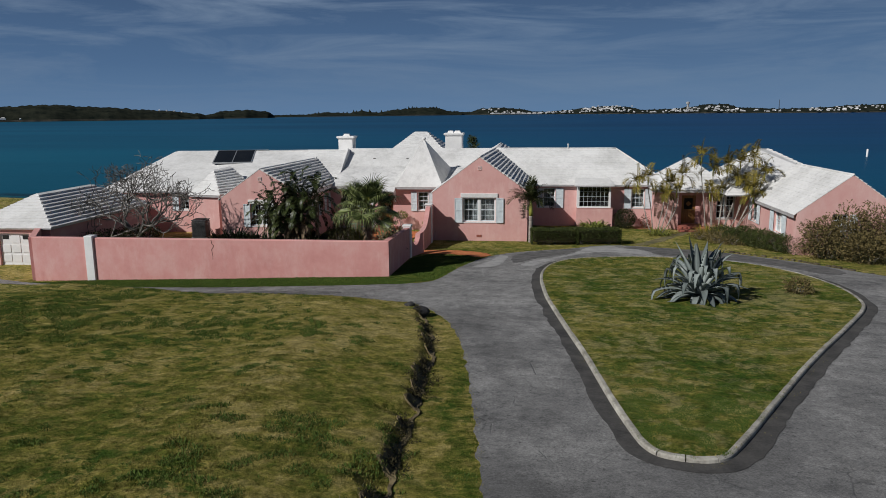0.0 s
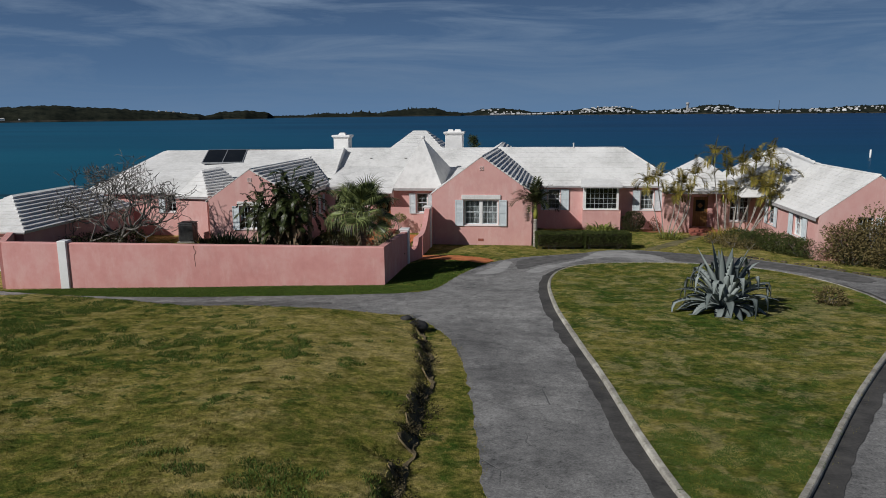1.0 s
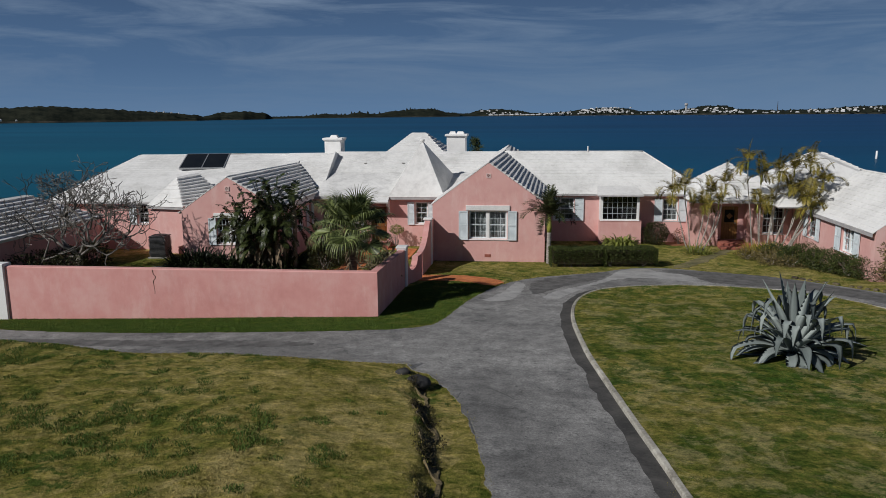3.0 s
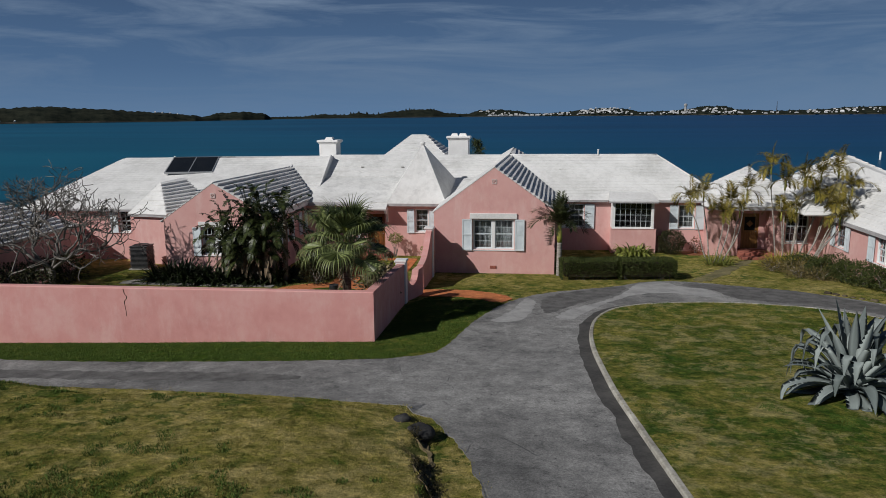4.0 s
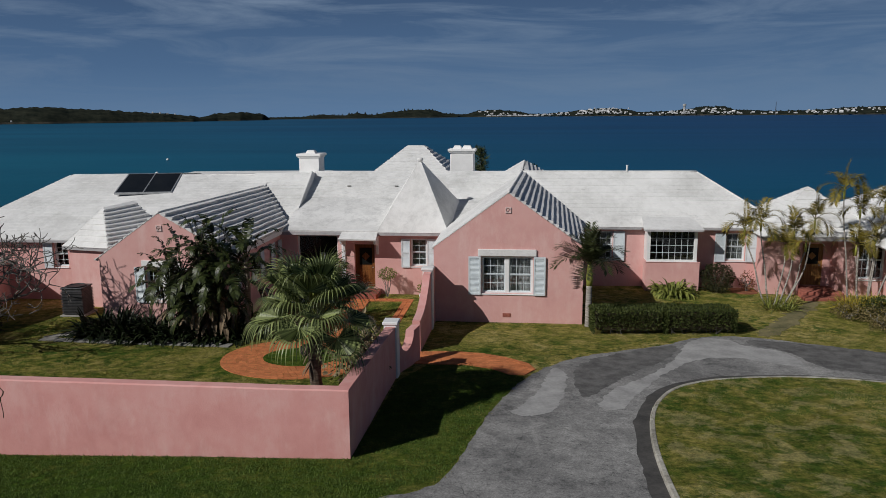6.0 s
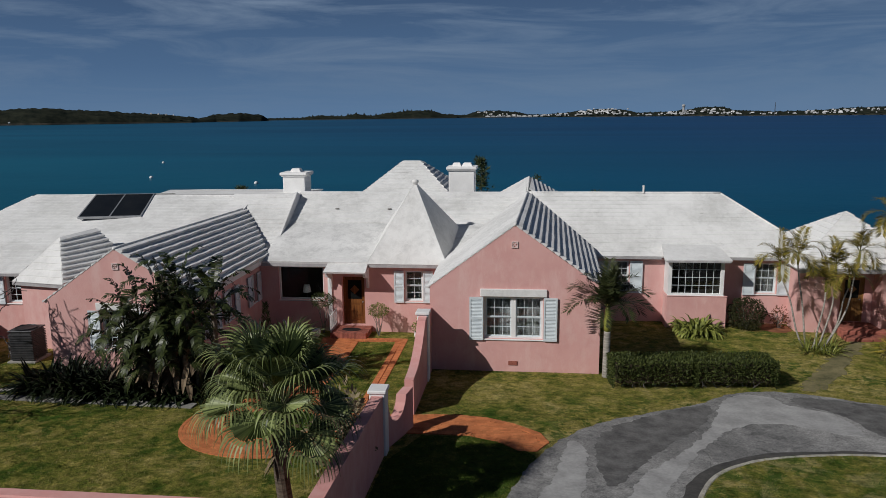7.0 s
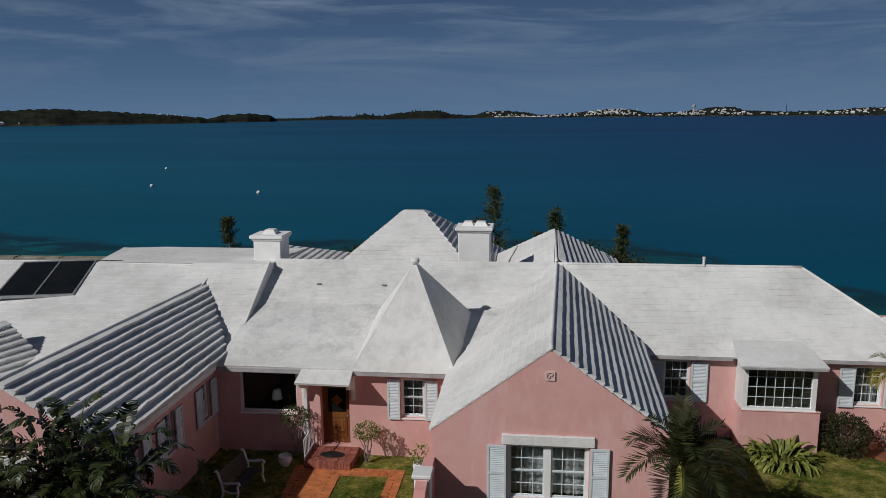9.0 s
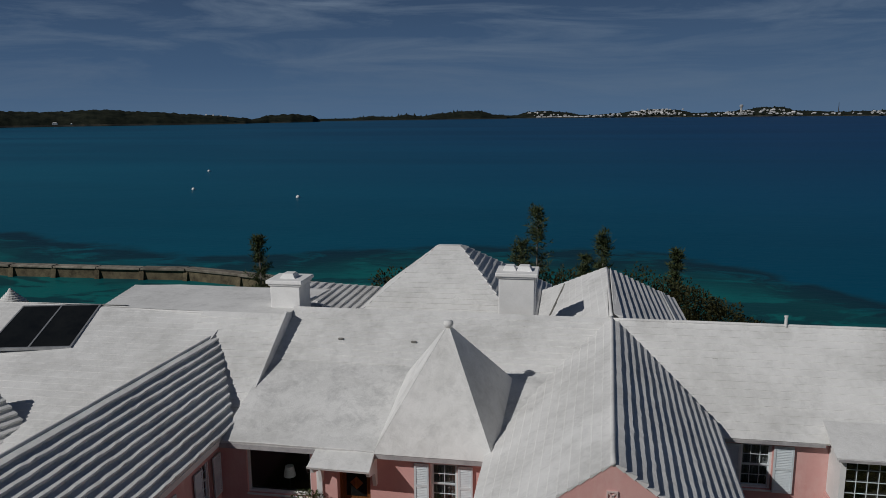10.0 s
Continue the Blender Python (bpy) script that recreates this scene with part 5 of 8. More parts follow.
pb = raw([(0.306, 47.03, 2.98), (0.46, 47.03, 3.02), (0.80, 54.3, 3.02), (0.56, 54.3, 2.98), (0.306, 47.03, 3.29), (0.46, 47.03, 3.29), (0.80, 54.3, 3.33), (0.56, 54.3, 3.33)], BOX)
part("fascia", pb, "paint", house)
pb = bmesh.new()
tube(pb, [(-5.62, 51.3, 3.05), (-5.60, 51.35, 2.5), (-5.62, 51.40, 0.0)], [0.04] * 3, 8)
part("downpipe", pb, "white", house)

# ---- garage ----
garage = thing("garage", "pink garage with hipped white stepped roof and white door", "garage")
main_house, house = house, garage
kx0, kx1, ky0, ky1 = -29.7, -24.95, 36.2, 46.5
wall((kx0, ky0), (kx1, ky0), B, 2.42, [(1.7, 3.5, -0.05, 2.12)])
wall((kx1, ky0 + 0.003), (kx1, ky1), B, 2.42)
wall((kx1, ky1), (kx0, ky1), B, 2.42)
wall((kx0, ky1), (kx0, ky0 + 0.003), B, 2.42)
kr0, kr1 = (-27.3, 38.75, 3.98), (-27.3, 43.9, 3.98)
roof([(kx0 - 0.2, ky0 - 0.22, 2.42), (kx1 + 0.2, ky0 - 0.22, 2.42), kr0], 0.3, 0.035)
roof([(kx1 + 0.2, ky0 - 0.22, 2.42), (kx1 + 0.2, ky1 + 0.2, 2.42), kr1, kr0], 0.29, 0.10, rough=2)
roof([(kx0 - 0.2, ky1 + 0.2, 2.42), (kx0 - 0.2, ky0 - 0.22, 2.42), kr0, kr1], 0.3, 0.04)
roof([(kx1 + 0.2, ky1 + 0.2, 2.42), (kx0 - 0.2, ky1 + 0.2, 2.42), kr1], 0.3, 0.04)
gd = bmesh.new()
box(gd, -27.99, -26.21, ky0 + 0.14, ky0 + 0.2, -0.2, 2.11)
gdo = part("garage_door", gd, "paint", house, "white panelled garage door with small arched lights")
for i in range(3):
    for j in range(4):
        gp = bmesh.new()
        x, z = -27.9 + i * 0.58, -0.02 + j * 0.52
        low = 0.24 if j == 3 and i != 1 else 0.03
        box(gp, x + low * 0.3, x + 0.5 - low * 0.3, ky0 + 0.115, ky0 + 0.139, z + low, z + 0.45, bevel=0.012)
        part("light" if j == 3 and i != 1 else "door_panel", gp, "dark" if j == 3 and i != 1 else "paint", gdo)
house = main_house
yard = tagged(new("yard_wall"), "low pink wall joining the garage to the house", "wall", kind="structure")
base_house, house = house, yard
wall((-25.5, 46.6), (-26.6, LY - 0.004), B, 1.95, thick=0.2)
yc = bmesh.new()
box(yc, -0.02, 3.65, -0.04, 0.26, 0, 0.06, pose(-25.5, 46.55, 1.952, 0, 0, math.degrees(math.atan2(LY - 46.6, -1.1))), bevel=0.015)
part("coping", yc, "slab", yard)
house = base_house


# ---- garden wall and gate ----
garden_wall = thing("garden_wall", "long pink stucco garden wall with white posts and a curved gateway", "wall")


def slab_wall(pts, x0, x1, name="wall", mat="stucco"):
    """A wall along y between x0 and x1, its side view given as (y, z)."""
    n = len(pts)
    bm = raw([(x0, y, z) for y, z in pts] + [(x1, y, z) for y, z in pts], [tuple(range(n)), tuple(range(2 * n - 1, n - 1, -1)), *[(k, (k + 1) % n, (k + 1) % n + n, k + n) for k in range(n)]])
    bmesh.ops.recalc_face_normals(bm, faces=bm.faces)
    return part(name, bm, mat, garden_wall)


def front_wall():
    # gently uneven top
    n = 36
    xs = [-23.75 + (17.65) * k / n for k in range(n + 1)]
    tops = [2.50 + 0.012 * N((x * 0.7, 1, 2)) for x in xs]
    bm = bmesh.new()
    prof = lambda x, t: [(x, 33.0, -0.6), (x, 33.0, t - 0.03), (x, 33.03, t), (x, 33.27, t), (x, 33.30, t - 0.03), (x, 33.30, -0.6)]  # noqa: E731
    rings = [[bm.verts.new(p) for p in prof(x, t)] for x, t in zip(xs, tops)]
    for r, s in zip(rings, rings[1:]):
        for k in range(5):
            bm.faces.new((r[k], s[k], s[k + 1], r[k + 1]))
    bm.faces.new(rings[0])
    bm.faces.new(rings[-1][::-1])
    bmesh.ops.recalc_face_normals(bm, faces=bm.faces)
    part("wall", bm, "stucco", garden_wall)


front_wall()
wb = wall_panel((-23.76, 33.3), (-25.5, 36.3), -0.6, 2.45, thick=0.3)
part("wall", wb, "stucco", garden_wall)
pb = bmesh.new()
box(pb, -20.98, -20.55, 32.90, 33.38, -0.6, 2.60, bevel=0.02)
part("post", pb, "paint", garden_wall, "white painted wall post")
slab_wall([(33.302, -0.6), (33.302, 2.50), (36.0, 2.34), (39.25, 2.14), (39.25, -0.6)], -6.40, -6.10)
pb = bmesh.new()
box(pb, -6.46, -6.04, 39.22, 39.68, -0.6, 2.20, bevel=0.02)
part("post", pb, "paint", garden_wall, "white painted gate post")
pb = bmesh.new()
box(pb, -6.50, -6.00, 39.18, 39.72, 2.202, 2.30, bevel=0.02)
part("post_cap", pb, "paint", garden_wall)
notch = slab_wall([(39.69, -0.6), (39.69, 2.0)] + [(40.35 - 0.52 * math.cos(a), 1.62 - 0.60 * math.sin(a)) for a in (0.1, 0.5, 0.9, 1.25, 1.57, 1.9, 2.25, 2.65, 3.04)] + [(41.30, 1.62), (41.30, -0.6)], -6.38, -6.10)
for v in notch.data.vertices:
    v.co.x += 0.30 * (v.co.y - 39.69)
curve = [(42.28, -0.6), (42.28, 1.46), (42.72, 1.48)] + [(42.72 + 2.5 * k / 9, 1.48 + 0.98 * (k / 9) ** 2.1) for k in range(1, 10)] + [(45.6, 2.52), (45.6, -0.6)]
slab_wall(curve, -6.02, -5.74)
pb = bmesh.new()
box(pb, -6.08, -5.69, 45.58, 46.02, -0.6, 2.56, bevel=0.02)
part("post", pb, "paint", garden_wall, "white painted gate post")
pb = bmesh.new()
box(pb, -6.13, -5.64, 45.53, 46.07, 2.562, 2.66, bevel=0.02)
part("post_cap", pb, "paint", garden_wall)
slab_wall([(46.03, -0.6), (46.03, 2.42), (46.99, 2.45), (46.99, -0.6)], -6.02, -5.74)
# a crack that runs down from the top of the wall
cpts, cx = [], -14.62
for k in range(12):
    cx += 0.11 * N((k * 0.9, 4, 4)) + (0.08 if k == 3 else -0.06 if k == 5 else 0)
    cpts.append((cx, 32.998, 2.46 - k * 0.085))
cb = bmesh.new()
for (xa, ya, za), (xb, yb, zb) in zip(cpts, cpts[1:]):
    w = 0.016 if za > 2.0 else 0.010
    vs = [cb.verts.new(p) for p in ((xa - w, ya, za), (xb - w, yb, zb), (xb + w, yb, zb), (xa + w, ya, za))]
    cb.faces.new(vs)
part("crack", cb, "soil", garden_wall)


VERGE = smooth_loop([(-24.5, 31.0), (-19, 30.2), (-12.4, 30.1), (-6.6, 30.2), (-4.6, 30.7), (-3.3, 31.9), (-2.9, 34.1), (-2.5, 36.6), (-1.8, 39.2), (-3.2, 40.8), (-6.0, 40.7), (-6.05, 33.3), (-7, 32.95), (-24.3, 32.95)], 1)
tagged(part("verge_lawn", sheet(VERGE, 0.012, 0.6), "verge"), "lush green grass strip along the garden wall", "lawn", kind="structure")
M["front"] = lawn("green_winter_grass", 0.008, 0.06)
EDGE_STRIP = [(-0.45, 8.0), (-0.62, 11.7), (-0.85, 14.0), (-1.15, 16.9), (-1.4, 18.8), (-1.7, 20.8), (-2.0, 22.3), (-2.3, 22.9), (-2.35, 22.0), (-2.1, 20.4), (-1.9, 18.6), (-1.65, 16.6), (-1.38, 14.0), (-1.15, 11.7), (-1.0, 8.0)]
tagged(part("edge_lawn", sheet(EDGE_STRIP, 0.008, 0.4, 0.32, 0.12), "front"), "lush green strip of grass beside the asphalt", "lawn", kind="structure")
FRONT_LAWN = [(-5.7, 46.99), (-5.7, 42.5), (-3.2, 42.2), (-1.45, 41.2), (-0.1, 42.3), (1.6, 43.65), (3.9, 45.35), (6.0, 45.2), (7.2, 45.6), (8.4, 47.6), (10.2, 50.2), (9.2, 53.1), (7.0, 54.3), (3.86, 53.4), (0.5, 54.3), (0.32, 46.99)]
M["dry_front"] = lawn("dry_winter_grass", -0.010)
tagged(part("front_lawn", sheet(FRONT_LAWN, 0.007, 0.5), "dry_front"), "green winter lawn between the house and the driveway", "lawn", kind="structure")
tagged(part("garden_lawn", sheet([(-23.6, 33.35), (-6.45, 33.35), (-6.45, 39.2), (-7.0, 44.0), (-12.0, 50.0), (-13.6, 51.6), (-13.7, 47.0), (-19.2, 47.8), (-22.5, 48.2), (-25.0, 46.4), (-24.7, 37.0)], 0.007, 0.6), "front"), "green winter lawn inside the garden wall", "lawn", kind="structure")
COURT = [(-9.0, 43.6), (-7.75, 43.2), (-7.75, 50.1), (-9.05, 50.1)]
tagged(part("court_verge", sheet([(-12.0, 50.0), (-7.0, 44.0), (-6.3, 44.0), (-5.75, 47.0), (-5.75, 51.75), (-13.6, 51.7)], 0.008, 0.5), "front"), "green lawn beside the brick paths", "lawn", kind="structure")
tagged(part("court_lawn", sheet(COURT, 0.02, 0.5), "front"), "small green lawn between the brick paths", "lawn", kind="structure")


# ---- leaves and plants ----
def blade(bm, base, way, length, width, droop=0.5, segs=5, fold=0.15, tip=0.04, belly=0.35):
    """One long leaf from base along way, bending down; slightly folded along its middle."""
    p, d = Vector(base), Vector(way).normalized()
    prev = None
    for k in range(segs + 1):
        t = k / segs
        w = width * (math.sin(math.pi * min(1, (t * (1 - belly) + belly * 0.9))) ** 0.8 if t > belly else 0.55 + 0.45 * t / belly) if belly else width * (1 - t)
        w = max(w, width * tip)
        side = d.cross(Vector((0, 0, 1)))
        side = (side if side.length > 1e-3 else Vector((1, 0, 0))).normalized()
        up = side.cross(d)
        row = [bm.verts.new(p - side * w / 2 + up * fold * w), bm.verts.new(p), bm.verts.new(p + side * w / 2 + up * fold * w)]
        if prev:
            bm.faces.new((prev[0], prev[1], row[1], row[0]))
            bm.faces.new((prev[1], prev[2], row[2], row[1]))
        prev = row
        p = p + d * (length / segs)
        d = (d + Vector((0, 0, -droop / segs * (0.4 + 1.2 * t)))).normalized()
    return p


def strip(bm, p0, p1, w, up=Vector((0, 0, 1))):
    """A narrow pointed leaflet."""
    d = (p1 - p0)
    side = d.cross(up)
    side = (side if side.length > 1e-5 else Vector((1, 0, 0))).normalized() * w / 2
    m = p0 + d * 0.4
    vs = [bm.verts.new(v) for v in (p0, m - side, p1, m + side)]
    bm.faces.new(vs)


def frond(bm, base, az, rise, length, droop, leaflet, n=26, width=0.035, vee=0.5, stem=0.02):
    """A feather palm leaf: a bending midrib with leaflets on both sides."""
    p = Vector(base)
    d = Vector((math.cos(az) * math.cos(rise), math.sin(az) * math.cos(rise), math.sin(rise)))
    pts = []
    for k in range(n + 1):
        pts.append((p.copy(), d.copy()))
        p = p + d * length / n
        d = (d + Vector((0, 0, -droop / n * (0.5 + 1.3 * k / n)))).normalized()
    tube(bm, [q for q, _ in pts[::5]], [stem * (1 - 0.8 * k / max(1, len(pts[::5]) - 1)) for k in range(len(pts[::5]))], 4, False)
    for k, (q, e) in enumerate(pts):
        t = k / n
        if t < 0.16:
            continue
        side = e.cross(Vector((0, 0, 1)))
        if side.length < 1e-3:
            continue
        side.normalize()
        up = side.cross(e)
        l = leaflet * (0.55 + 0.9 * math.sin(math.pi * min(1, 0.15 + 0.8 * t)) * 0.7) * random.uniform(0.85, 1.1)
        for s in (-1, 1):
            w = (e * (0.35 + 0.5 * t) + side * s * 0.9 + up * vee * random.uniform(0.5, 1.1)).normalized()
            tipp = q + w * l + Vector((0, 0, -0.22 * l * random.uniform(0.5, 1.4)))
            strip(bm, q, tipp, width, up)


def leaf_cloud(bm, spots, size, flat=0.0):
    """Small pointed leaves at (place, outward way) spots."""
    for p, o in spots:
        d = (o + Vector([random.uniform(-0.9, 0.9) for _ in range(3)])).normalized()
        d.z *= 1 - flat
        l = size * random.uniform(0.6, 1.35)
        strip(bm, p, p + d * l, l * random.uniform(0.4, 0.62), Vector([random.uniform(-1, 1) for _ in range(3)]))


def blob_spots(c, r, n, lump=0.25, shell=0.35, seed=0):
    """Spots through the outer shell of an uneven rounded mass."""
    out = []
    for _ in range(n):
        d = Vector([random.gauss(0, 1) for _ in range(3)]).normalized()
        k = 1 + lump * N((d.x * 2.3 + seed, d.y * 2.3, d.z * 2.3)) * 1.6 + lump * 0.5 * N((d.x * 6 + seed, d.y * 6, d.z * 6))
        k *= 1 - shell * random.random() ** 2
        p = Vector(c) + Vector((d.x * r[0], d.y * r[1], d.z * r[2])) * k
        if p.z > ground_z(p.x, p.y) + 0.02:
            out.append((p, d))
    return out


def stems(bm, base, tips, r, wob=0.12, sides=5):
    for tip in tips:
        a, b = Vector(base), Vector(tip)
        pts = [a.lerp(b, k / 4) + Vector((random.uniform(-wob, wob), random.uniform(-wob, wob), 0)) * math.sin(math.pi * k / 4) for k in range(5)]
        tube(bm, pts, [r * (1 - 0.75 * k / 4) for k in range(5)], sides)


def shrub(name, label, x, y, r, h, mat, n, size, group="", lump=0.3, bark="bark", cat="shrub", lift=0.0, shell=0.4):
    t = thing(name, label, cat, group=group)
    z = ground_z(x, y)
    b = bmesh.new()
    stems(b, (x, y, z - 0.05), [(x + r * 0.6 * math.cos(a), y + r * 0.6 * math.sin(a), z + h * 0.75) for a in (0.3, 1.6, 2.8, 4.0, 5.2)], 0.035)
    part("stem", b, bark, t, kind="stuff")
    b = bmesh.new()
    leaf_cloud(b, blob_spots((x, y, z + lift + (h - lift) * 0.5), (r, r, (h - lift) * 0.52), n, lump, shell, x * 3), size)
    part("foliage", b, mat, t, kind="stuff")
    return t


def hedge(name, label, path, depth, h, n, mat="hedge"):
    """A clipped hedge along a line in plan."""
    t = thing(name, label, "hedge")
    lens = [math.hypot(c - a, d - b) for (a, b), (c, d) in zip(path, path[1:])]
    b, shade_core, tw = bmesh.new(), bmesh.new(), bmesh.new()
    for (x0, y0), (x1, y1), l in zip(path, path[1:], lens):
        ux, uy = (x1 - x0) / l, (y1 - y0) / l
        nx, ny = -uy, ux
        z = min(ground_z(x0, y0), ground_z(x1, y1))
        m = Matrix(((ux, nx, 0, x0), (uy, ny, 0, y0), (0, 0, 1, z), (0, 0, 0, 1)))
        # dark box inside, painted as the shade between the leaves
        box(shade_core, 0.12, l - 0.12, 0.14, depth - 0.14, 0.18, h - 0.12, m)
        spots = []
        for _ in range(int(n * l / sum(lens))):
            u, v, w = random.uniform(-0.05, l + 0.05), random.random(), random.random()
            k = random.random()
            sag = 0.06 * N((x0 + u * 1.1, 3, v * 2)) + 0.05 * N((u * 3 + x0, 7, v * 5))
            if k < 0.42:
                p, o = (u, depth * v, h + sag), (0, 0, 1)
            elif k < 0.82:
                p, o = (u, (0 if k < 0.68 else depth) + sag * 1.6, 0.16 + (h - 0.14) * w ** 0.6), (0, -1 if k < 0.68 else 1, 0.2)
            else:
                p, o = (0 if w < 0.5 else l, depth * v, h * random.random()), (-1 if w < 0.5 else 1, 0, 0.2)
            spots.append((m @ Vector(p), m.to_3x3() @ Vector(o)))
        leaf_cloud(b, spots, 0.088)
        for k in range(int(l * 5)):
            u = random.uniform(0.1, l - 0.1)
            a = m @ Vector((u, random.uniform(0.1, 0.4) * depth, -0.05))
            c = m @ Vector((u + random.uniform(-0.35, 0.35), random.uniform(0.0, 0.35) * depth, random.uniform(0.3, 0.5) * h))
            stems(tw, a, [c], 0.018, 0.05, 4)
    part("shade_core", shade_core, "soil", t)
    part("twig", tw, "pale_bark", t, kind="stuff")
    part("foliage", b, mat, t, kind="stuff")


def agave_leaf(bm, base, az, rise, length, width, arch, kink, fold_over):
    """A thick channelled leaf that arches, and may fold over past the kink."""
    p = Vector(base)
    d = Vector((math.cos(az) * math.cos(rise), math.sin(az) * math.cos(rise), math.sin(rise)))
    segs, prev = 13, None
    for k in range(segs + 1):
        t = k / segs
        w = width * (0.62 + 0.38 * min(1, t / 0.45)) * (1 if t < 0.55 else max(0.03, 1 - ((t - 0.55) / 0.45) ** 1.5))
        side = d.cross(Vector((0, 0, 1)))
        side = (side if side.length > 0.05 else Vector((math.sin(az), -math.cos(az), 0))).normalized()
        up = side.cross(d)
        cup = 0.26 * w * (1 - 0.6 * t)
        row = [bm.verts.new(q) for q in (p - side * w / 2 + up * cup, p - side * w * 0.22 + up * cup * 0.25, p + side * w * 0.22 + up * cup * 0.25, p + side * w / 2 + up * cup, p - up * 0.05 * (1 - t))]
        if prev:
            for a, b in ((0, 1), (1, 2), (2, 3), (3, 4), (4, 0)):
                bm.faces.new((prev[a], prev[b], row[b], row[a]))
        prev = row
        p = p + d * (length / segs)
        bend = arch / segs * (0.3 + 1.3 * t) + (fold_over / 3 if kink < t < kink + 0.24 else 0.0)
        d = (d + Vector((0, 0, -bend))).normalized()


def agave(x, y):
    t = thing("agave", "large blue-grey agave rosette with arching leaves on the lawn", "agave")
    z = ground_z(x, y) + 0.1
    n = 74
    for k in range(n):
        f = k / (n - 1)
        az = k * 2.39996 + random.uniform(-0.12, 0.12)
        if f < 0.10:
            rise, l, arch, kink, fo = random.uniform(66, 84), random.uniform(1.8, 2.2), 0.3, 2.0, 0.0
        elif f < 0.64:
            rise, l, arch = 80 - 52 * (f - 0.10) / 0.54 + random.uniform(-8, 8), random.uniform(1.7, 2.3), random.uniform(0.9, 1.7)
            kink, fo = (random.uniform(0.50, 0.66), random.uniform(3.0, 6.0)) if random.random() < 0.84 else (2.0, 0.0)
        else:
            rise, l, arch = 34 - 30 * (f - 0.62) / 0.38 + random.uniform(-5, 5), random.uniform(1.3, 1.75), random.uniform(1.0, 2.2)
            kink, fo = (random.uniform(0.4, 0.6), random.uniform(2.0, 4.0)) if random.random() < 0.5 else (2.0, 0.0)
        r = 0.10 + 0.12 * f
        b = bmesh.new()
        agave_leaf(b, (x + r * math.cos(az), y + r * math.sin(az), z + 0.34 - 0.26 * f), az, radians(rise), l, random.uniform(0.27, 0.37), arch, kink, fo)
        for v in b.verts:
            v.co.z = max(v.co.z, ground_z(v.co.x, v.co.y) + 0.12)
        part("leaf", b, "agave", t, smooth=True)
    b = bmesh.new()
    lathe(b, [(0.22, -0.12), (0.24, 0.0), (0.20, 0.30), (0.08, 0.42)], 10, (x, y, z))
    part("stem", b, "agave", t)


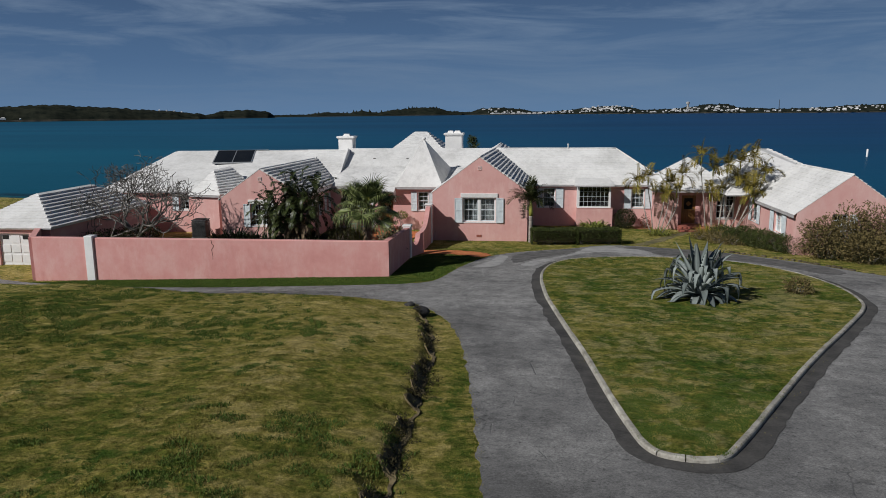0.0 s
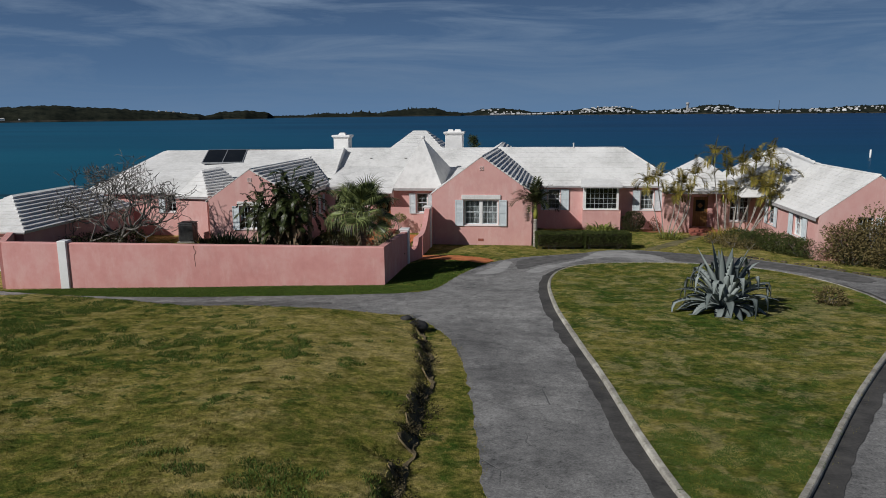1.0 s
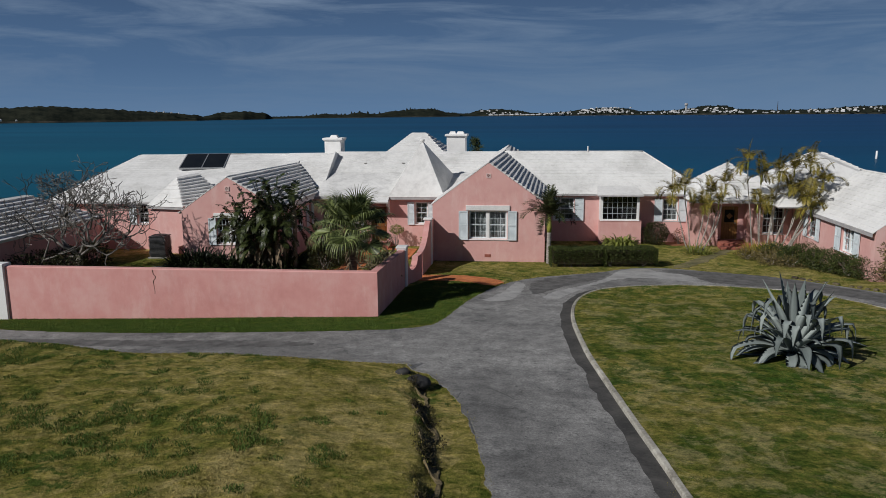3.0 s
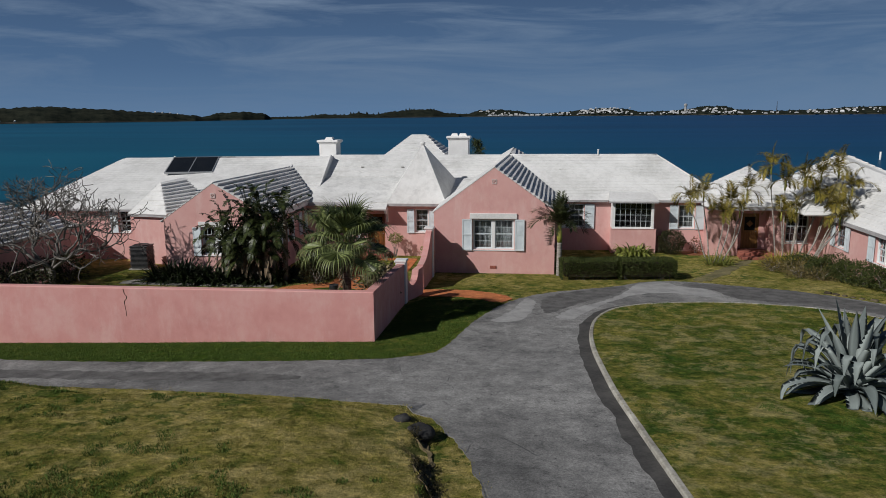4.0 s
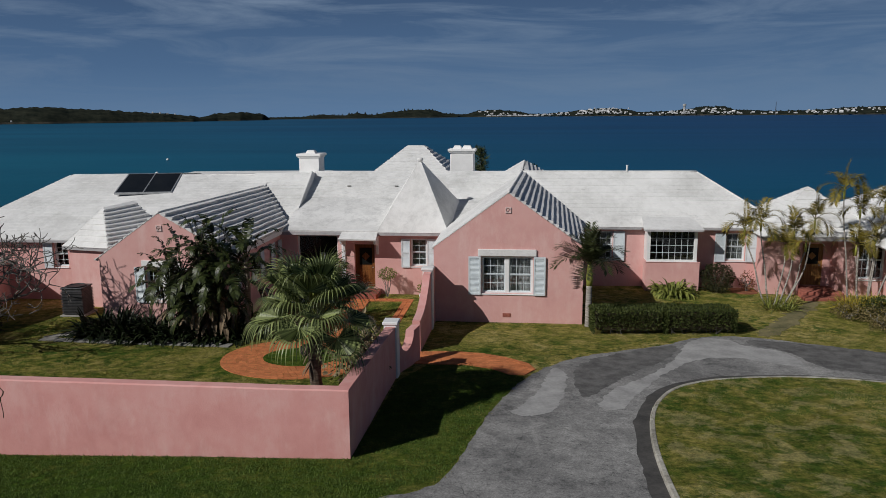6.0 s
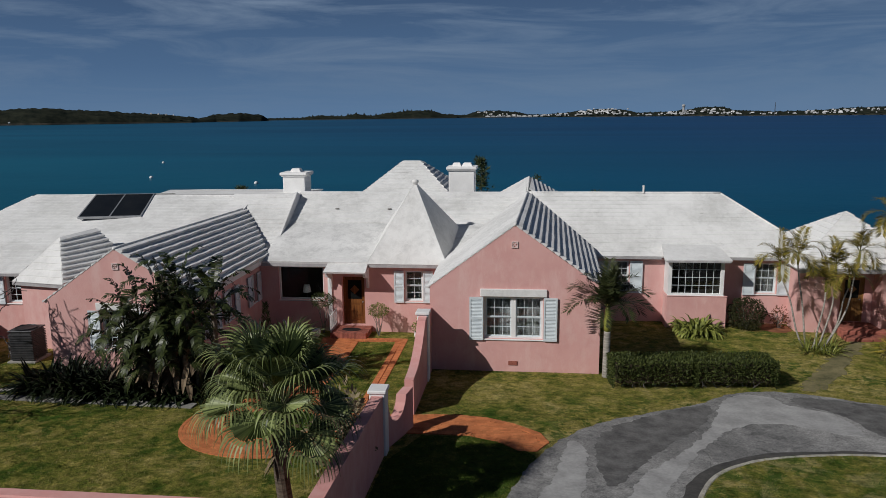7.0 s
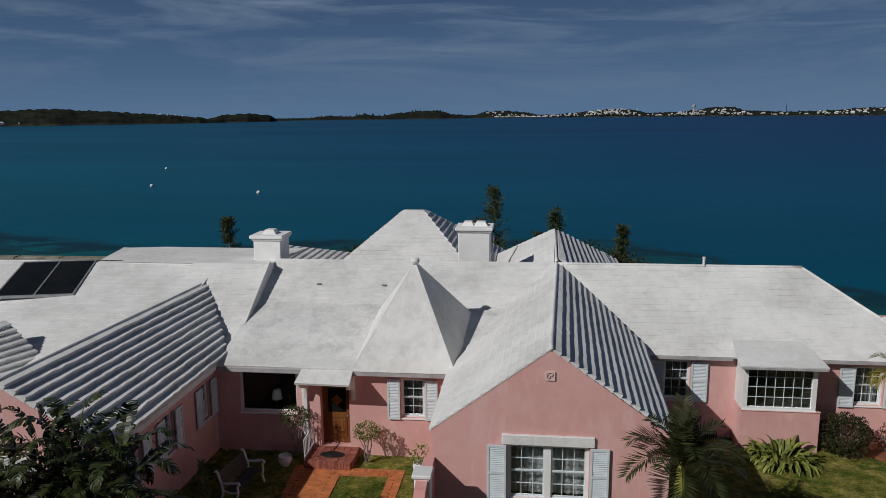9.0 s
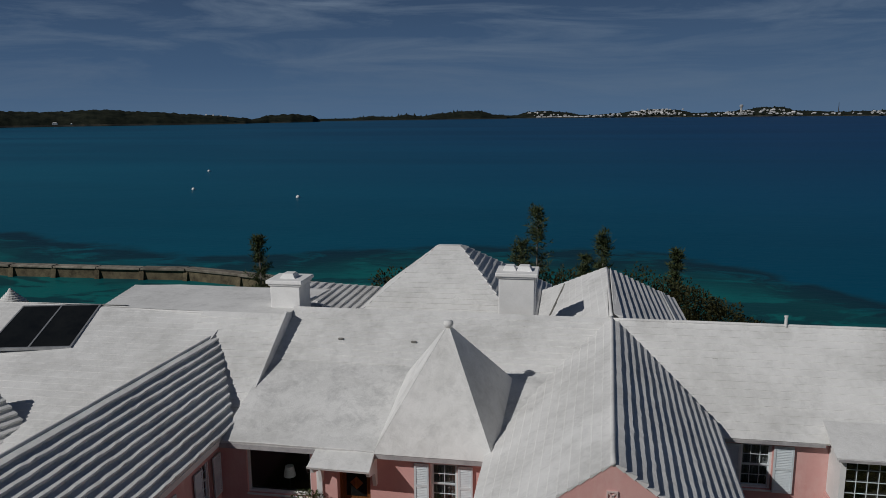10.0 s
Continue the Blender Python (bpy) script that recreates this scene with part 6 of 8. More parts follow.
def fan_palm(x, y, trunk, crown, label):
    t = thing("fan_palm", label, "palm tree")
    z = ground_z(x, y)
    b = bmesh.new()
    pts = [(x + 0.04 * math.sin(k), y, z - 0.15 + (trunk + 0.15) * k / 8) for k in range(9)]
    tube(b, pts, [0.20, 0.18, 0.165, 0.16, 0.155, 0.16, 0.17, 0.185, 0.20], 12)
    part("trunk", b, "brown_bark", t)
    sk = bmesh.new()
    for k in range(90):
        az, zz = random.uniform(0, math.tau), z + trunk * random.uniform(0.62, 1.12)
        d = Vector((math.cos(az), math.sin(az), random.uniform(-1.2, 0.6)))
        blade(sk, (x + 0.15 * math.cos(az), y + 0.15 * math.sin(az), zz), d, random.uniform(0.25, 0.55), 0.06, 0.8, 3)
    part("skirt", sk, "thatch", t, kind="stuff")
    top = z + trunk
    count = 25
    for k in range(count):
        f = k / (count - 1)
        az = k * 2.39996 + 0.6
        rise = radians(72 - 70 * f ** 1.2 + random.uniform(-7, 7))
        pl = crown * random.uniform(0.42, 0.60)
        d = Vector((math.cos(az) * math.cos(rise), math.sin(az) * math.cos(rise), math.sin(rise)))
        p = Vector((x + 0.1 * math.cos(az), y + 0.1 * math.sin(az), top + 0.25 * (1 - f)))
        mid = p + d * pl * 0.55 + Vector((0, 0, 0.03))
        hub = p + d * pl + Vector((0, 0, -0.12 * pl * (0.3 + f)))
        b = bmesh.new()
        tube(b, [p, mid, hub], [0.026, 0.019, 0.014], 5)
        e = ((hub - mid).normalized() + Vector((0, 0, -0.35 * f))).normalized()
        side = e.cross(Vector((0, 0, 1)))
        side = (side if side.length > 0.05 else Vector((math.sin(az), -math.cos(az), 0))).normalized()
        up = side.cross(e)
        rays = 42
        r = crown * random.uniform(0.50, 0.60)
        limp = random.uniform(0.30, 0.7) + 0.8 * f
        for j in range(rays):
            a = radians(-128 + 256 * (j + 0.5) / rays)
            half = radians(256 / rays) * 0.5
            rr = r * (0.70 + 0.30 * math.cos(a * 0.7)) * random.uniform(0.92, 1.06)
            # the pleated, joined half of the leaf
            edge = [hub + (e * math.cos(a + s * half) + side * math.sin(a + s * half) + up * 0.16 * abs(math.sin(a))).normalized() * rr * 0.56 + up * (0.0 if s else 0.04) for s in (-1, 0, 1)]
            vs = [b.verts.new(q) for q in (hub, *edge)]
            b.faces.new((vs[0], vs[1], vs[2]))
            b.faces.new((vs[0], vs[2], vs[3]))
            # the free tip, which bends over and hangs
            q, dd = edge[1], (e * math.cos(a) + side * math.sin(a) + up * 0.12).normalized()
            wd = (edge[2] - edge[0]).length * 0.50
            sd0 = (edge[2] - edge[0]).normalized()
            row = (vs[1], vs[3])
            steps = 5
            for s in range(1, steps + 1):
                dd = (dd + Vector((0, 0, -limp * random.uniform(0.32, 0.62) * (0.5 + s / steps)))).normalized()
                q = q + dd * rr * 0.62 / steps
                sd = sd0 * wd * (1 - (s / steps) ** 0.8 * 0.93)
                new_row = [b.verts.new(q - sd), b.verts.new(q + sd)]
                b.faces.new((row[0], row[1], new_row[1], new_row[0]))
                row = new_row
        part("leaf", b, "fan", t)
    b = bmesh.new()
    for k in range(6):
        a = k * 1.05
        blade(b, (x, y, top + 0.1), (0.16 * math.cos(a), 0.16 * math.sin(a) - 0.05, 1), crown * 0.55, 0.13, 0.12, 6, 0.3, 0.05, 0.4)
    part("spear_leaf", b, "lily", t)


def feather_palm(x, y, trunk, label, name="palm", lean=(0, 0), shaft=0.55, r=0.09, fronds=12, length=1.6, leaflet=0.42, mat="palm", bark="ring_bark", group="", z=None, width=0.034, top_rise=72, low_rise=-20, droop=1.2):
    t = thing(name, label, "palm tree", group=group)
    z = ground_z(x, y) if z is None else z
    b = bmesh.new()
    n = 9
    pts = [(x + lean[0] * (k / n) ** 1.6, y + lean[1] * (k / n) ** 1.6, z - 0.1 + (trunk + 0.1) * k / n) for k in range(n + 1)]
    tube(b, pts, [r * (1.25 if k == 0 else 1.05 - 0.15 * k / n + 0.03 * (k % 2)) for k in range(n + 1)], 10)
    part("trunk", b, bark, t, smooth=True)
    tx, ty, tz = pts[-1]
    if shaft:
        b = bmesh.new()
        tube(b, [(tx, ty, tz - 0.02), (tx, ty, tz + shaft * 0.3), (tx, ty, tz + shaft * 0.75), (tx, ty, tz + shaft)], [r * 0.95, r * 1.1, r * 0.75, r * 0.35], 10)
        part("crownshaft", b, "shaft", t, smooth=True)
    for k in range(fronds):
        f = k / max(1, fronds - 1)
        az = k * 2.39996 + x
        rise = radians(top_rise + (low_rise - top_rise) * f + random.uniform(-8, 8))
        b = bmesh.new()
        frond(b, (tx, ty, tz + shaft * 0.85), az, rise, length * random.uniform(0.85, 1.1), droop * random.uniform(0.8, 1.25), leaflet, 34, width)
        part("frond", b, mat, t)
    return t


def banana_leaf(bm, base, way, stalk, length, width, droop):
    """A broad torn leaf on a long stalk."""
    p, d = Vector(base), Vector(way).normalized()
    pts = [p.copy()]
    for k in range(4):
        p = p + d * stalk / 4
        d = (d + Vector((0, 0, -0.06))).normalized()
        pts.append(p.copy())
    tube(bm, pts, [0.035, 0.03, 0.026, 0.022, 0.018], 5, False)
    n = 20
    rows = []
    for k in range(n + 1):
        t = k / n
        w = width * math.sin(math.pi * (0.06 + 0.92 * t)) ** 0.6
        side = d.cross(Vector((0, 0, 1)))
        side = (side if side.length > 1e-3 else Vector((1, 0, 0))).normalized()
        up = side.cross(d)
        rows.append((p.copy(), side * w / 2 + up * 0.12 * w, -side * w / 2 + up * 0.12 * w, d.copy()))
        p = p + d * length / n
        d = (d + Vector((0, 0, -droop / n * (0.4 + 1.4 * t)))).normalized()
    tear = 0.0
    for (a, l, r, d0), (b, l2, r2, d1) in zip(rows, rows[1:]):
        for s, s2 in ((l, l2), (r, r2)):
            if random.random() < 0.45:
                tear = random.uniform(0.0, 0.75)
            sag = Vector((0, 0, -tear * s.length))
            g = random.uniform(0.45, 0.85) if random.random() < 0.42 else 1.0
            mid_a, mid_b = a + s * 0.55, b.lerp(a, 1 - g) + s2 * 0.55
            vs = [bm.verts.new(v) for v in (a, b.lerp(a, 1 - g), mid_b + sag * 0.3 + d1 * 0.03, mid_a + sag * 0.3 + d0 * 0.03, b.lerp(a, 1 - g) + s2 * 0.96 + sag + d1 * 0.09, a + s * 0.92 + sag + d0 * 0.09)]
            bm.faces.new((vs[0], vs[1], vs[2], vs[3]))
            bm.faces.new((vs[3], vs[2], vs[4], vs[5]))


def strap_clump(name, label, x, y, n, length, width, mat, droop=1.3, spread=0.25, cat="plant", group="", lo=15, hi=85):
    t = thing(name, label, cat, group=group)
    b = bmesh.new()
    for k in range(n):
        az, rr = random.uniform(0, math.tau), spread * random.random() ** 0.5
        px, py = x + rr * math.cos(az), y + rr * math.sin(az)
        rise = radians(random.uniform(lo, hi))
        a2 = az + random.uniform(-0.6, 0.6)
        blade(b, (px, py, ground_z(px, py) - 0.02), (math.cos(a2) * math.cos(rise), math.sin(a2) * math.cos(rise), math.sin(rise)), length * random.uniform(0.65, 1.15), width, droop * random.uniform(0.6, 1.3), 6, 0.2, 0.05, 0.25)
    for v in b.verts:
        v.co.z = max(v.co.z, ground_z(v.co.x, v.co.y) + 0.005)
    part("foliage", b, mat, t, kind="stuff")
    return t


def bare_tree(x, y, h, spread, label):
    """A leafless tree of thick blunt forking branches."""
    t = thing("bare_tree", label, "tree")
    z = ground_z(x, y)
    trunk, limbs, twigs = bmesh.new(), bmesh.new(), bmesh.new()
    top = Vector((x + 0.1, y, z + 1.0))
    tube(trunk, [(x, y, z - 0.2), (x + 0.05, y, z + 0.5), top], [0.22, 0.17, 0.15], 10)

    def grow(p, d, l, r, level):
        pts, q, e = [p], p, d
        for _ in range(3):
            e = (e + Vector([random.uniform(-0.5, 0.5) for _ in range(3)]) + Vector((0, 0, 0.10))).normalized()
            q = q + e * l / 3
            pts.append(q)
        tube(limbs if level < 2 else twigs, pts, [max(0.015, r * (1 - 0.08 * k)) for k in range(4)], 6 if level < 3 else 4)
        if level >= 6 or q.z < z + 0.9 and level > 1:
            return
        for k in range(random.choice((2, 3)) if level < 3 else 2):
            a = Vector([random.gauss(0, 1) for _ in range(3)])
            a = (a - e * a.dot(e)).normalized()
            grow(q, (e * 0.72 + a * random.uniform(0.55, 0.95)).normalized(), l * random.uniform(0.70, 0.90), r * 0.72, level + 1)

    for k in range(8):
        az = k * math.tau / 8 + random.uniform(-0.3, 0.3)
        rise = radians(random.uniform(14, 60))
        grow(top + Vector((0, 0, -0.1)), Vector((math.cos(az) * math.cos(rise) * spread, math.sin(az) * math.cos(rise) * 0.85, math.sin(rise))).normalized(), h * 0.185, 0.075, 0)
    part("trunk", trunk, "bark", t, smooth=True)
    part("limb", limbs, "pale_bark", t, smooth=True, kind="stuff")
    part("twig", twigs, "pale_bark", t, kind="stuff")


def sea_pine(x, y, top, w, label, group):
    """A feathery upright casuarina."""
    t = thing("casuarina_tree", label, "tree", group=group)
    z = ground_z(x, y)
    h = top - z
    b = bmesh.new()
    tube(b, [(x, y, z - 0.2), (x + 0.1, y, z + h * 0.5), (x + 0.15, y, z + h * 0.97)], [0.16, 0.10, 0.02], 7)
    part("trunk", b, "bark", t)
    b, lb = bmesh.new(), bmesh.new()
    for k in range(150):
        f = random.random() ** 0.8
        zz = z + h * (0.22 + 0.76 * f)
        az = random.uniform(0, math.tau)
        l = w * (1.05 - 0.8 * f) * random.uniform(0.45, 1.2)
        p = Vector((x + 0.12 * f, y, zz))
        q = p + Vector((math.cos(az) * l, math.sin(az) * l, l * random.uniform(0.2, 0.9)))
        tube(lb, [p, q], [0.014, 0.004], 3, False)
        for j in range(22):
            s = p.lerp(q, random.uniform(0.25, 1.05))
            d = Vector((random.gauss(0, 0.5), random.gauss(0, 0.5), random.uniform(-0.2, 1.0))).normalized()
            strip(b, s, s + d * random.uniform(0.25, 0.6), 0.065, Vector([random.uniform(-1, 1) for _ in range(3)]))
    part("branch", lb, "bark", t, kind="stuff")
    part("crown", b, "pine", t, kind="stuff")


# ---- garden court ----
fan_palm(-7.5, 35.3, 2.66, 1.85, "green fan palm with drooping leaf tips just inside the garden wall")


def bird_of_paradise():
    t = thing("giant_bird_of_paradise", "tall dark clump of giant bird-of-paradise with torn leaves", "plant")
    for k, (x, y, h) in enumerate(((-15.5, 43.6, 3.2), (-14.7, 43.4, 3.9), (-14.0, 43.6, 4.1), (-14.9, 44.0, 3.5), (-15.9, 43.4, 2.7), (-13.4, 43.4, 3.3), (-12.9, 43.5, 3.9), (-15.2, 43.2, 2.5), (-14.4, 43.9, 3.0), (-14.2, 43.3, 2.7), (-13.8, 43.2, 2.1), (-14.8, 43.1, 1.7))):
        x, z = x + 0.35, ground_z(x, y)
        b = bmesh.new()
        tube(b, [(x, y, z - 0.1), (x + 0.1, y, z + h * 0.5), (x + 0.12, y, z + h * 0.82)], [0.13, 0.11, 0.09], 8)
        part("trunk", b, "palm_bark", t)
        for j in range(16):
            f = j / 15
            az = random.uniform(-0.5, 0.5) + (0 if j % 2 else math.pi) + (j * 0.5)
            rise = radians(80 - 82 * f + random.uniform(-10, 10))
            d = (math.cos(az) * math.cos(rise), math.sin(az) * math.cos(rise), math.sin(rise))
            b = bmesh.new()
            banana_leaf(b, (x + 0.1, y, z + h * (0.80 - 0.12 * f)), d, random.uniform(0.3, 0.6) * (1.3 if h > 2.6 else 0.8), random.uniform(1.0, 1.4) * (1.1 if h > 2.6 else 0.8), random.uniform(0.34, 0.50), random.uniform(1.4, 2.9))
            part("leaf", b, "banana", t)
    b = bmesh.new()
    for k in range(70):
        x, y = random.uniform(-15.5, -12.9), random.uniform(42.9, 44.0)
        z = ground_z(x, y) + random.uniform(0.7, 2.2)
        blade(b, (x, y, z), (random.uniform(-0.5, 0.5), -0.5, -0.4), random.uniform(0.5, 1.1), 0.2, 1.6, 5)
    part("dead_leaf", b, "thatch", t, kind="stuff")


bird_of_paradise()
for x, y, n, l in ((-18.6, 43.6, 230, 1.3), (-17.7, 43.4, 240, 1.35), (-16.8, 43.2, 240, 1.3), (-18.0, 44.2, 160, 1.3), (-15.9, 43.2, 220, 1.25), (-14.9, 43.1, 220, 1.2), (-13.9, 43.2, 220, 1.2), (-13.0, 43.5, 200, 1.25), (-12.9, 44.6, 160, 1.0), (-13.2, 45.6, 120, 0.9)):
    strap_clump("strap_leaved_shrub", "dark strap-leaved shrub in the garden bed", x, y, round(n * 0.72), l * 0.84, 0.12, "strap", 2.1, 0.55, group="dark bed plants", lo=5, hi=80)
tagged(part("garden_bed", sheet(smooth_loop([(-19.9, 43.0), (-12.9, 42.75), (-12.3, 44.0), (-12.6, 46.5), (-13.8, 47.5), (-13.85, 45.0), (-19.3, 44.9)], 1), 0.03, 0.6, 0.1), "soil"), "dark soil bed along the wing", "bed", kind="structure")

# cut stone edging between the lawn and the bed
edging = tagged(new("stone_edging"), "row of grey stone slabs edging the bed", "edging", kind="structure")
for (xa, ya), (xb, yb) in (((-20.35, 42.62), (-12.75, 42.36)), ((-20.35, 42.80), (-18.7, 44.8))):
    l = math.hypot(xb - xa, yb - ya)
    n = round(l / 0.62)
    for k in range(n):
        u = (k + 0.5) / n
        x, y = xa + (xb - xa) * u, ya + (yb - ya) * u
        b = bmesh.new()
        box(b, -0.30, 0.30, -0.19, 0.19, -0.04, 0.05, pose(x, y, ground_z(x, y), 0, 0, math.degrees(math.atan2(yb - ya, xb - xa)) + random.uniform(-2, 2)))
        part("slab", b, "slab", edging)


# ---- brick paths ----
RING_C = (-9.75, 41.25)
ring_out = [(RING_C[0] + 2.65 * math.cos(a) * (1.02 if math.cos(a) < 0 else 1.0), RING_C[1] - 0.12 + 2.45 * math.sin(a)) for a in (k * math.tau / 40 for k in range(40))]
ring_in = [(RING_C[0] + 1.30 * math.cos(a), RING_C[1] - 0.1 + 1.15 * math.sin(a)) for a in (k * math.tau / 32 for k in range(32))]
door_path = [(-10.35, 43.0), (-9.15, 43.0), (-9.18, 45.5), (-9.22, 50.2), (-7.67, 50.3), (-7.64, 45.6), (-7.62, 42.6), (-7.18, 42.6), (-7.2, 45.6), (-7.2, 50.75), (-8.9, 50.72), (-10.85, 50.78), (-10.6, 48)]
gate_path = [(-7.6, 40.2), (-6.6, 40.75), (-5.4, 40.85), (-3.5, 40.75), (-2.24, 39.55), (-1.55, 40.8), (-3.1, 42.15), (-4.7, 42.45), (-6.2, 42.2), (-7.5, 42.4)]
branch_path = [(-8.0, 39.9), (-7.3, 38.3), (-6.7, 38.4), (-7.2, 40.2)]
ISLE = thing("brick_paths", "orange brick paths with a ring in the garden court", "path", kind="structure")
part("joint_bed", sheet(smooth_loop(gate_path, 1), 0.012, 0.5, 0.02), "mortar", ISLE)
part("joint_bed", sheet(door_path, 0.013, 0.5), "mortar", ISLE)
rb = sheet(ring_out, 0.011, 0.5)
part("joint_bed", rb, "mortar", ISLE)
part("joint_bed", sheet(branch_path, 0.014, 0.5), "mortar", ISLE)
tagged(part("ring_lawn", sheet(ring_in, 0.045, 0.4), "verge"), "small round lawn inside the brick ring", "lawn", kind="structure")


def brick_mesh():
    b = bmesh.new()
    box(b, -0.1015, 0.1015, -0.0495, 0.0495, -0.03, 0.0)
    for v in b.verts:
        if v.co.z > -0.01:
            v.co.x *= 0.98
            v.co.y *= 0.96
    me = bpy.data.meshes.new("brick")
    b.to_mesh(me)
    b.free()
    me.materials.append(M["brick"])
    return me


BRICK = brick_mesh()


def rim_gap(p, region):
    """How far a place lies from the outline of a region."""
    best = 9.0
    for (ax, ay), (bx, by) in zip(region, region[1:] + region[:1]):
        ex, ey = bx - ax, by - ay
        u = min(1, max(0, ((p[0] - ax) * ex + (p[1] - ay) * ey) / (ex * ex + ey * ey)))
        best = min(best, math.hypot(p[0] - ax - u * ex, p[1] - ay - u * ey))
    return best


def bricks(region, hole=None, turn=0.0, polar=None):
    """Places of paving bricks that cover a region, as x, y and turn."""
    out = []
    if polar:
        r = polar[2]
        while r < polar[3]:
            n = int(math.tau * r / 0.208)
            for k in range(n):
                a = (k + 0.5 * (round(r * 10) % 2)) * math.tau / n
                p = (polar[0] + r * math.cos(a), polar[1] - 0.12 + r * math.sin(a) * 0.92)
                if inside(p, region) and not (hole and inside(p, hole)):
                    out.append((*p, math.degrees(math.atan2(0.92 * math.cos(a), -math.sin(a)))))
            r += 0.104
        return out
    xs, ys = [p[0] for p in region], [p[1] for p in region]
    c, s = math.cos(radians(turn)), math.sin(radians(turn))
    size = max(max(xs) - min(xs), max(ys) - min(ys)) * 0.8
    cx, cy = (max(xs) + min(xs)) / 2, (max(ys) + min(ys)) / 2
    for j in range(int(2 * size / 0.104)):
        for i in range(int(2 * size / 0.208)):
            u, v = -size + i * 0.208 + (0.104 if j % 2 else 0), -size + j * 0.104
            p = (cx + u * c - v * s, cy + u * s + v * c)
            if inside(p, region) and not (hole and inside(p, hole)) and rim_gap(p, region) > 0.215:
                out.append((*p, turn))
    # a header course all round
    run = dense(region, 0.104)
    for k, (x, y) in enumerate(run):
        dx, dy = run[(k + 1) % len(run)][0] - run[k - 1][0], run[(k + 1) % len(run)][1] - run[k - 1][1]
        l = math.hypot(dx, dy)
        for sgn in (1, -1):
            q = (x - sgn * dy / l * 0.105, y + sgn * dx / l * 0.105)
            if inside(q, region) and rim_gap(q, region) > 0.09 and not (hole and inside(q, hole)):
                out.append((*q, math.degrees(math.atan2(dx, -dy))))
                break
    return out


# ---- doorstep, bench, pots and the small things by the door ----
steps = thing("door_steps", "low red brick doorstep with a bordered edge", "steps")
b = bmesh.new()
box(b, -10.52, -8.98, 50.62, 51.79, -0.1, 0.255)
part("platform", b, "mortar", steps)
for j in range(11):
    for i in range(7):
        b = bmesh.new()
        x, y = -10.50 + i * 0.216 + (0.0 if j % 2 else 0.02), 50.74 + j * 0.096
        box(b, x, x + 0.20, y, y + 0.086, 0.24, 0.28)
        part("brick", b, "red_brick", steps)
for i in range(15):
    b = bmesh.new()
    x = -10.51 + i * 0.102
    box(b, x, x + 0.092, 50.56, 50.73, 0.02, 0.285)
    part("brick", b, "red_brick", steps)
for i in range(11):
    b = bmesh.new()
    y = 50.74 + i * 0.096
    box(b, -8.995, -8.94, y, y + 0.086, 0.02, 0.283)
    part("brick", b, "red_brick", steps)
mat_ob = thing("doormat", "dark oval doormat on the brick step", "doormat")
b = bmesh.new()
lathe(b, [(0.40, 0.0), (0.42, 0.012), (0.40, 0.02)], 24, (0, 0, 0))
for v in b.verts:
    v.co = Vector((-9.72 + v.co.x, 51.15 + v.co.y * 0.55, 0.283 + v.co.z))
part("mat", b, "black", mat_ob)

rail = thing("step_railing", "white metal hand railing beside the brick doorstep", "railing")
b = bmesh.new()
tube(b, [(-10.5, 51.7, 1.05), (-10.5, 51.2, 1.03), (-10.5, 50.66, 0.98)], [0.022] * 3, 8)
part("handrail", b, "paint", rail)
b = bmesh.new()
tube(b, [(-10.5, 51.7, 0.42), (-10.5, 50.66, 0.40)], [0.015] * 2, 6)
part("bottom_rail", b, "paint", rail)
for k in range(8):
    y = 50.66 + k * 0.148
    b = bmesh.new()
    tube(b, [(-10.5, y, 0.28), (-10.5, y, 1.02)], [0.018 if k in (0, 7) else 0.010] * 2, 6)
    part("baluster", b, "paint", rail)


M["slat"] = simple("dark_weathered_slat", (0.022, 0.021, 0.020), (0.085, 0.082, 0.078), 3, 0.6, bumpy=0.2, stretch=(0.5, 6, 6))


def bench():
    t = thing("garden_bench", "slatted garden bench with white cast-iron scroll ends", "bench", pose(-11.86, 48.9, ground_z(-11.86, 48.9), 0, 0, 82))
    for k in range(5):
        b = bmesh.new()
        box(b, -0.72, 0.72, -0.22 + k * 0.095, -0.145 + k * 0.095, 0.42, 0.445, bevel=0.005)
        part("seat_slat", b, "slat", t)
    for k in range(6):
        b = bmesh.new()
        box(b, -0.72, 0.72, -0.012, 0.012, 0, 0.062, Matrix.Translation((0, 0.27 + 0.025 * k, 0.50 + 0.078 * k)) @ pose(0, 0, 0, -18))
        part("back_slat", b, "slat", t)
    for s in (-0.75, 0.75):
        b = bmesh.new()
        tube(b, [(s, -0.26, 0.0), (s, -0.20, 0.22), (s, -0.24, 0.42), (s, -0.22, 0.60), (s, -0.30, 0.66), (s, -0.27, 0.72), (s, -0.15, 0.70), (s, 0.05, 0.66), (s, 0.28, 0.64)], [0.036] * 9, 7)
        part("arm_scroll", b, "paint", t)
        b = bmesh.new()
        tube(b, [(s, 0.42, 0.0), (s, 0.26, 0.30), (s, 0.28, 0.55), (s, 0.40, 0.95), (s, 0.46, 1.02), (s, 0.50, 0.98)], [0.036] * 6, 7)
        part("back_leg", b, "paint", t)
        b = bmesh.new()
        tube(b, [(s, -0.22, 0.40), (s, 0.0, 0.36), (s, 0.27, 0.42)], [0.026] * 3, 7)
        part("seat_bearer", b, "paint", t)


bench()


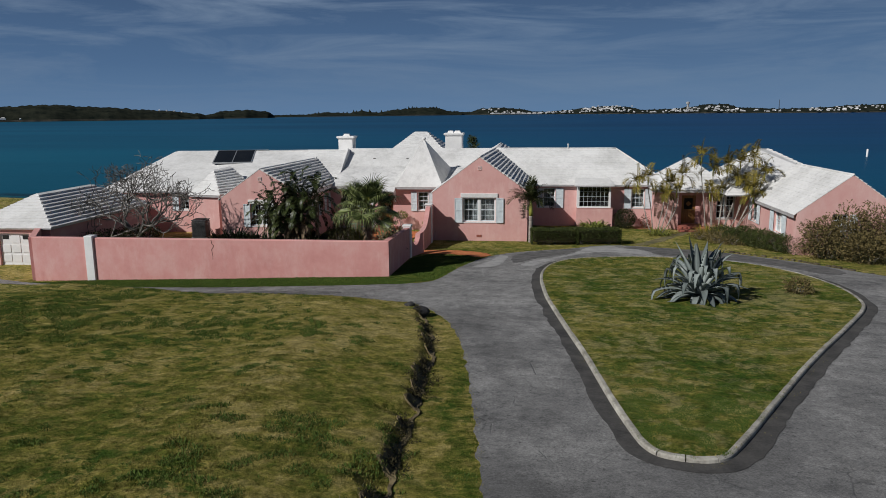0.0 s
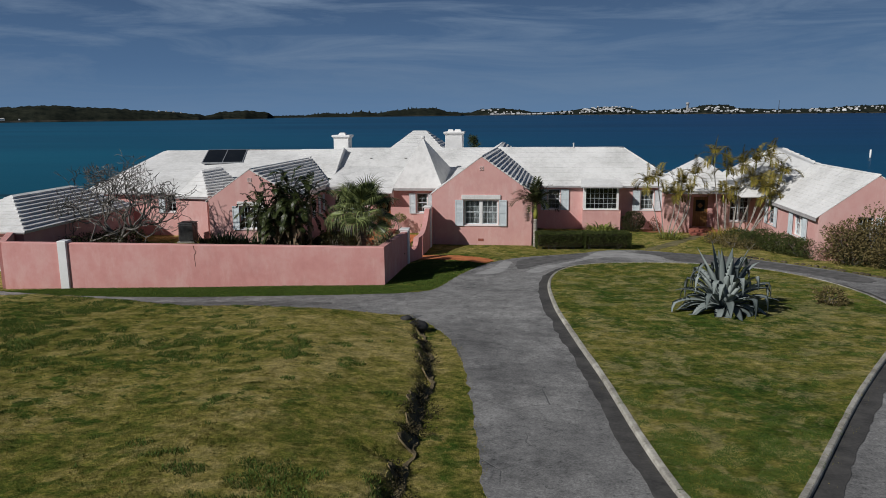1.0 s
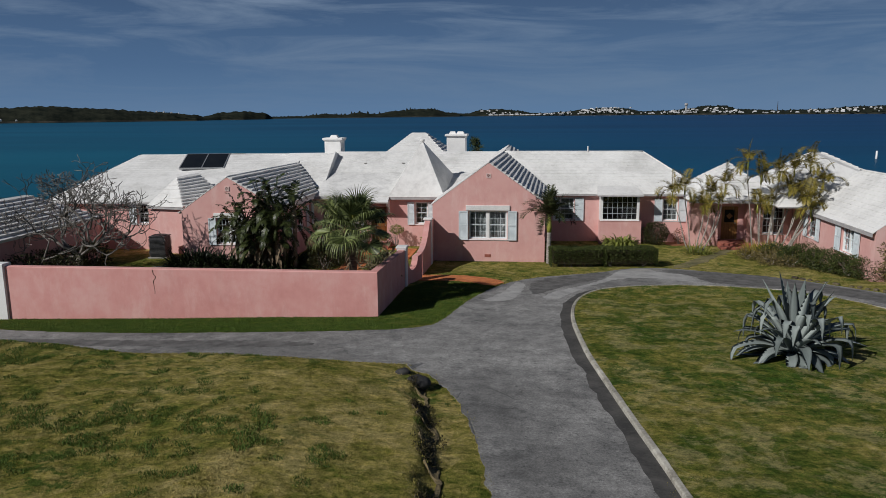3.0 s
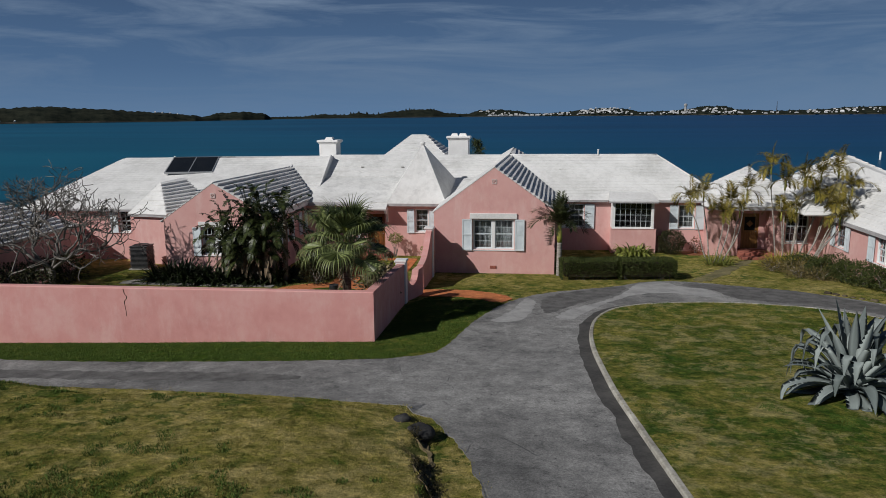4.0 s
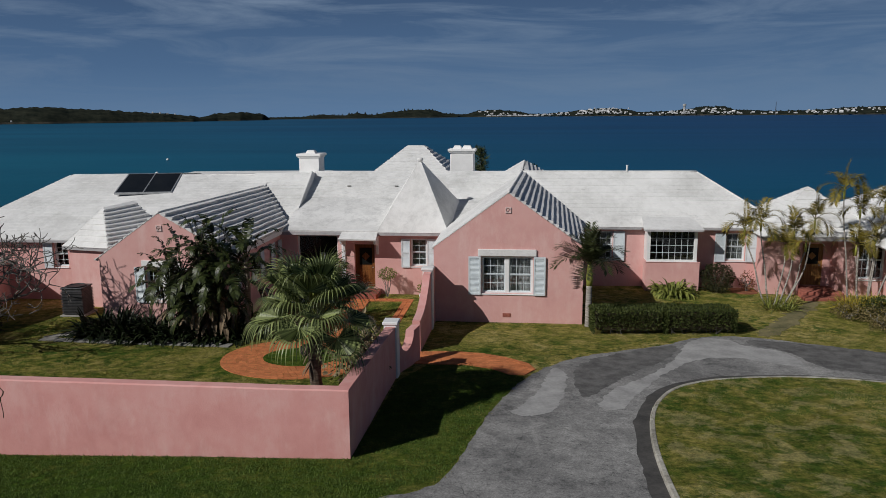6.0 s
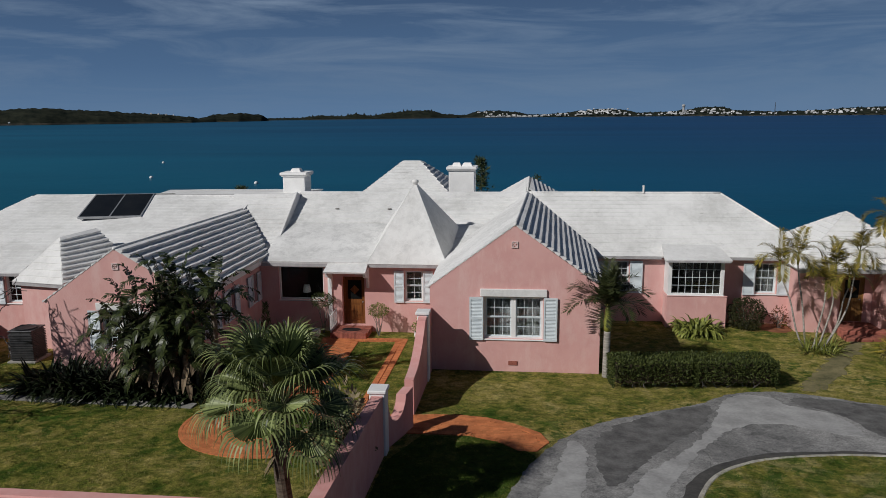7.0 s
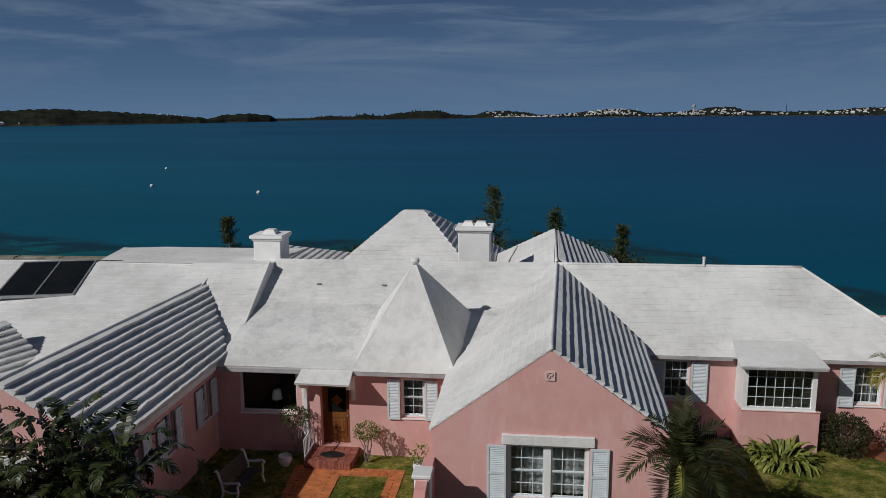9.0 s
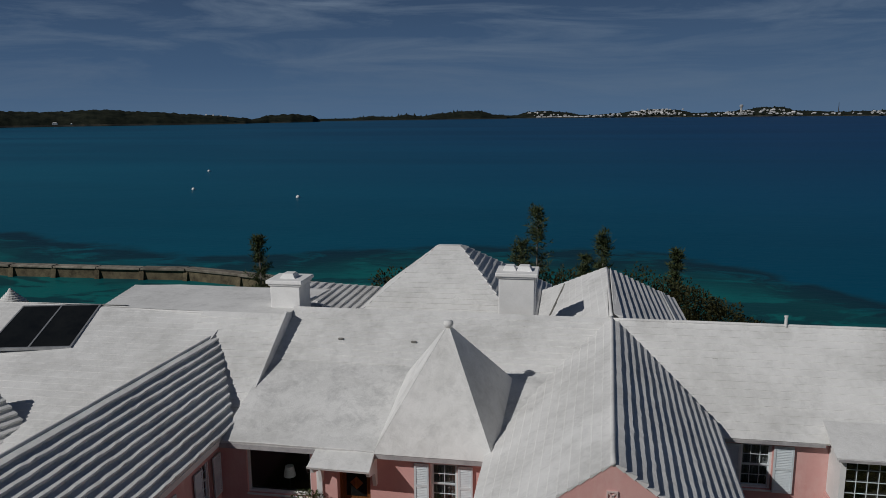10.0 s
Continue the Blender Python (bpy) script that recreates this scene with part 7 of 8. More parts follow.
def pot(x, y, r, h, label, plant=None, z=None, mat="paint"):
    t = thing("flower_pot", label, "pot", group="garden pots")
    z = ground_z(x, y) if z is None else z
    b = bmesh.new()
    lathe(b, [(r * 0.55, 0), (r * 0.62, 0.02), (r * 0.95, h * 0.45), (r, h * 0.7), (r * 0.88, h * 0.9), (r * 0.98, h), (r * 0.86, h), (r * 0.78, h * 0.8), (0.02, h * 0.8)], 20, (x, y, z))
    part("bowl", b, mat, t, smooth=True)
    if plant:
        b = bmesh.new()
        leaf_cloud(b, [(p, d) for p, d in blob_spots((x, y, z + h + 0.22), (r * 1.2, r * 1.2, 0.3), 170, 0.3, 0.6)], 0.10)
        part("plant", b, plant, t, kind="stuff")


pot(-11.2, 50.75, 0.22, 0.36, "white round garden pot beside the doorstep")
pot(-6.72, 50.72, 0.23, 0.36, "white garden pot with a small yellowing plant", "lily")
pot(-9.62, 41.35, 0.22, 0.34, "dark plastic pot standing on the round lawn", None, mat="black")
pot(-23.0, 40.6, 0.30, 0.42, "terracotta-pink pot under the bare tree", None, mat="stucco")


def topiary(x, y, h, r, label, mat):
    t = thing("clipped_shrub", label, "shrub", group="shrubs beside the front door")
    z = ground_z(x, y)
    b = bmesh.new()
    stems(b, (x, y, z - 0.05), [(x + r * 0.7 * math.cos(a), y + r * 0.5 * math.sin(a), z + h - r * 0.4) for a in (0, 0.9, 1.7, 2.6, 3.5, 4.4, 5.3)], 0.022, 0.06)
    part("stem", b, "pale_bark", t, kind="stuff")
    b = bmesh.new()
    leaf_cloud(b, blob_spots((x, y, z + h - r * 0.55), (r, r * 0.9, r * 0.65), 900, 0.2, 0.5, x), 0.07)
    part("foliage", b, mat, t, kind="stuff")


topiary(-11.0, 51.35, 1.75, 0.48, "small mop-headed shrub on bare stems against the pink wall", "hedge")
topiary(-8.55, 51.2, 1.35, 0.42, "thin yellow-green shrub beside the brick doorstep", "lily")


def conifer(spires, label):
    """A loose conifer of several pointed spires."""
    t = thing("conifer", label, "conifer")
    b, w = bmesh.new(), bmesh.new()
    for x, y, h, r in spires:
        z = ground_z(x, y)
        tube(w, [(x, y, z - 0.1), (x, y, z + h * 0.9)], [0.03, 0.006], 5)
        for _ in range(int(420 * h)):
            f = random.random() ** 1.35
            az = random.uniform(0, math.tau)
            out = r * (1 - f) ** 0.75 * random.random() ** 0.5 * (1 + 0.5 * N((x * 3 + f * 4, az, 1)))
            p = Vector((x + out * math.cos(az), y + out * math.sin(az), z + 0.05 + h * 0.93 * f))
            d = Vector((math.cos(az) * 0.6, math.sin(az) * 0.6, random.uniform(0.5, 1.4))).normalized()
            strip(b, p, p + d * random.uniform(0.08, 0.20), 0.032, Vector([random.uniform(-1, 1) for _ in range(3)]))
    part("trunk", w, "bark", t, kind="stuff")
    part("foliage", b, "cypress", t, kind="stuff")


conifer([(-11.25, 45.0, 3.0, 0.42), (-10.9, 45.0, 1.65, 0.34), (-10.2, 44.9, 1.2, 0.36), (-12.1, 44.7, 1.05, 0.40), (-11.65, 44.8, 1.75, 0.38), (-10.55, 44.7, 1.0, 0.35), (-11.2, 44.6, 1.1, 0.45)], "loose olive-green conifer with pointed spires beside the bench")
shrub("twiggy_shrub", "pale twiggy shrub leaning over the garden wall", -7.1, 39.5, 0.6, 1.5, "dry", 600, 0.18, lump=0.5, bark="pale_bark", shell=0.8)
shrub("twiggy_shrub", "pale twiggy shrub leaning over the garden wall", -7.05, 38.1, 0.7, 1.95, "dry", 700, 0.2, lump=0.5, bark="pale_bark", shell=0.8)
shrub("dark_shrub", "dark shrub under the fan palm", -10.9, 43.2, 0.7, 1.1, "bush", 900, 0.10, lump=0.4)

lamp = thing("floor_lamp", "lamp with a white shade inside the dark window", "lamp")
b = bmesh.new()
lathe(b, [(0.14, 0.28), (0.15, 0.30), (0.02, 0.33), (0.018, 1.62)], 12, (-12.1, 52.75, 0))
part("stand", b, "steel", lamp)
b = bmesh.new()
lathe(b, [(0.19, 1.52), (0.13, 1.84)], 18, (-12.1, 52.75, 0))
part("shade", b, "paint", lamp)


def air_unit(x, y):
    z = ground_z(x, y)
    t = thing("air_conditioner", "dark grey outdoor air-conditioning unit with louvred sides", "air conditioner", pose(x, y, z, 0, 0, 4))
    b = bmesh.new()
    box(b, -0.55, 0.55, -0.55, 0.55, -0.1, 0.08, bevel=0.01)
    part("base_slab", b, "slab", t)
    b = bmesh.new()
    box(b, -0.44, 0.44, -0.44, 0.44, 0.082, 1.22, bevel=0.03)
    part("body", b, "steel", t)
    for k in range(15):
        b = bmesh.new()
        z0 = 0.14 + k * 0.068
        for p in ((-0.47, 0.47, -0.475, -0.445), (-0.47, 0.47, 0.445, 0.475), (0.445, 0.475, -0.445, 0.445), (-0.475, -0.445, -0.445, 0.445)):
            box(b, p[0], p[1], p[2], p[3], z0, z0 + 0.03)
        part("louvre", b, "steel", t)
    b = bmesh.new()
    box(b, -0.48, 0.48, -0.48, 0.48, 1.22, 1.27, bevel=0.015)
    part("lid", b, "steel", t)
    b = bmesh.new()
    lathe(b, [(0.40, 0), (0.42, 0.03), (0.38, 0.045), (0.36, 0.02), (0.05, 0.01)], 24, (0, 0, 1.27))
    part("fan_guard", b, "black", t)


air_unit(-21.5, 46.85)
bare_tree(-22.7, 40.9, 6.9, 1.35, "leafless pale-barked frangipani tree beside the garage")
for x, y in ((-24.0, 38.6), (-24.1, 40.2), (-23.9, 42.0), (-23.0, 42.6), (-22.3, 39.2), (-24.0, 44.0)):
    shrub("low_shrub", "low dark shrub behind the garden wall", x, y, 0.85, 1.25, "bush", 1200, 0.11, group="shrubs behind the garden wall")

# ---- in front of the right-hand range ----
feather_palm(0.52, 46.72, 1.72, "small palm with a green crownshaft beside the gable", r=0.13, shaft=0.95, fronds=22, length=1.7, leaflet=0.50, mat="palm", width=0.048, top_rise=84, low_rise=26, droop=1.5)
hedge("clipped_hedge", "low clipped green hedge on pale twiggy stems beside the lawn", [(0.66, 45.35), (3.4, 45.6), (6.05, 45.78)], 1.15, 0.90, 15000)
shrub("round_bush", "rounded dark bush beside the bay window", 7.3, 53.45, 0.74, 1.35, "bush", 4600, 0.08, lump=0.15)
shrub("red_leaved_shrub", "thin red-leaved shrub against the pink wall", 8.75, 53.7, 0.36, 0.95, "red_leaf", 300, 0.10, lump=0.4)
strap_clump("lily_clump", "yellow-green strap-leaved lilies under the bay window", 5.05, 52.75, 190, 0.80, 0.14, "lily", 3.8, 0.75, lo=30)
tagged(part("red_earth", sheet(smooth_loop([(7.9, 53.0), (9.2, 53.0), (9.25, 54.3), (7.9, 54.3)], 1), 0.02, 0.4, 0.1), "red_soil"), "bare red earth at the foot of the wall", "soil", kind="structure")


def areca_clump(specs, label, z=None):
    t = thing("cane_palm_clump", label, "palm tree", group="cane palms before the entrance")
    for x, y, h, lx, ly in specs:
        z0 = ground_z(x, y)
        b = bmesh.new()
        n = 8
        pts = [(x + lx * (k / n) ** 0.75 * (1 - 0.1 * math.sin(k * 0.8 + x * 9)), y + ly * (k / n) ** 1.3, z0 - 0.05 + (h + 0.05) * k / n) for k in range(n + 1)]
        tube(b, pts, [0.040 - 0.012 * k / n for k in range(n + 1)], 7)
        part("cane", b, "ring_bark", t, smooth=True)
        tx, ty, tz = pts[-1]
        b = bmesh.new()
        tube(b, [(tx, ty, tz - 0.02), (tx, ty, tz + 0.25), (tx, ty, tz + 0.5)], [0.045, 0.05, 0.015], 7)
        part("crownshaft", b, "shaft", t, smooth=True)
        m = 8 if h > 3 else 6
        for k in range(m):
            f = k / (m - 1)
            b = bmesh.new()
            frond(b, (tx, ty, tz + 0.4), k * 2.39996 + x * 5, radians(84 - 58 * f + random.uniform(-8, 8)), random.uniform(0.95, 1.25) * (1.2 if h > 3 else 1.0), random.uniform(1.9, 2.9), 0.40, 46, 0.029, 0.3, 0.014)
            part("frond", b, "areca", t)


areca_clump([(8.85, 50.95, 3.05, -1.0, 0.3), (8.95, 51.0, 3.35, -0.45, 0.3), (9.05, 50.75, 2.3, 0.45, 0.3), (9.2, 50.7, 2.9, 0.75, 0.5), (9.3, 50.6, 3.5, 1.5, 0.5), (9.35, 50.7, 2.5, 1.0, 0.2)], "yellowing cane palms leaning from one clump beside the entrance")
areca_clump([(12.5, 51.3, 4.8, -0.55, 0.1), (12.9, 51.5, 3.9, -0.1, 0.2), (13.1, 51.1, 4.2, 0.5, 0.2), (13.3, 50.9, 3.3, 0.9, 0.1), (13.4, 51.1, 4.4, 1.1, 0.0), (13.6, 50.9, 4.6, 1.7, 0.3), (12.9, 51.2, 2.3, -0.35, 0), (13.2, 51.3, 2.5, 0.2, 0.1), (13.6, 51.0, 3.0, 1.3, 0.1), (13.7, 50.7, 1.9, 1.5, -0.2), (13.8, 50.8, 3.7, 1.9, 0.0), (13.9, 50.4, 2.3, 1.0, -0.7), (14.0, 50.6, 2.9, 0.8, -1.0)], "tall yellowing cane palms before the shaded window")
M["yellow_leaf"] = leafy("yellow_shrub_leaf", (0.10, 0.095, 0.015), (0.42, 0.33, 0.05), rough=0.55)
for x, y, n in ((8.9, 50.3, 60), (12.2, 50.3, 190), (12.9, 50.0, 220), (12.5, 49.7, 160), (9.4, 50.2, 40)):
    strap_clump("yellow_shrub", "yellow-green clump at the foot of the palms", x, y, n, 0.85, 0.045, "yellow_leaf" if x > 10 else "lily", 1.6, 0.4, group="clumps under the palms")
for x, y, r, h in ((11.5, 48.9, 0.7, 0.5), (12.4, 48.2, 0.85, 0.6), (12.2, 47.2, 0.6, 0.4), (13.0, 46.6, 0.7, 0.45)):
    shrub("straggly_bush", "low straggly olive bush with bare pale twigs beside the path", x, y, r, h * 1.2, "scrub", 900, 0.085, group="straggly bushes by the path", lump=0.4, bark="ring_bark", shell=0.7)
for x, y, r, h in ((13.4, 47.2, 0.9, 0.85), (14.1, 46.2, 0.9, 0.9), (14.4, 45.2, 0.9, 0.95), (14.8, 44.2, 0.9, 0.95), (15.3, 43.2, 0.9, 0.95), (13.0, 49.0, 0.9, 0.8), (14.2, 48.3, 0.9, 0.9)):
    shrub("low_hedge_bush", "low dark bush in the row edging the lawn", x, y, r, h * 1.08, "hedge", 2600, 0.085, group="row of low bushes", lump=0.2)
for x, y, r, h in ((16.2, 41.6, 1.0, 2.1), (17.4, 41.3, 1.25, 2.7), (18.8, 41.4, 1.3, 2.8), (20.3, 41.0, 1.3, 2.6), (17.6, 40.0, 1.0, 1.4), (19.4, 39.6, 1.1, 1.7)):
    shrub("tall_dry_shrub", "tall half-dry shrub before the pink end wall", x, y, r, h, "scrub", 3000, 0.13, group="dry shrubs at the end wall", lump=0.35, bark="bark", shell=0.7)
    shrub("leafy_underbrush", "dull green underbrush among the dry shrubs", x + 0.3, y - 0.5, r * 0.8, h * 0.5, "bush", 800, 0.10, group="underbrush at the end wall")
entry = thing("entrance_steps", "rough red stone steps before the recessed entrance", "steps")
for x0, x1, y0, y1, z1 in ((10.85, 11.9, 51.9, 52.5, 0.15), (11.92, 12.9, 51.95, 52.5, 0.16), (10.9, 12.8, 52.5, 53.0, 0.28), (10.96, 12.61, 53.0, 53.89, 0.30)):
    b = bmesh.new()
    box(b, x0, x1, y0 + 0.004, y1, -0.1, z1, bevel=0.04)
    part("step", b, "red_brick", entry)
walk_strip = [(6.6, 45.7), (7.5, 45.7), (8.8, 47.6), (10.4, 50.0), (11.6, 51.9), (10.9, 51.9), (9.8, 50.4), (8.1, 47.9)]
tagged(part("garden_path", sheet(smooth_loop(walk_strip, 1), 0.012, 0.5, 0.30, 0.15), "path_dirt"), "worn dirt path from the driveway to the entrance", "path", kind="structure")
border = tagged(new("stone_border"), "rough low stone border along the driveway", "border", kind="structure")
bp = [(11.9, 43.35), (13.2, 41.9), (14.5, 40.1), (15.6, 37.9), (16.6, 36.0)]
for (xa, ya), (xb, yb) in zip(bp, bp[1:]):
    l = math.hypot(xb - xa, yb - ya)
    for k in range(round(l / 0.36)):
        u = (k + 0.5) * 0.36 / l
        x, y = xa + (xb - xa) * u, ya + (yb - ya) * u
        if random.random() < 0.25:
            continue
        b = bmesh.new()
        w, h = random.uniform(0.07, 0.15), random.uniform(0.03, 0.10)
        box(b, -w, w, -0.10, 0.10, -0.08, h, pose(x, y, ground_z(x, y), 0, 0, math.degrees(math.atan2(yb - ya, xb - xa)) + random.uniform(-14, 14)), bevel=0.03)
        part("stone", b, "dock", border)

# ---- island and bank ----
agave(6.85, 28.75)
shrub("dry_bush", "small dry brown bush on the grass island", 11.05, 30.2, 0.50, 0.66, "scrub", 1300, 0.09, lump=0.4)
M["bank_soil"] = simple("dark_rooty_soil", (0.042, 0.034, 0.019), (0.25, 0.195, 0.10), 2.6, 1.0, bumpy=0.9)


def bare_bank():
    """The broken face of the bank: dark rooty soil, uneven, with ragged edges."""
    vs, fs, k = [], [], 9
    rows = [8.5 + 0.11 * i for i in range(158)]
    for y in rows:
        wide = 0.20 + 0.26 * (0.5 + N((4, y * 0.7, 2))) + 0.24 * N((4, y * 2.9, 2))
        wide = max(0.05, wide * min(1.0, (26.2 - y) / 1.5) * max(0.25, 1 - 4 * max(0, N((3, y * 0.9, 4)))))
        for j in range(k):
            u = j / (k - 1)
            x = bank_toe(y) + 0.10 - u * wide + 0.06 * N((y * 4, j * 2.0, 5))
            rim = 0 if j in (0, k - 1) else 1
            vs.append((x, y, ground_z(x, y) + (0.02 + 0.06 * abs(N((x * 5, y * 5, 1))) if rim else -0.03)))
    for i in range(len(rows) - 1):
        fs += [(i * k + j, i * k + j + 1, (i + 1) * k + j + 1, (i + 1) * k + j) for j in range(k - 1)]
    bm = raw(vs, fs)
    bmesh.ops.recalc_face_normals(bm, faces=bm.faces)
    return bm


tagged(part("bare_bank", bare_bank(), "bank_soil"), "broken bank of bare dark rooty soil beside the lawn", "soil", kind="structure")
for y, u, r, h in ((25.2, 0.2, 0.22, 0.22), (24.6, 0.3, 0.26, 0.20), (23.9, 0.25, 0.30, 0.22), (23.2, 0.4, 0.22, 0.16), (22.5, 0.2, 0.30, 0.24), (21.9, 0.35, 0.24, 0.2), (21.2, 0.15, 0.32, 0.26), (20.5, 0.3, 0.24, 0.2), (19.8, 0.1, 0.34, 0.32), (19.2, 0.2, 0.34, 0.34), (18.7, 0.35, 0.22, 0.2), (18.0, 0.3, 0.26, 0.2), (17.3, 0.15, 0.32, 0.26),
                  (16.7, 0.4, 0.26, 0.2), (16.1, 0.2, 0.34, 0.26), (15.4, 0.35, 0.28, 0.2), (14.7, 0.15, 0.32, 0.24), (14.0, 0.3, 0.28, 0.2), (13.3, 0.15, 0.32, 0.22), (12.5, 0.3, 0.3, 0.2), (11.6, 0.15, 0.34, 0.24), (10.7, 0.3, 0.34, 0.22), (9.8, 0.2, 0.36, 0.24)):
    if N((3, y * 0.9, 4)) > 0.12:
        continue
    x = bank_toe(y) - 0.5 * u + 0.06
    t = thing("ground_cover", "dark low ground cover on the broken edge of the bank", "plant", group="clumps on the bank")
    b = bmesh.new()
    for cx, cy in [(x + random.gauss(0, r * 0.36), y + random.gauss(0, r * 0.8)) for _ in range(4)]:
        leaf_cloud(b, blob_spots((cx, cy, ground_z(cx, cy) + h * 0.25), (r * 0.5, r * 0.6, h * 0.6), 80, 0.6, 0.8, cx * 5), 0.05)
    part("foliage", b, "bank_leaf", t, kind="stuff")
    b = bmesh.new()
    for _ in range(26):
        cx, cy, a = x + random.gauss(-0.1, r * 0.6), y + random.gauss(0, r), random.uniform(0, math.tau)
        blade(b, (cx, cy, ground_z(cx, cy)), (math.cos(a) * 0.8, math.sin(a) * 0.8, 0.7), random.uniform(0.06, 0.13), 0.007, 1.4, 3)
    part("dry_blade", b, "dry", t, kind="stuff")


def boulder(x, y, r, h, label, mat):
    t = thing("boulder", label, "rock", group="rocks at the bank")
    b = bmesh.new()
    bmesh.ops.create_icosphere(b, subdivisions=3, radius=1.0)
    for v in b.verts:
        k = 1 + 0.22 * N(v.co * 1.3 + Vector((x, y, 0))) + 0.10 * N(v.co * 3.5)
        v.co = Vector((x + v.co.x * r * k * 1.25, y + v.co.y * r * k, ground_z(x, y) + h * 0.25 + v.co.z * h * 0.75 * k))
    part("rock", b, mat, t, smooth=True)


# dark rock, its colour deepened further for the shadow it lies in
M["rock"] = simple("dark_shadowed_rock", (0.008, 0.008, 0.009), (0.060, 0.058, 0.056), 3.0, 0.8, bumpy=0.8)
boulder(-3.50, 24.92, 0.26, 0.30, "dark boulder half buried at the end of the bank", "rock")
boulder(-3.92, 25.28, 0.15, 0.14, "low grey rock beside the dark boulder", "rock")


def scatter_grass(name, label, spots, hmin, hmax, w, mat="lawn"):
    """Short grass tufts, three blades each."""
    vs, fs = [], []
    for x, y in spots:
        z = ground_z(x, y) + (0.11 if inside((x, y), ISLAND) else 0.0)
        for _ in range(3):
            a, h = random.uniform(0, math.tau), random.uniform(hmin, hmax)
            dx, dy = math.cos(a), math.sin(a)
            px, py = x + random.uniform(-0.06, 0.06), y + random.uniform(-0.06, 0.06)
            i = len(vs)
            vs += [(px - dy * w, py + dx * w, z - 0.01), (px + dy * w, py - dx * w, z - 0.01), (px + dx * h * 0.8, py + dy * h * 0.8, z + h)]
            fs.append((i, i + 1, i + 2))
    me = bpy.data.meshes.new(name)
    me.from_pydata(vs, [], fs)
    me.materials.append(M[mat])
    return tagged(new(name, me), label, "grass", kind="stuff")


def lush(x, y):
    """How strongly green clumps gather at a place."""
    return 0.35 * N((x * 0.8, y * 0.8, 11)) + 0.62 * N((x * 2.1, y * 2.1, 12)) + 0.7 * N((x * 0.17, y * 0.17, 13)) + 0.26 * min(max((12 - x - y if x < 0 else 19 - y) / 8, -1), 0.6)


def tufts(n, x0, x1, y0, y1, keep, green=None, thin=0.0):
    """Places for tufts; thin: how far in from the west and south rims they thin out."""
    out = []
    while len(out) < n:
        x, y = random.uniform(x0, x1), y0 + (y1 - y0) * random.random() ** 1.25
        g = lush(x, y)
        if thin and random.random() > min((x - x0) / thin, (y - y0) / thin, 1):
            continue
        if (g > green if green is not None else random.random() < 0.45 + 0.9 * max(0, 0.3 + N((x * 1.3, y * 1.3, 2)))) and keep(x, y):
            out.append((x, y))
    return out


PAVED = [DRIVE, smooth_loop(gate_path, 1), door_path]
free = lambda x, y: inside((x, y), ISLAND) or not any(inside((x, y), p) for p in PAVED)  # noqa: E731
on_isle = lambda x, y: inside((x, y), ISLAND)  # noqa: E731
M["straw_blade"] = leafy("straw_grass_blade", (0.130, 0.128, 0.028), (0.30, 0.255, 0.078), rough=0.95)
M["green_blade"] = leafy("green_grass_blade", (0.030, 0.062, 0.008), (0.110, 0.165, 0.028), rough=0.8)
scatter_grass("grass_tufts", "short straw and green grass tufts over the bank", tufts(64000, -20, -0.6, 3, 28.5, free, thin=5), 0.012, 0.036, 0.012, "bank")
scatter_grass("grass_tufts", "clumps of darker green grass on the bank", tufts(38000, -20, -0.6, 3, 28.5, free, 0.31, 6), 0.018, 0.055, 0.012, "green_blade")
scatter_grass("grass_tufts", "short straw grass tufts over the island", tufts(16000, 0.9, 13.5, 13, 40.5, on_isle), 0.010, 0.028, 0.012, "lawn")
scatter_grass("grass_tufts", "clumps of green grass on the island", tufts(20000, 0.9, 13.5, 13, 40.5, on_isle, 0.14), 0.010, 0.026, 0.013, "green_blade")
scatter_grass("grass_tufts", "short grass tufts over the verges", tufts(14000, -7, 15, 36, 47, free), 0.02, 0.05, 0.010)
scatter_grass("grass_tufts", "grass tufts of the garden court", tufts(16000, -22, -6.5, 34, 50.5, free), 0.03, 0.07, 0.012)
on_verge = lambda x, y: inside((x, y), VERGE) and not inside((x, y), DRIVE)  # noqa: E731
scatter_grass("grass_tufts", "lush grass tufts along the garden wall", [q for q in tufts(26000, -24, -1.8, 30, 41, on_verge, -0.6)], 0.02, 0.06, 0.014, "green_blade")
# ragged grass that hangs over the edges of the asphalt
rim = [(random.uniform(-23.5, -6.1), 32.95 - abs(random.gauss(0, 0.05))) for _ in range(700)]
for (xa, ya), (xb, yb) in zip(DRIVE, DRIVE[1:] + DRIVE[:1]):
    l = math.hypot(xb - xa, yb - ya)
    if max(abs(xa), abs(xb)) < 22 and 8 < min(ya, yb):
        for k in range(int(l * 16)):
            u = random.random()
            rim.append((xa + (xb - xa) * u + random.gauss(0, 0.05), ya + (yb - ya) * u + random.gauss(0, 0.05)))
scatter_grass("grass_tufts", "uneven grass fringe along the asphalt", rim, 0.015, 0.05, 0.016, "straw_blade")
weeds = []
for x, y in ring:
    if 12.5 < y < 21 and N((x * 1.4, y * 1.4, 6)) > 0.05:
        weeds += [(x + random.gauss(0, 0.10) + (0.12 if x > 3.4 else -0.12), y + random.gauss(0, 0.10) - (0.1 if y < 14 else 0)) for _ in range(7)]
scatter_grass("grass_tufts", "weeds growing in the gutter against the kerb", weeds, 0.015, 0.05, 0.018, "straw_blade")

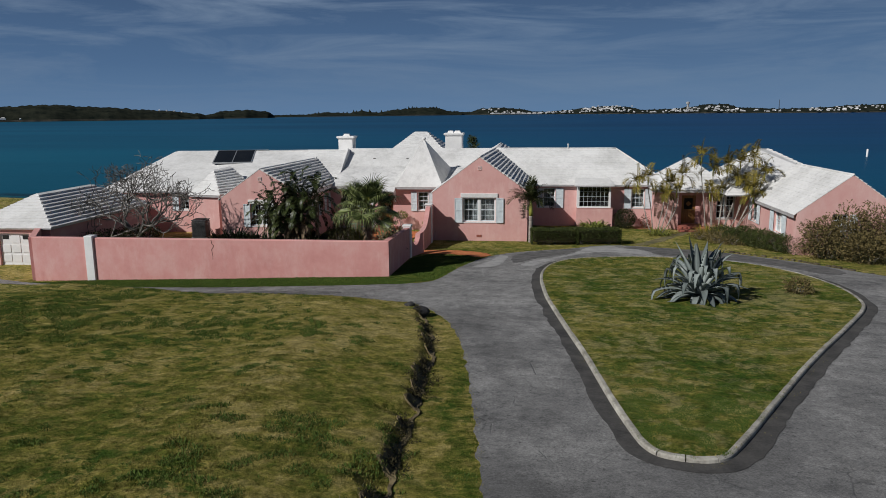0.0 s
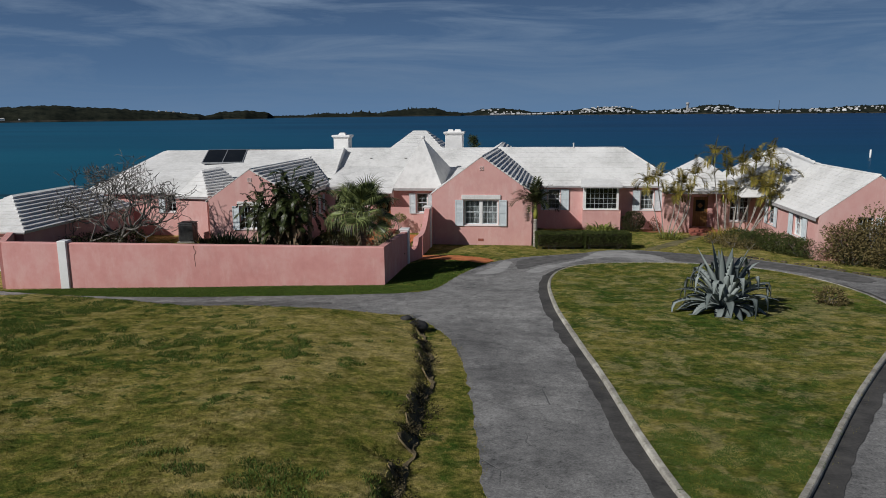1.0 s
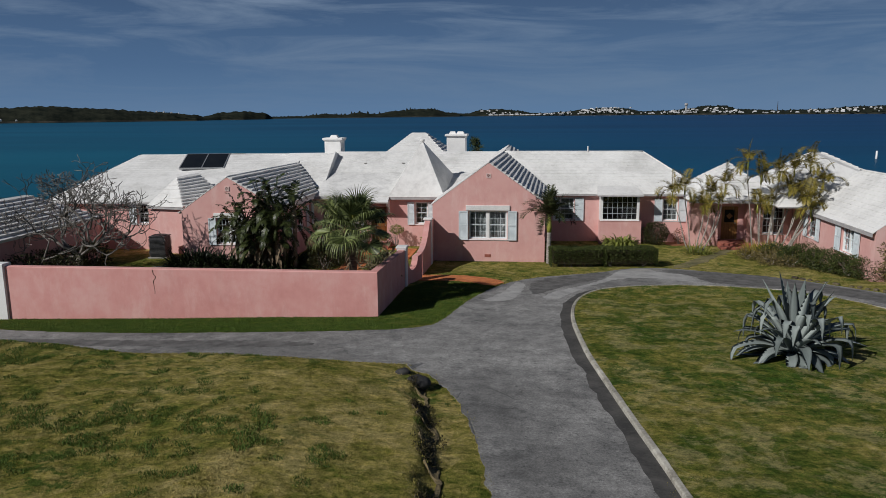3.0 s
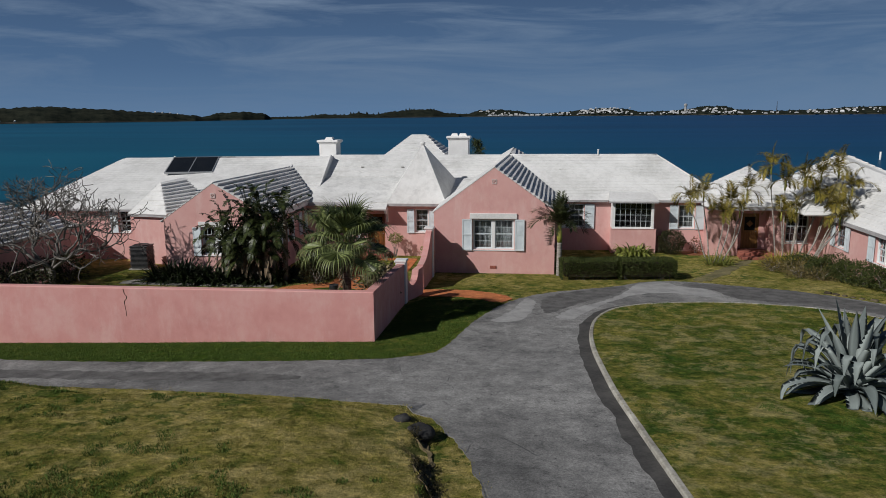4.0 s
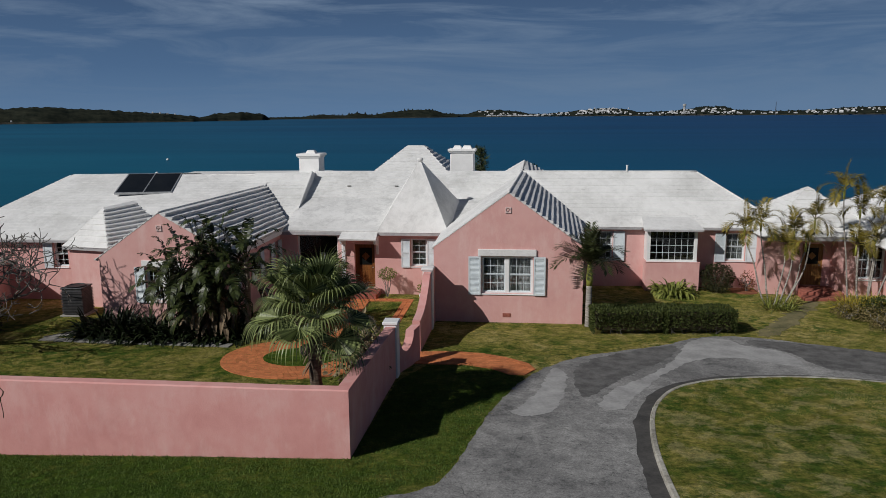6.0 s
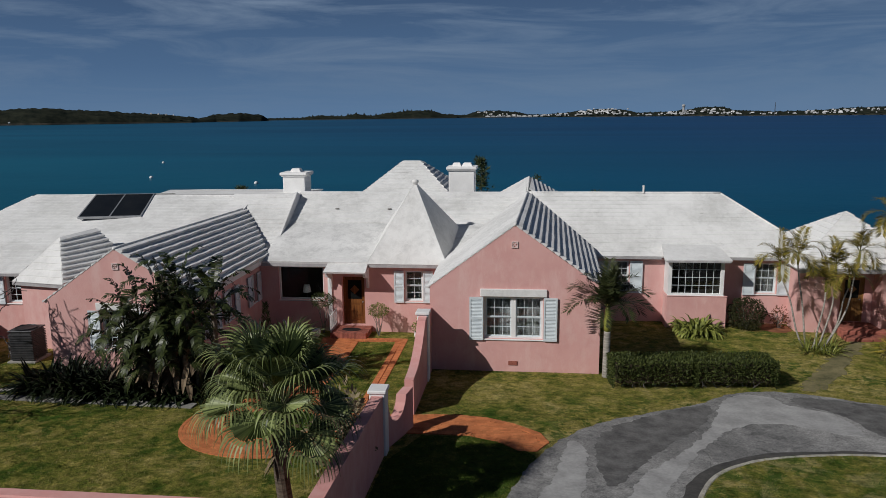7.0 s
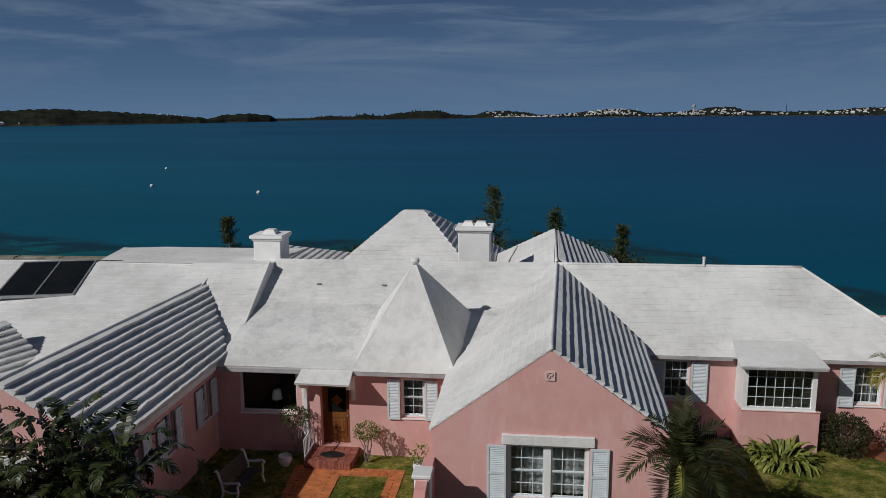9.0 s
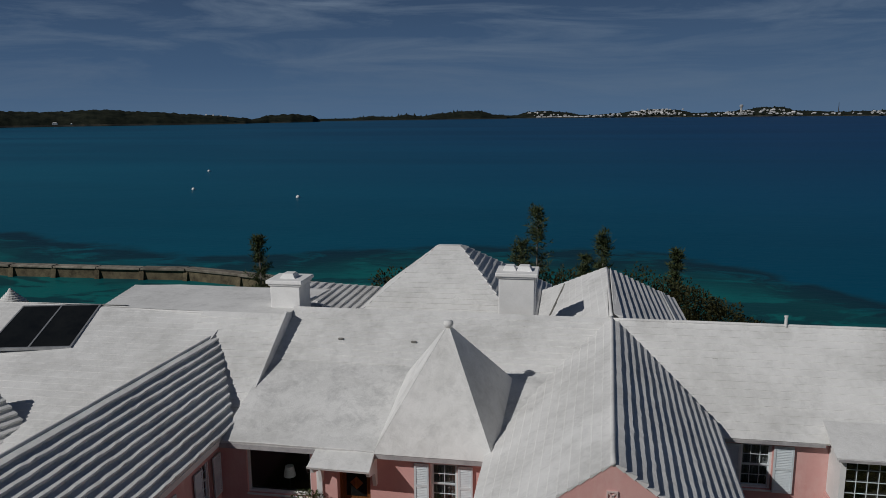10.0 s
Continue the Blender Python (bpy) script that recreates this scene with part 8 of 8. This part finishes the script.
# ---- behind the house ----
for x, y, top, w in ((-29.6, 90, 2.5, 1.8), (-6.3, 90, 5.2, 2.2), (-7.6, 90.6, 2.4, 2.2), (-1.2, 90, 3.4, 1.8), (-2.5, 90.5, 1.3, 1.8), (4.3, 90, 2.1, 1.6)):
    sea_pine(x, y, top, w, "feathery dark green casuarina behind the house", "casuarinas on the shore")
for x, y, r, top in ((-17.4, 88, 2.1, 0.1), (-4.3, 88.5, 1.6, 0.5), (1.5, 88.5, 2.1, 0.4), (3.6, 88, 2.2, -0.1), (5.6, 88.3, 2.2, -0.7), (7.4, 88, 2.1, -1.6), (-6.7, 88, 1.8, 0.9), (9.3, 88, 1.7, -2.8)):
    z = ground_z(x, y)
    shrub("shore_bush", "dense dark bush on the shore behind the house", x, y, r, top - z, "bush", 3800, 0.24, group="bushes on the shore", lift=(top - z) * 0.3)
hut = thing("shore_hut", "little hut with a stepped white cone roof by the water", "hut", pose(-43.3, 78.0, -2.2))
b = bmesh.new()
box(b, -0.75, 0.75, -0.75, 0.75, -6.0, 1.6)
part("wall", b, "white", hut)
for k in range(6):
    b = bmesh.new()
    r = 0.95 - 0.145 * k
    lathe(b, [(r, 1.6 + 0.15 * k), (r - 0.03, 1.74 + 0.15 * k), (r - 0.16, 1.752 + 0.15 * k)], 16)
    part("roof_step", b, "white", hut)
b = bmesh.new()
lathe(b, [(0.10, 2.48), (0.13, 2.55), (0.06, 2.66)], 10)
part("finial", b, "white", hut)


def sea_wall():
    t = thing("sea_wall", "weathered stone jetty wall with buttresses in the shallow water", "jetty")
    pts = [(-130, 128), (-95, 126), (-83, 124.5), (-56, 125.2), (-47, 123), (-30, 117), (-18, 108)]
    for (xa, ya), (xb, yb) in zip(pts, pts[1:]):
        l = math.hypot(xb - xa, yb - ya)
        ang = math.degrees(math.atan2(yb - ya, xb - xa))
        n = max(1, round(l / 7))
        for k in range(n):
            m = pose(xa + (xb - xa) * k / n, ya + (yb - ya) * k / n, SEA_Z, 0, 0, ang)
            b = bmesh.new()
            box(b, 0.03, l / n - 0.03, -0.5, 0.5, -2.5, 1.35, m)
            part("wall_section", b, "dock", t)
            b = bmesh.new()
            box(b, 0.0, l / n - random.uniform(0.02, 0.12), -0.85 + random.uniform(-0.1, 0.1), 0.75, 1.352, 1.75 + random.uniform(-0.1, 0.1), m, bevel=0.08)
            part("coping", b, "coping", t)
            vs = [(-0.45, -1.6, -2.5), (0.45, -1.6, -2.5), (0.45, -0.4, -2.5), (-0.45, -0.4, -2.5), (-0.35, -0.62, 1.34), (0.35, -0.62, 1.34), (0.35, -0.4, 1.34), (-0.35, -0.4, 1.34)]
            part("buttress", raw([m @ Vector(v) for v in vs], BOX), "dock", t)


sea_wall()
for x, y in ((-119, 243), (-151, 315), (-78, 225)):
    t = thing("mooring_buoy", "white round mooring buoy floating on the sea", "buoy", pose(x, y, SEA_Z), "mooring buoys")
    b = bmesh.new()
    lathe(b, [(0.05, -0.3), (0.45, -0.1), (0.6, 0.25), (0.45, 0.6), (0.08, 0.78)], 14)
    part("float", b, "paint", t, smooth=True)
t = thing("channel_marker", "white channel marker post standing in the sea", "marker", pose(130, 297, SEA_Z))
b = bmesh.new()
tube(b, [(0, 0, -2), (0, 0, 3.0)], [0.38, 0.34], 12)
part("post", b, "paint", t, smooth=True)


# ---- far shores ----
def far_land(name, label, cols, depth, spiky=0.0):
    """A wooded shore seen far across the water. cols: bearing (degrees from north to east), distance, height over the sea."""
    fine = []
    for (a0, d0, h0), (a1, d1, h1) in zip(cols, cols[1:]):
        n = max(1, round((a1 - a0) / 0.07))
        fine += [(a0 + (a1 - a0) * k / n, d0 + (d1 - d0) * k / n, h0 + (h1 - h0) * step01(k / n)) for k in range(n)]
    vs, fs = [], []
    for i, (a, d, h) in enumerate(fine):
        s, c = math.sin(radians(a)), math.cos(radians(a))
        d += 25 * N((a * 0.4, d * 0.001, 0))
        tree = 1 + 0.10 * N((a * 2.5, 1, 0))
        for j, (u, v) in enumerate(((0, -0.02), (0.04, 0.12), (0.3, 0.55), (0.7, 0.93), (1.0, 1.0), (1.6, 0.3))):
            z = SEA_Z + max(h, 2.2) * v * (tree if j > 3 else 1) + (1.8 * N((a * 3.3, j * 5.3, 1)) + (1.6 * N((a * 6.5, 3, 1)) + spiky * max(0, N((a * 8, 9, 1))) * min(h / 12, 1.5) if j == 4 else 0) if j > 1 else 0)
            vs.append(((d + u * depth) * s, (d + u * depth) * c, z))
    k = 6
    for i in range(len(fine) - 1):
        fs += [(i * k + j, (i + 1) * k + j, (i + 1) * k + j + 1, i * k + j + 1) for j in range(k - 1)]
    bm = raw(vs, fs)
    for n, f in enumerate(bm.faces):
        f.material_index = 1 if n % 5 == 0 else 0
    return tagged(part(name, bm, ("far_green", "far_shore"), smooth=True), label, "coast", kind="structure")


far_land("backdrop_west", "dark wooded headland across the water",
         [(-60, 1900, 40), (-45, 2000, 46), (-37.5, 2100, 38), (-34.2, 2120, 43), (-30.6, 2160, 36), (-28.5, 2200, 30), (-26.8, 2240, 26), (-24.5, 2300, 17), (-24.0, 2350, 12), (-22.8, 2450, 24), (-21.2, 2500, 28), (-19.6, 2600, 22), (-19.0, 2700, 6)], 160)
far_land("backdrop_spit", "low dark spit with scattered trees across the water",
         [(-24.5, 2700, 8), (-19.2, 2950, 7), (-17.0, 3000, 8), (-15.2, 3050, 16), (-13.6, 3080, 13), (-12.6, 3100, 22), (-11.4, 3150, 14), (-10.0, 3200, 26), (-8.4, 3250, 34), (-6.8, 3300, 34), (-5.8, 3350, 18), (-4.8, 3400, 14)], 140, 16.0)
far_land("backdrop_town", "distant low hills dotted with white houses",
         [(-6, 3500, 9), (-4.3, 3500, 14), (-3.2, 3520, 30), (-1.9, 3520, 34), (-0.5, 3530, 26), (0.6, 3530, 14), (1.5, 3540, 12), (3.0, 3550, 18), (4.6, 3550, 30), (6.2, 3560, 38), (7.6, 3560, 32), (8.8, 3560, 18), (10.6, 3570, 20), (12.0, 3580, 28), (13.2, 3580, 42), (14.4, 3590, 42), (15.6, 3590, 24), (18.2, 3600, 18), (20.5, 3600, 22), (22.6, 3610, 32), (24.9, 3620, 36), (30, 3620, 34), (45, 3600, 34)], 260, 7.0)


def far_house(w, d, h):
    t = thing("far_house", "tiny white house on the far shore", "house", group="houses on the far shore")
    b = bmesh.new()
    box(b, -w / 2, w / 2, -d / 2, d / 2, -1.6, h)
    part("wall", b, "far_white", t)
    part("roof", raw([(-w / 2 - .4, -d / 2 - .4, h), (w / 2 + .4, -d / 2 - .4, h), (w / 2 + .4, d / 2 + .4, h), (-w / 2 - .4, d / 2 + .4, h), (-w / 4, 0, h + 2.6), (w / 4, 0, h + 2.6)], [(0, 1, 5, 4), (1, 2, 5), (2, 3, 4, 5), (3, 0, 4)]), "far_white", t)
    return t


proto = far_house(12, 7, 2.0)
first = True
rnd = random.Random(5)
spots = [(-37.0, 2090, 7, 1.0), (-36.0, 2095, 6, 0.4), (-27.2, 2300, 26, 0.5), (-26.7, 2300, 25, 0.4), (-26.2, 2300, 23, 0.5), (-25.7, 2300, 21, 0.4)]
spots += [(-2.5 + 0.40 * k, 3495, 5.5, 2.1) for k in range(10)]
# clusters: bearing, spread, how many, lowest and highest
for mid, wide, n, z0, z1 in ((-2.6, 0.5, 16, 10, 28), (-0.9, 0.5, 10, 8, 18), (1.9, 0.4, 14, 5, 11), (3.2, 0.5, 14, 6, 15), (5.0, 0.6, 34, 10, 28), (6.4, 0.6, 44, 14, 37), (7.4, 0.4, 16, 10, 26), (9.6, 0.8, 14, 6, 14), (11.3, 0.5, 22, 8, 20), (12.3, 0.4, 14, 10, 26), (13.8, 0.7, 26, 10, 32), (15.4, 0.5, 18, 8, 20), (17.5, 1.0, 10, 6, 14), (20.6, 0.5, 16, 8, 20), (22.2, 0.5, 20, 10, 26), (24.2, 0.8, 22, 10, 28)):
    spots += [(rnd.gauss(mid, wide), None, rnd.uniform(z0, z1), rnd.choice((0.3, 0.4, 0.5, 0.6, 0.8, 1.0, 1.5))) for _ in range(n)]
for az, d, z, sc in spots:
    d = d if d else 3500 + 200 * (z / 44) + rnd.uniform(-10, 20)
    m = pose(d * math.sin(radians(az)), d * math.cos(radians(az)), SEA_Z + z, 0, 0, -az + rnd.uniform(-25, 25))
    if first:
        proto.matrix_world, first = m, False
        continue
    c = copy_thing(proto, m)
    c.scale = (sc * 0.85, 1, 0.5 + 0.35 * min(sc, 1))
t = thing("radio_mast", "thin dark mast on the far shore", "mast", pose(3590 * math.sin(radians(18.0)), 3590 * math.cos(radians(18.0)), SEA_Z))
b = bmesh.new()
tube(b, [(0, 0, 0), (0, 0, 58)], [2.2, 0.8], 6)
part("mast", b, "steel", t)
t = thing("water_tower", "pale round tower on the far hill", "tower", pose(3680 * math.sin(radians(11.9)), 3680 * math.cos(radians(11.9)), SEA_Z + 30))
b = bmesh.new()
lathe(b, [(5, -12), (5, 12), (8, 14), (8, 22), (3, 24)], 14)
part("tank", b, "far_white", t)

# ---- paving bricks, last ----
laid = bricks(smooth_loop(gate_path, 1), ring_out, 8)
laid += bricks(door_path, ring_out, 0)
laid += bricks(ring_out, ring_in, polar=(RING_C[0], RING_C[1], 1.2, 2.8))
laid += bricks(branch_path, ring_out, 70)
laid.sort(key=lambda p: (p[0] + 9.5) ** 2 + 0.5 * (p[1] - 49) ** 2)
vs, fs = [], []
for n, (x, y, turn) in enumerate(laid):
    z = ground_z(x, y) + 0.034 + random.uniform(-0.003, 0.004)
    if n < 300:
        o = new("brick", BRICK)
        o.parent = ISLE
        o.matrix_basis = pose(x, y, z, random.uniform(-1, 1), random.uniform(-1, 1), turn + random.uniform(-1.5, 1.5))
    else:
        m = pose(x, y, z, 0, 0, turn + random.uniform(-1.5, 1.5))
        i = len(vs)
        vs += [m @ Vector(v.co) for v in BRICK.vertices]
        fs += [tuple(i + k for k in p.vertices) for p in BRICK.polygons]
me = bpy.data.meshes.new("brick_rest")
me.from_pydata(vs, [], fs)
me.materials.append(M["brick"])
rest = new("brick_rest", me)
rest.parent = ISLE
tagged(rest, kind="stuff")
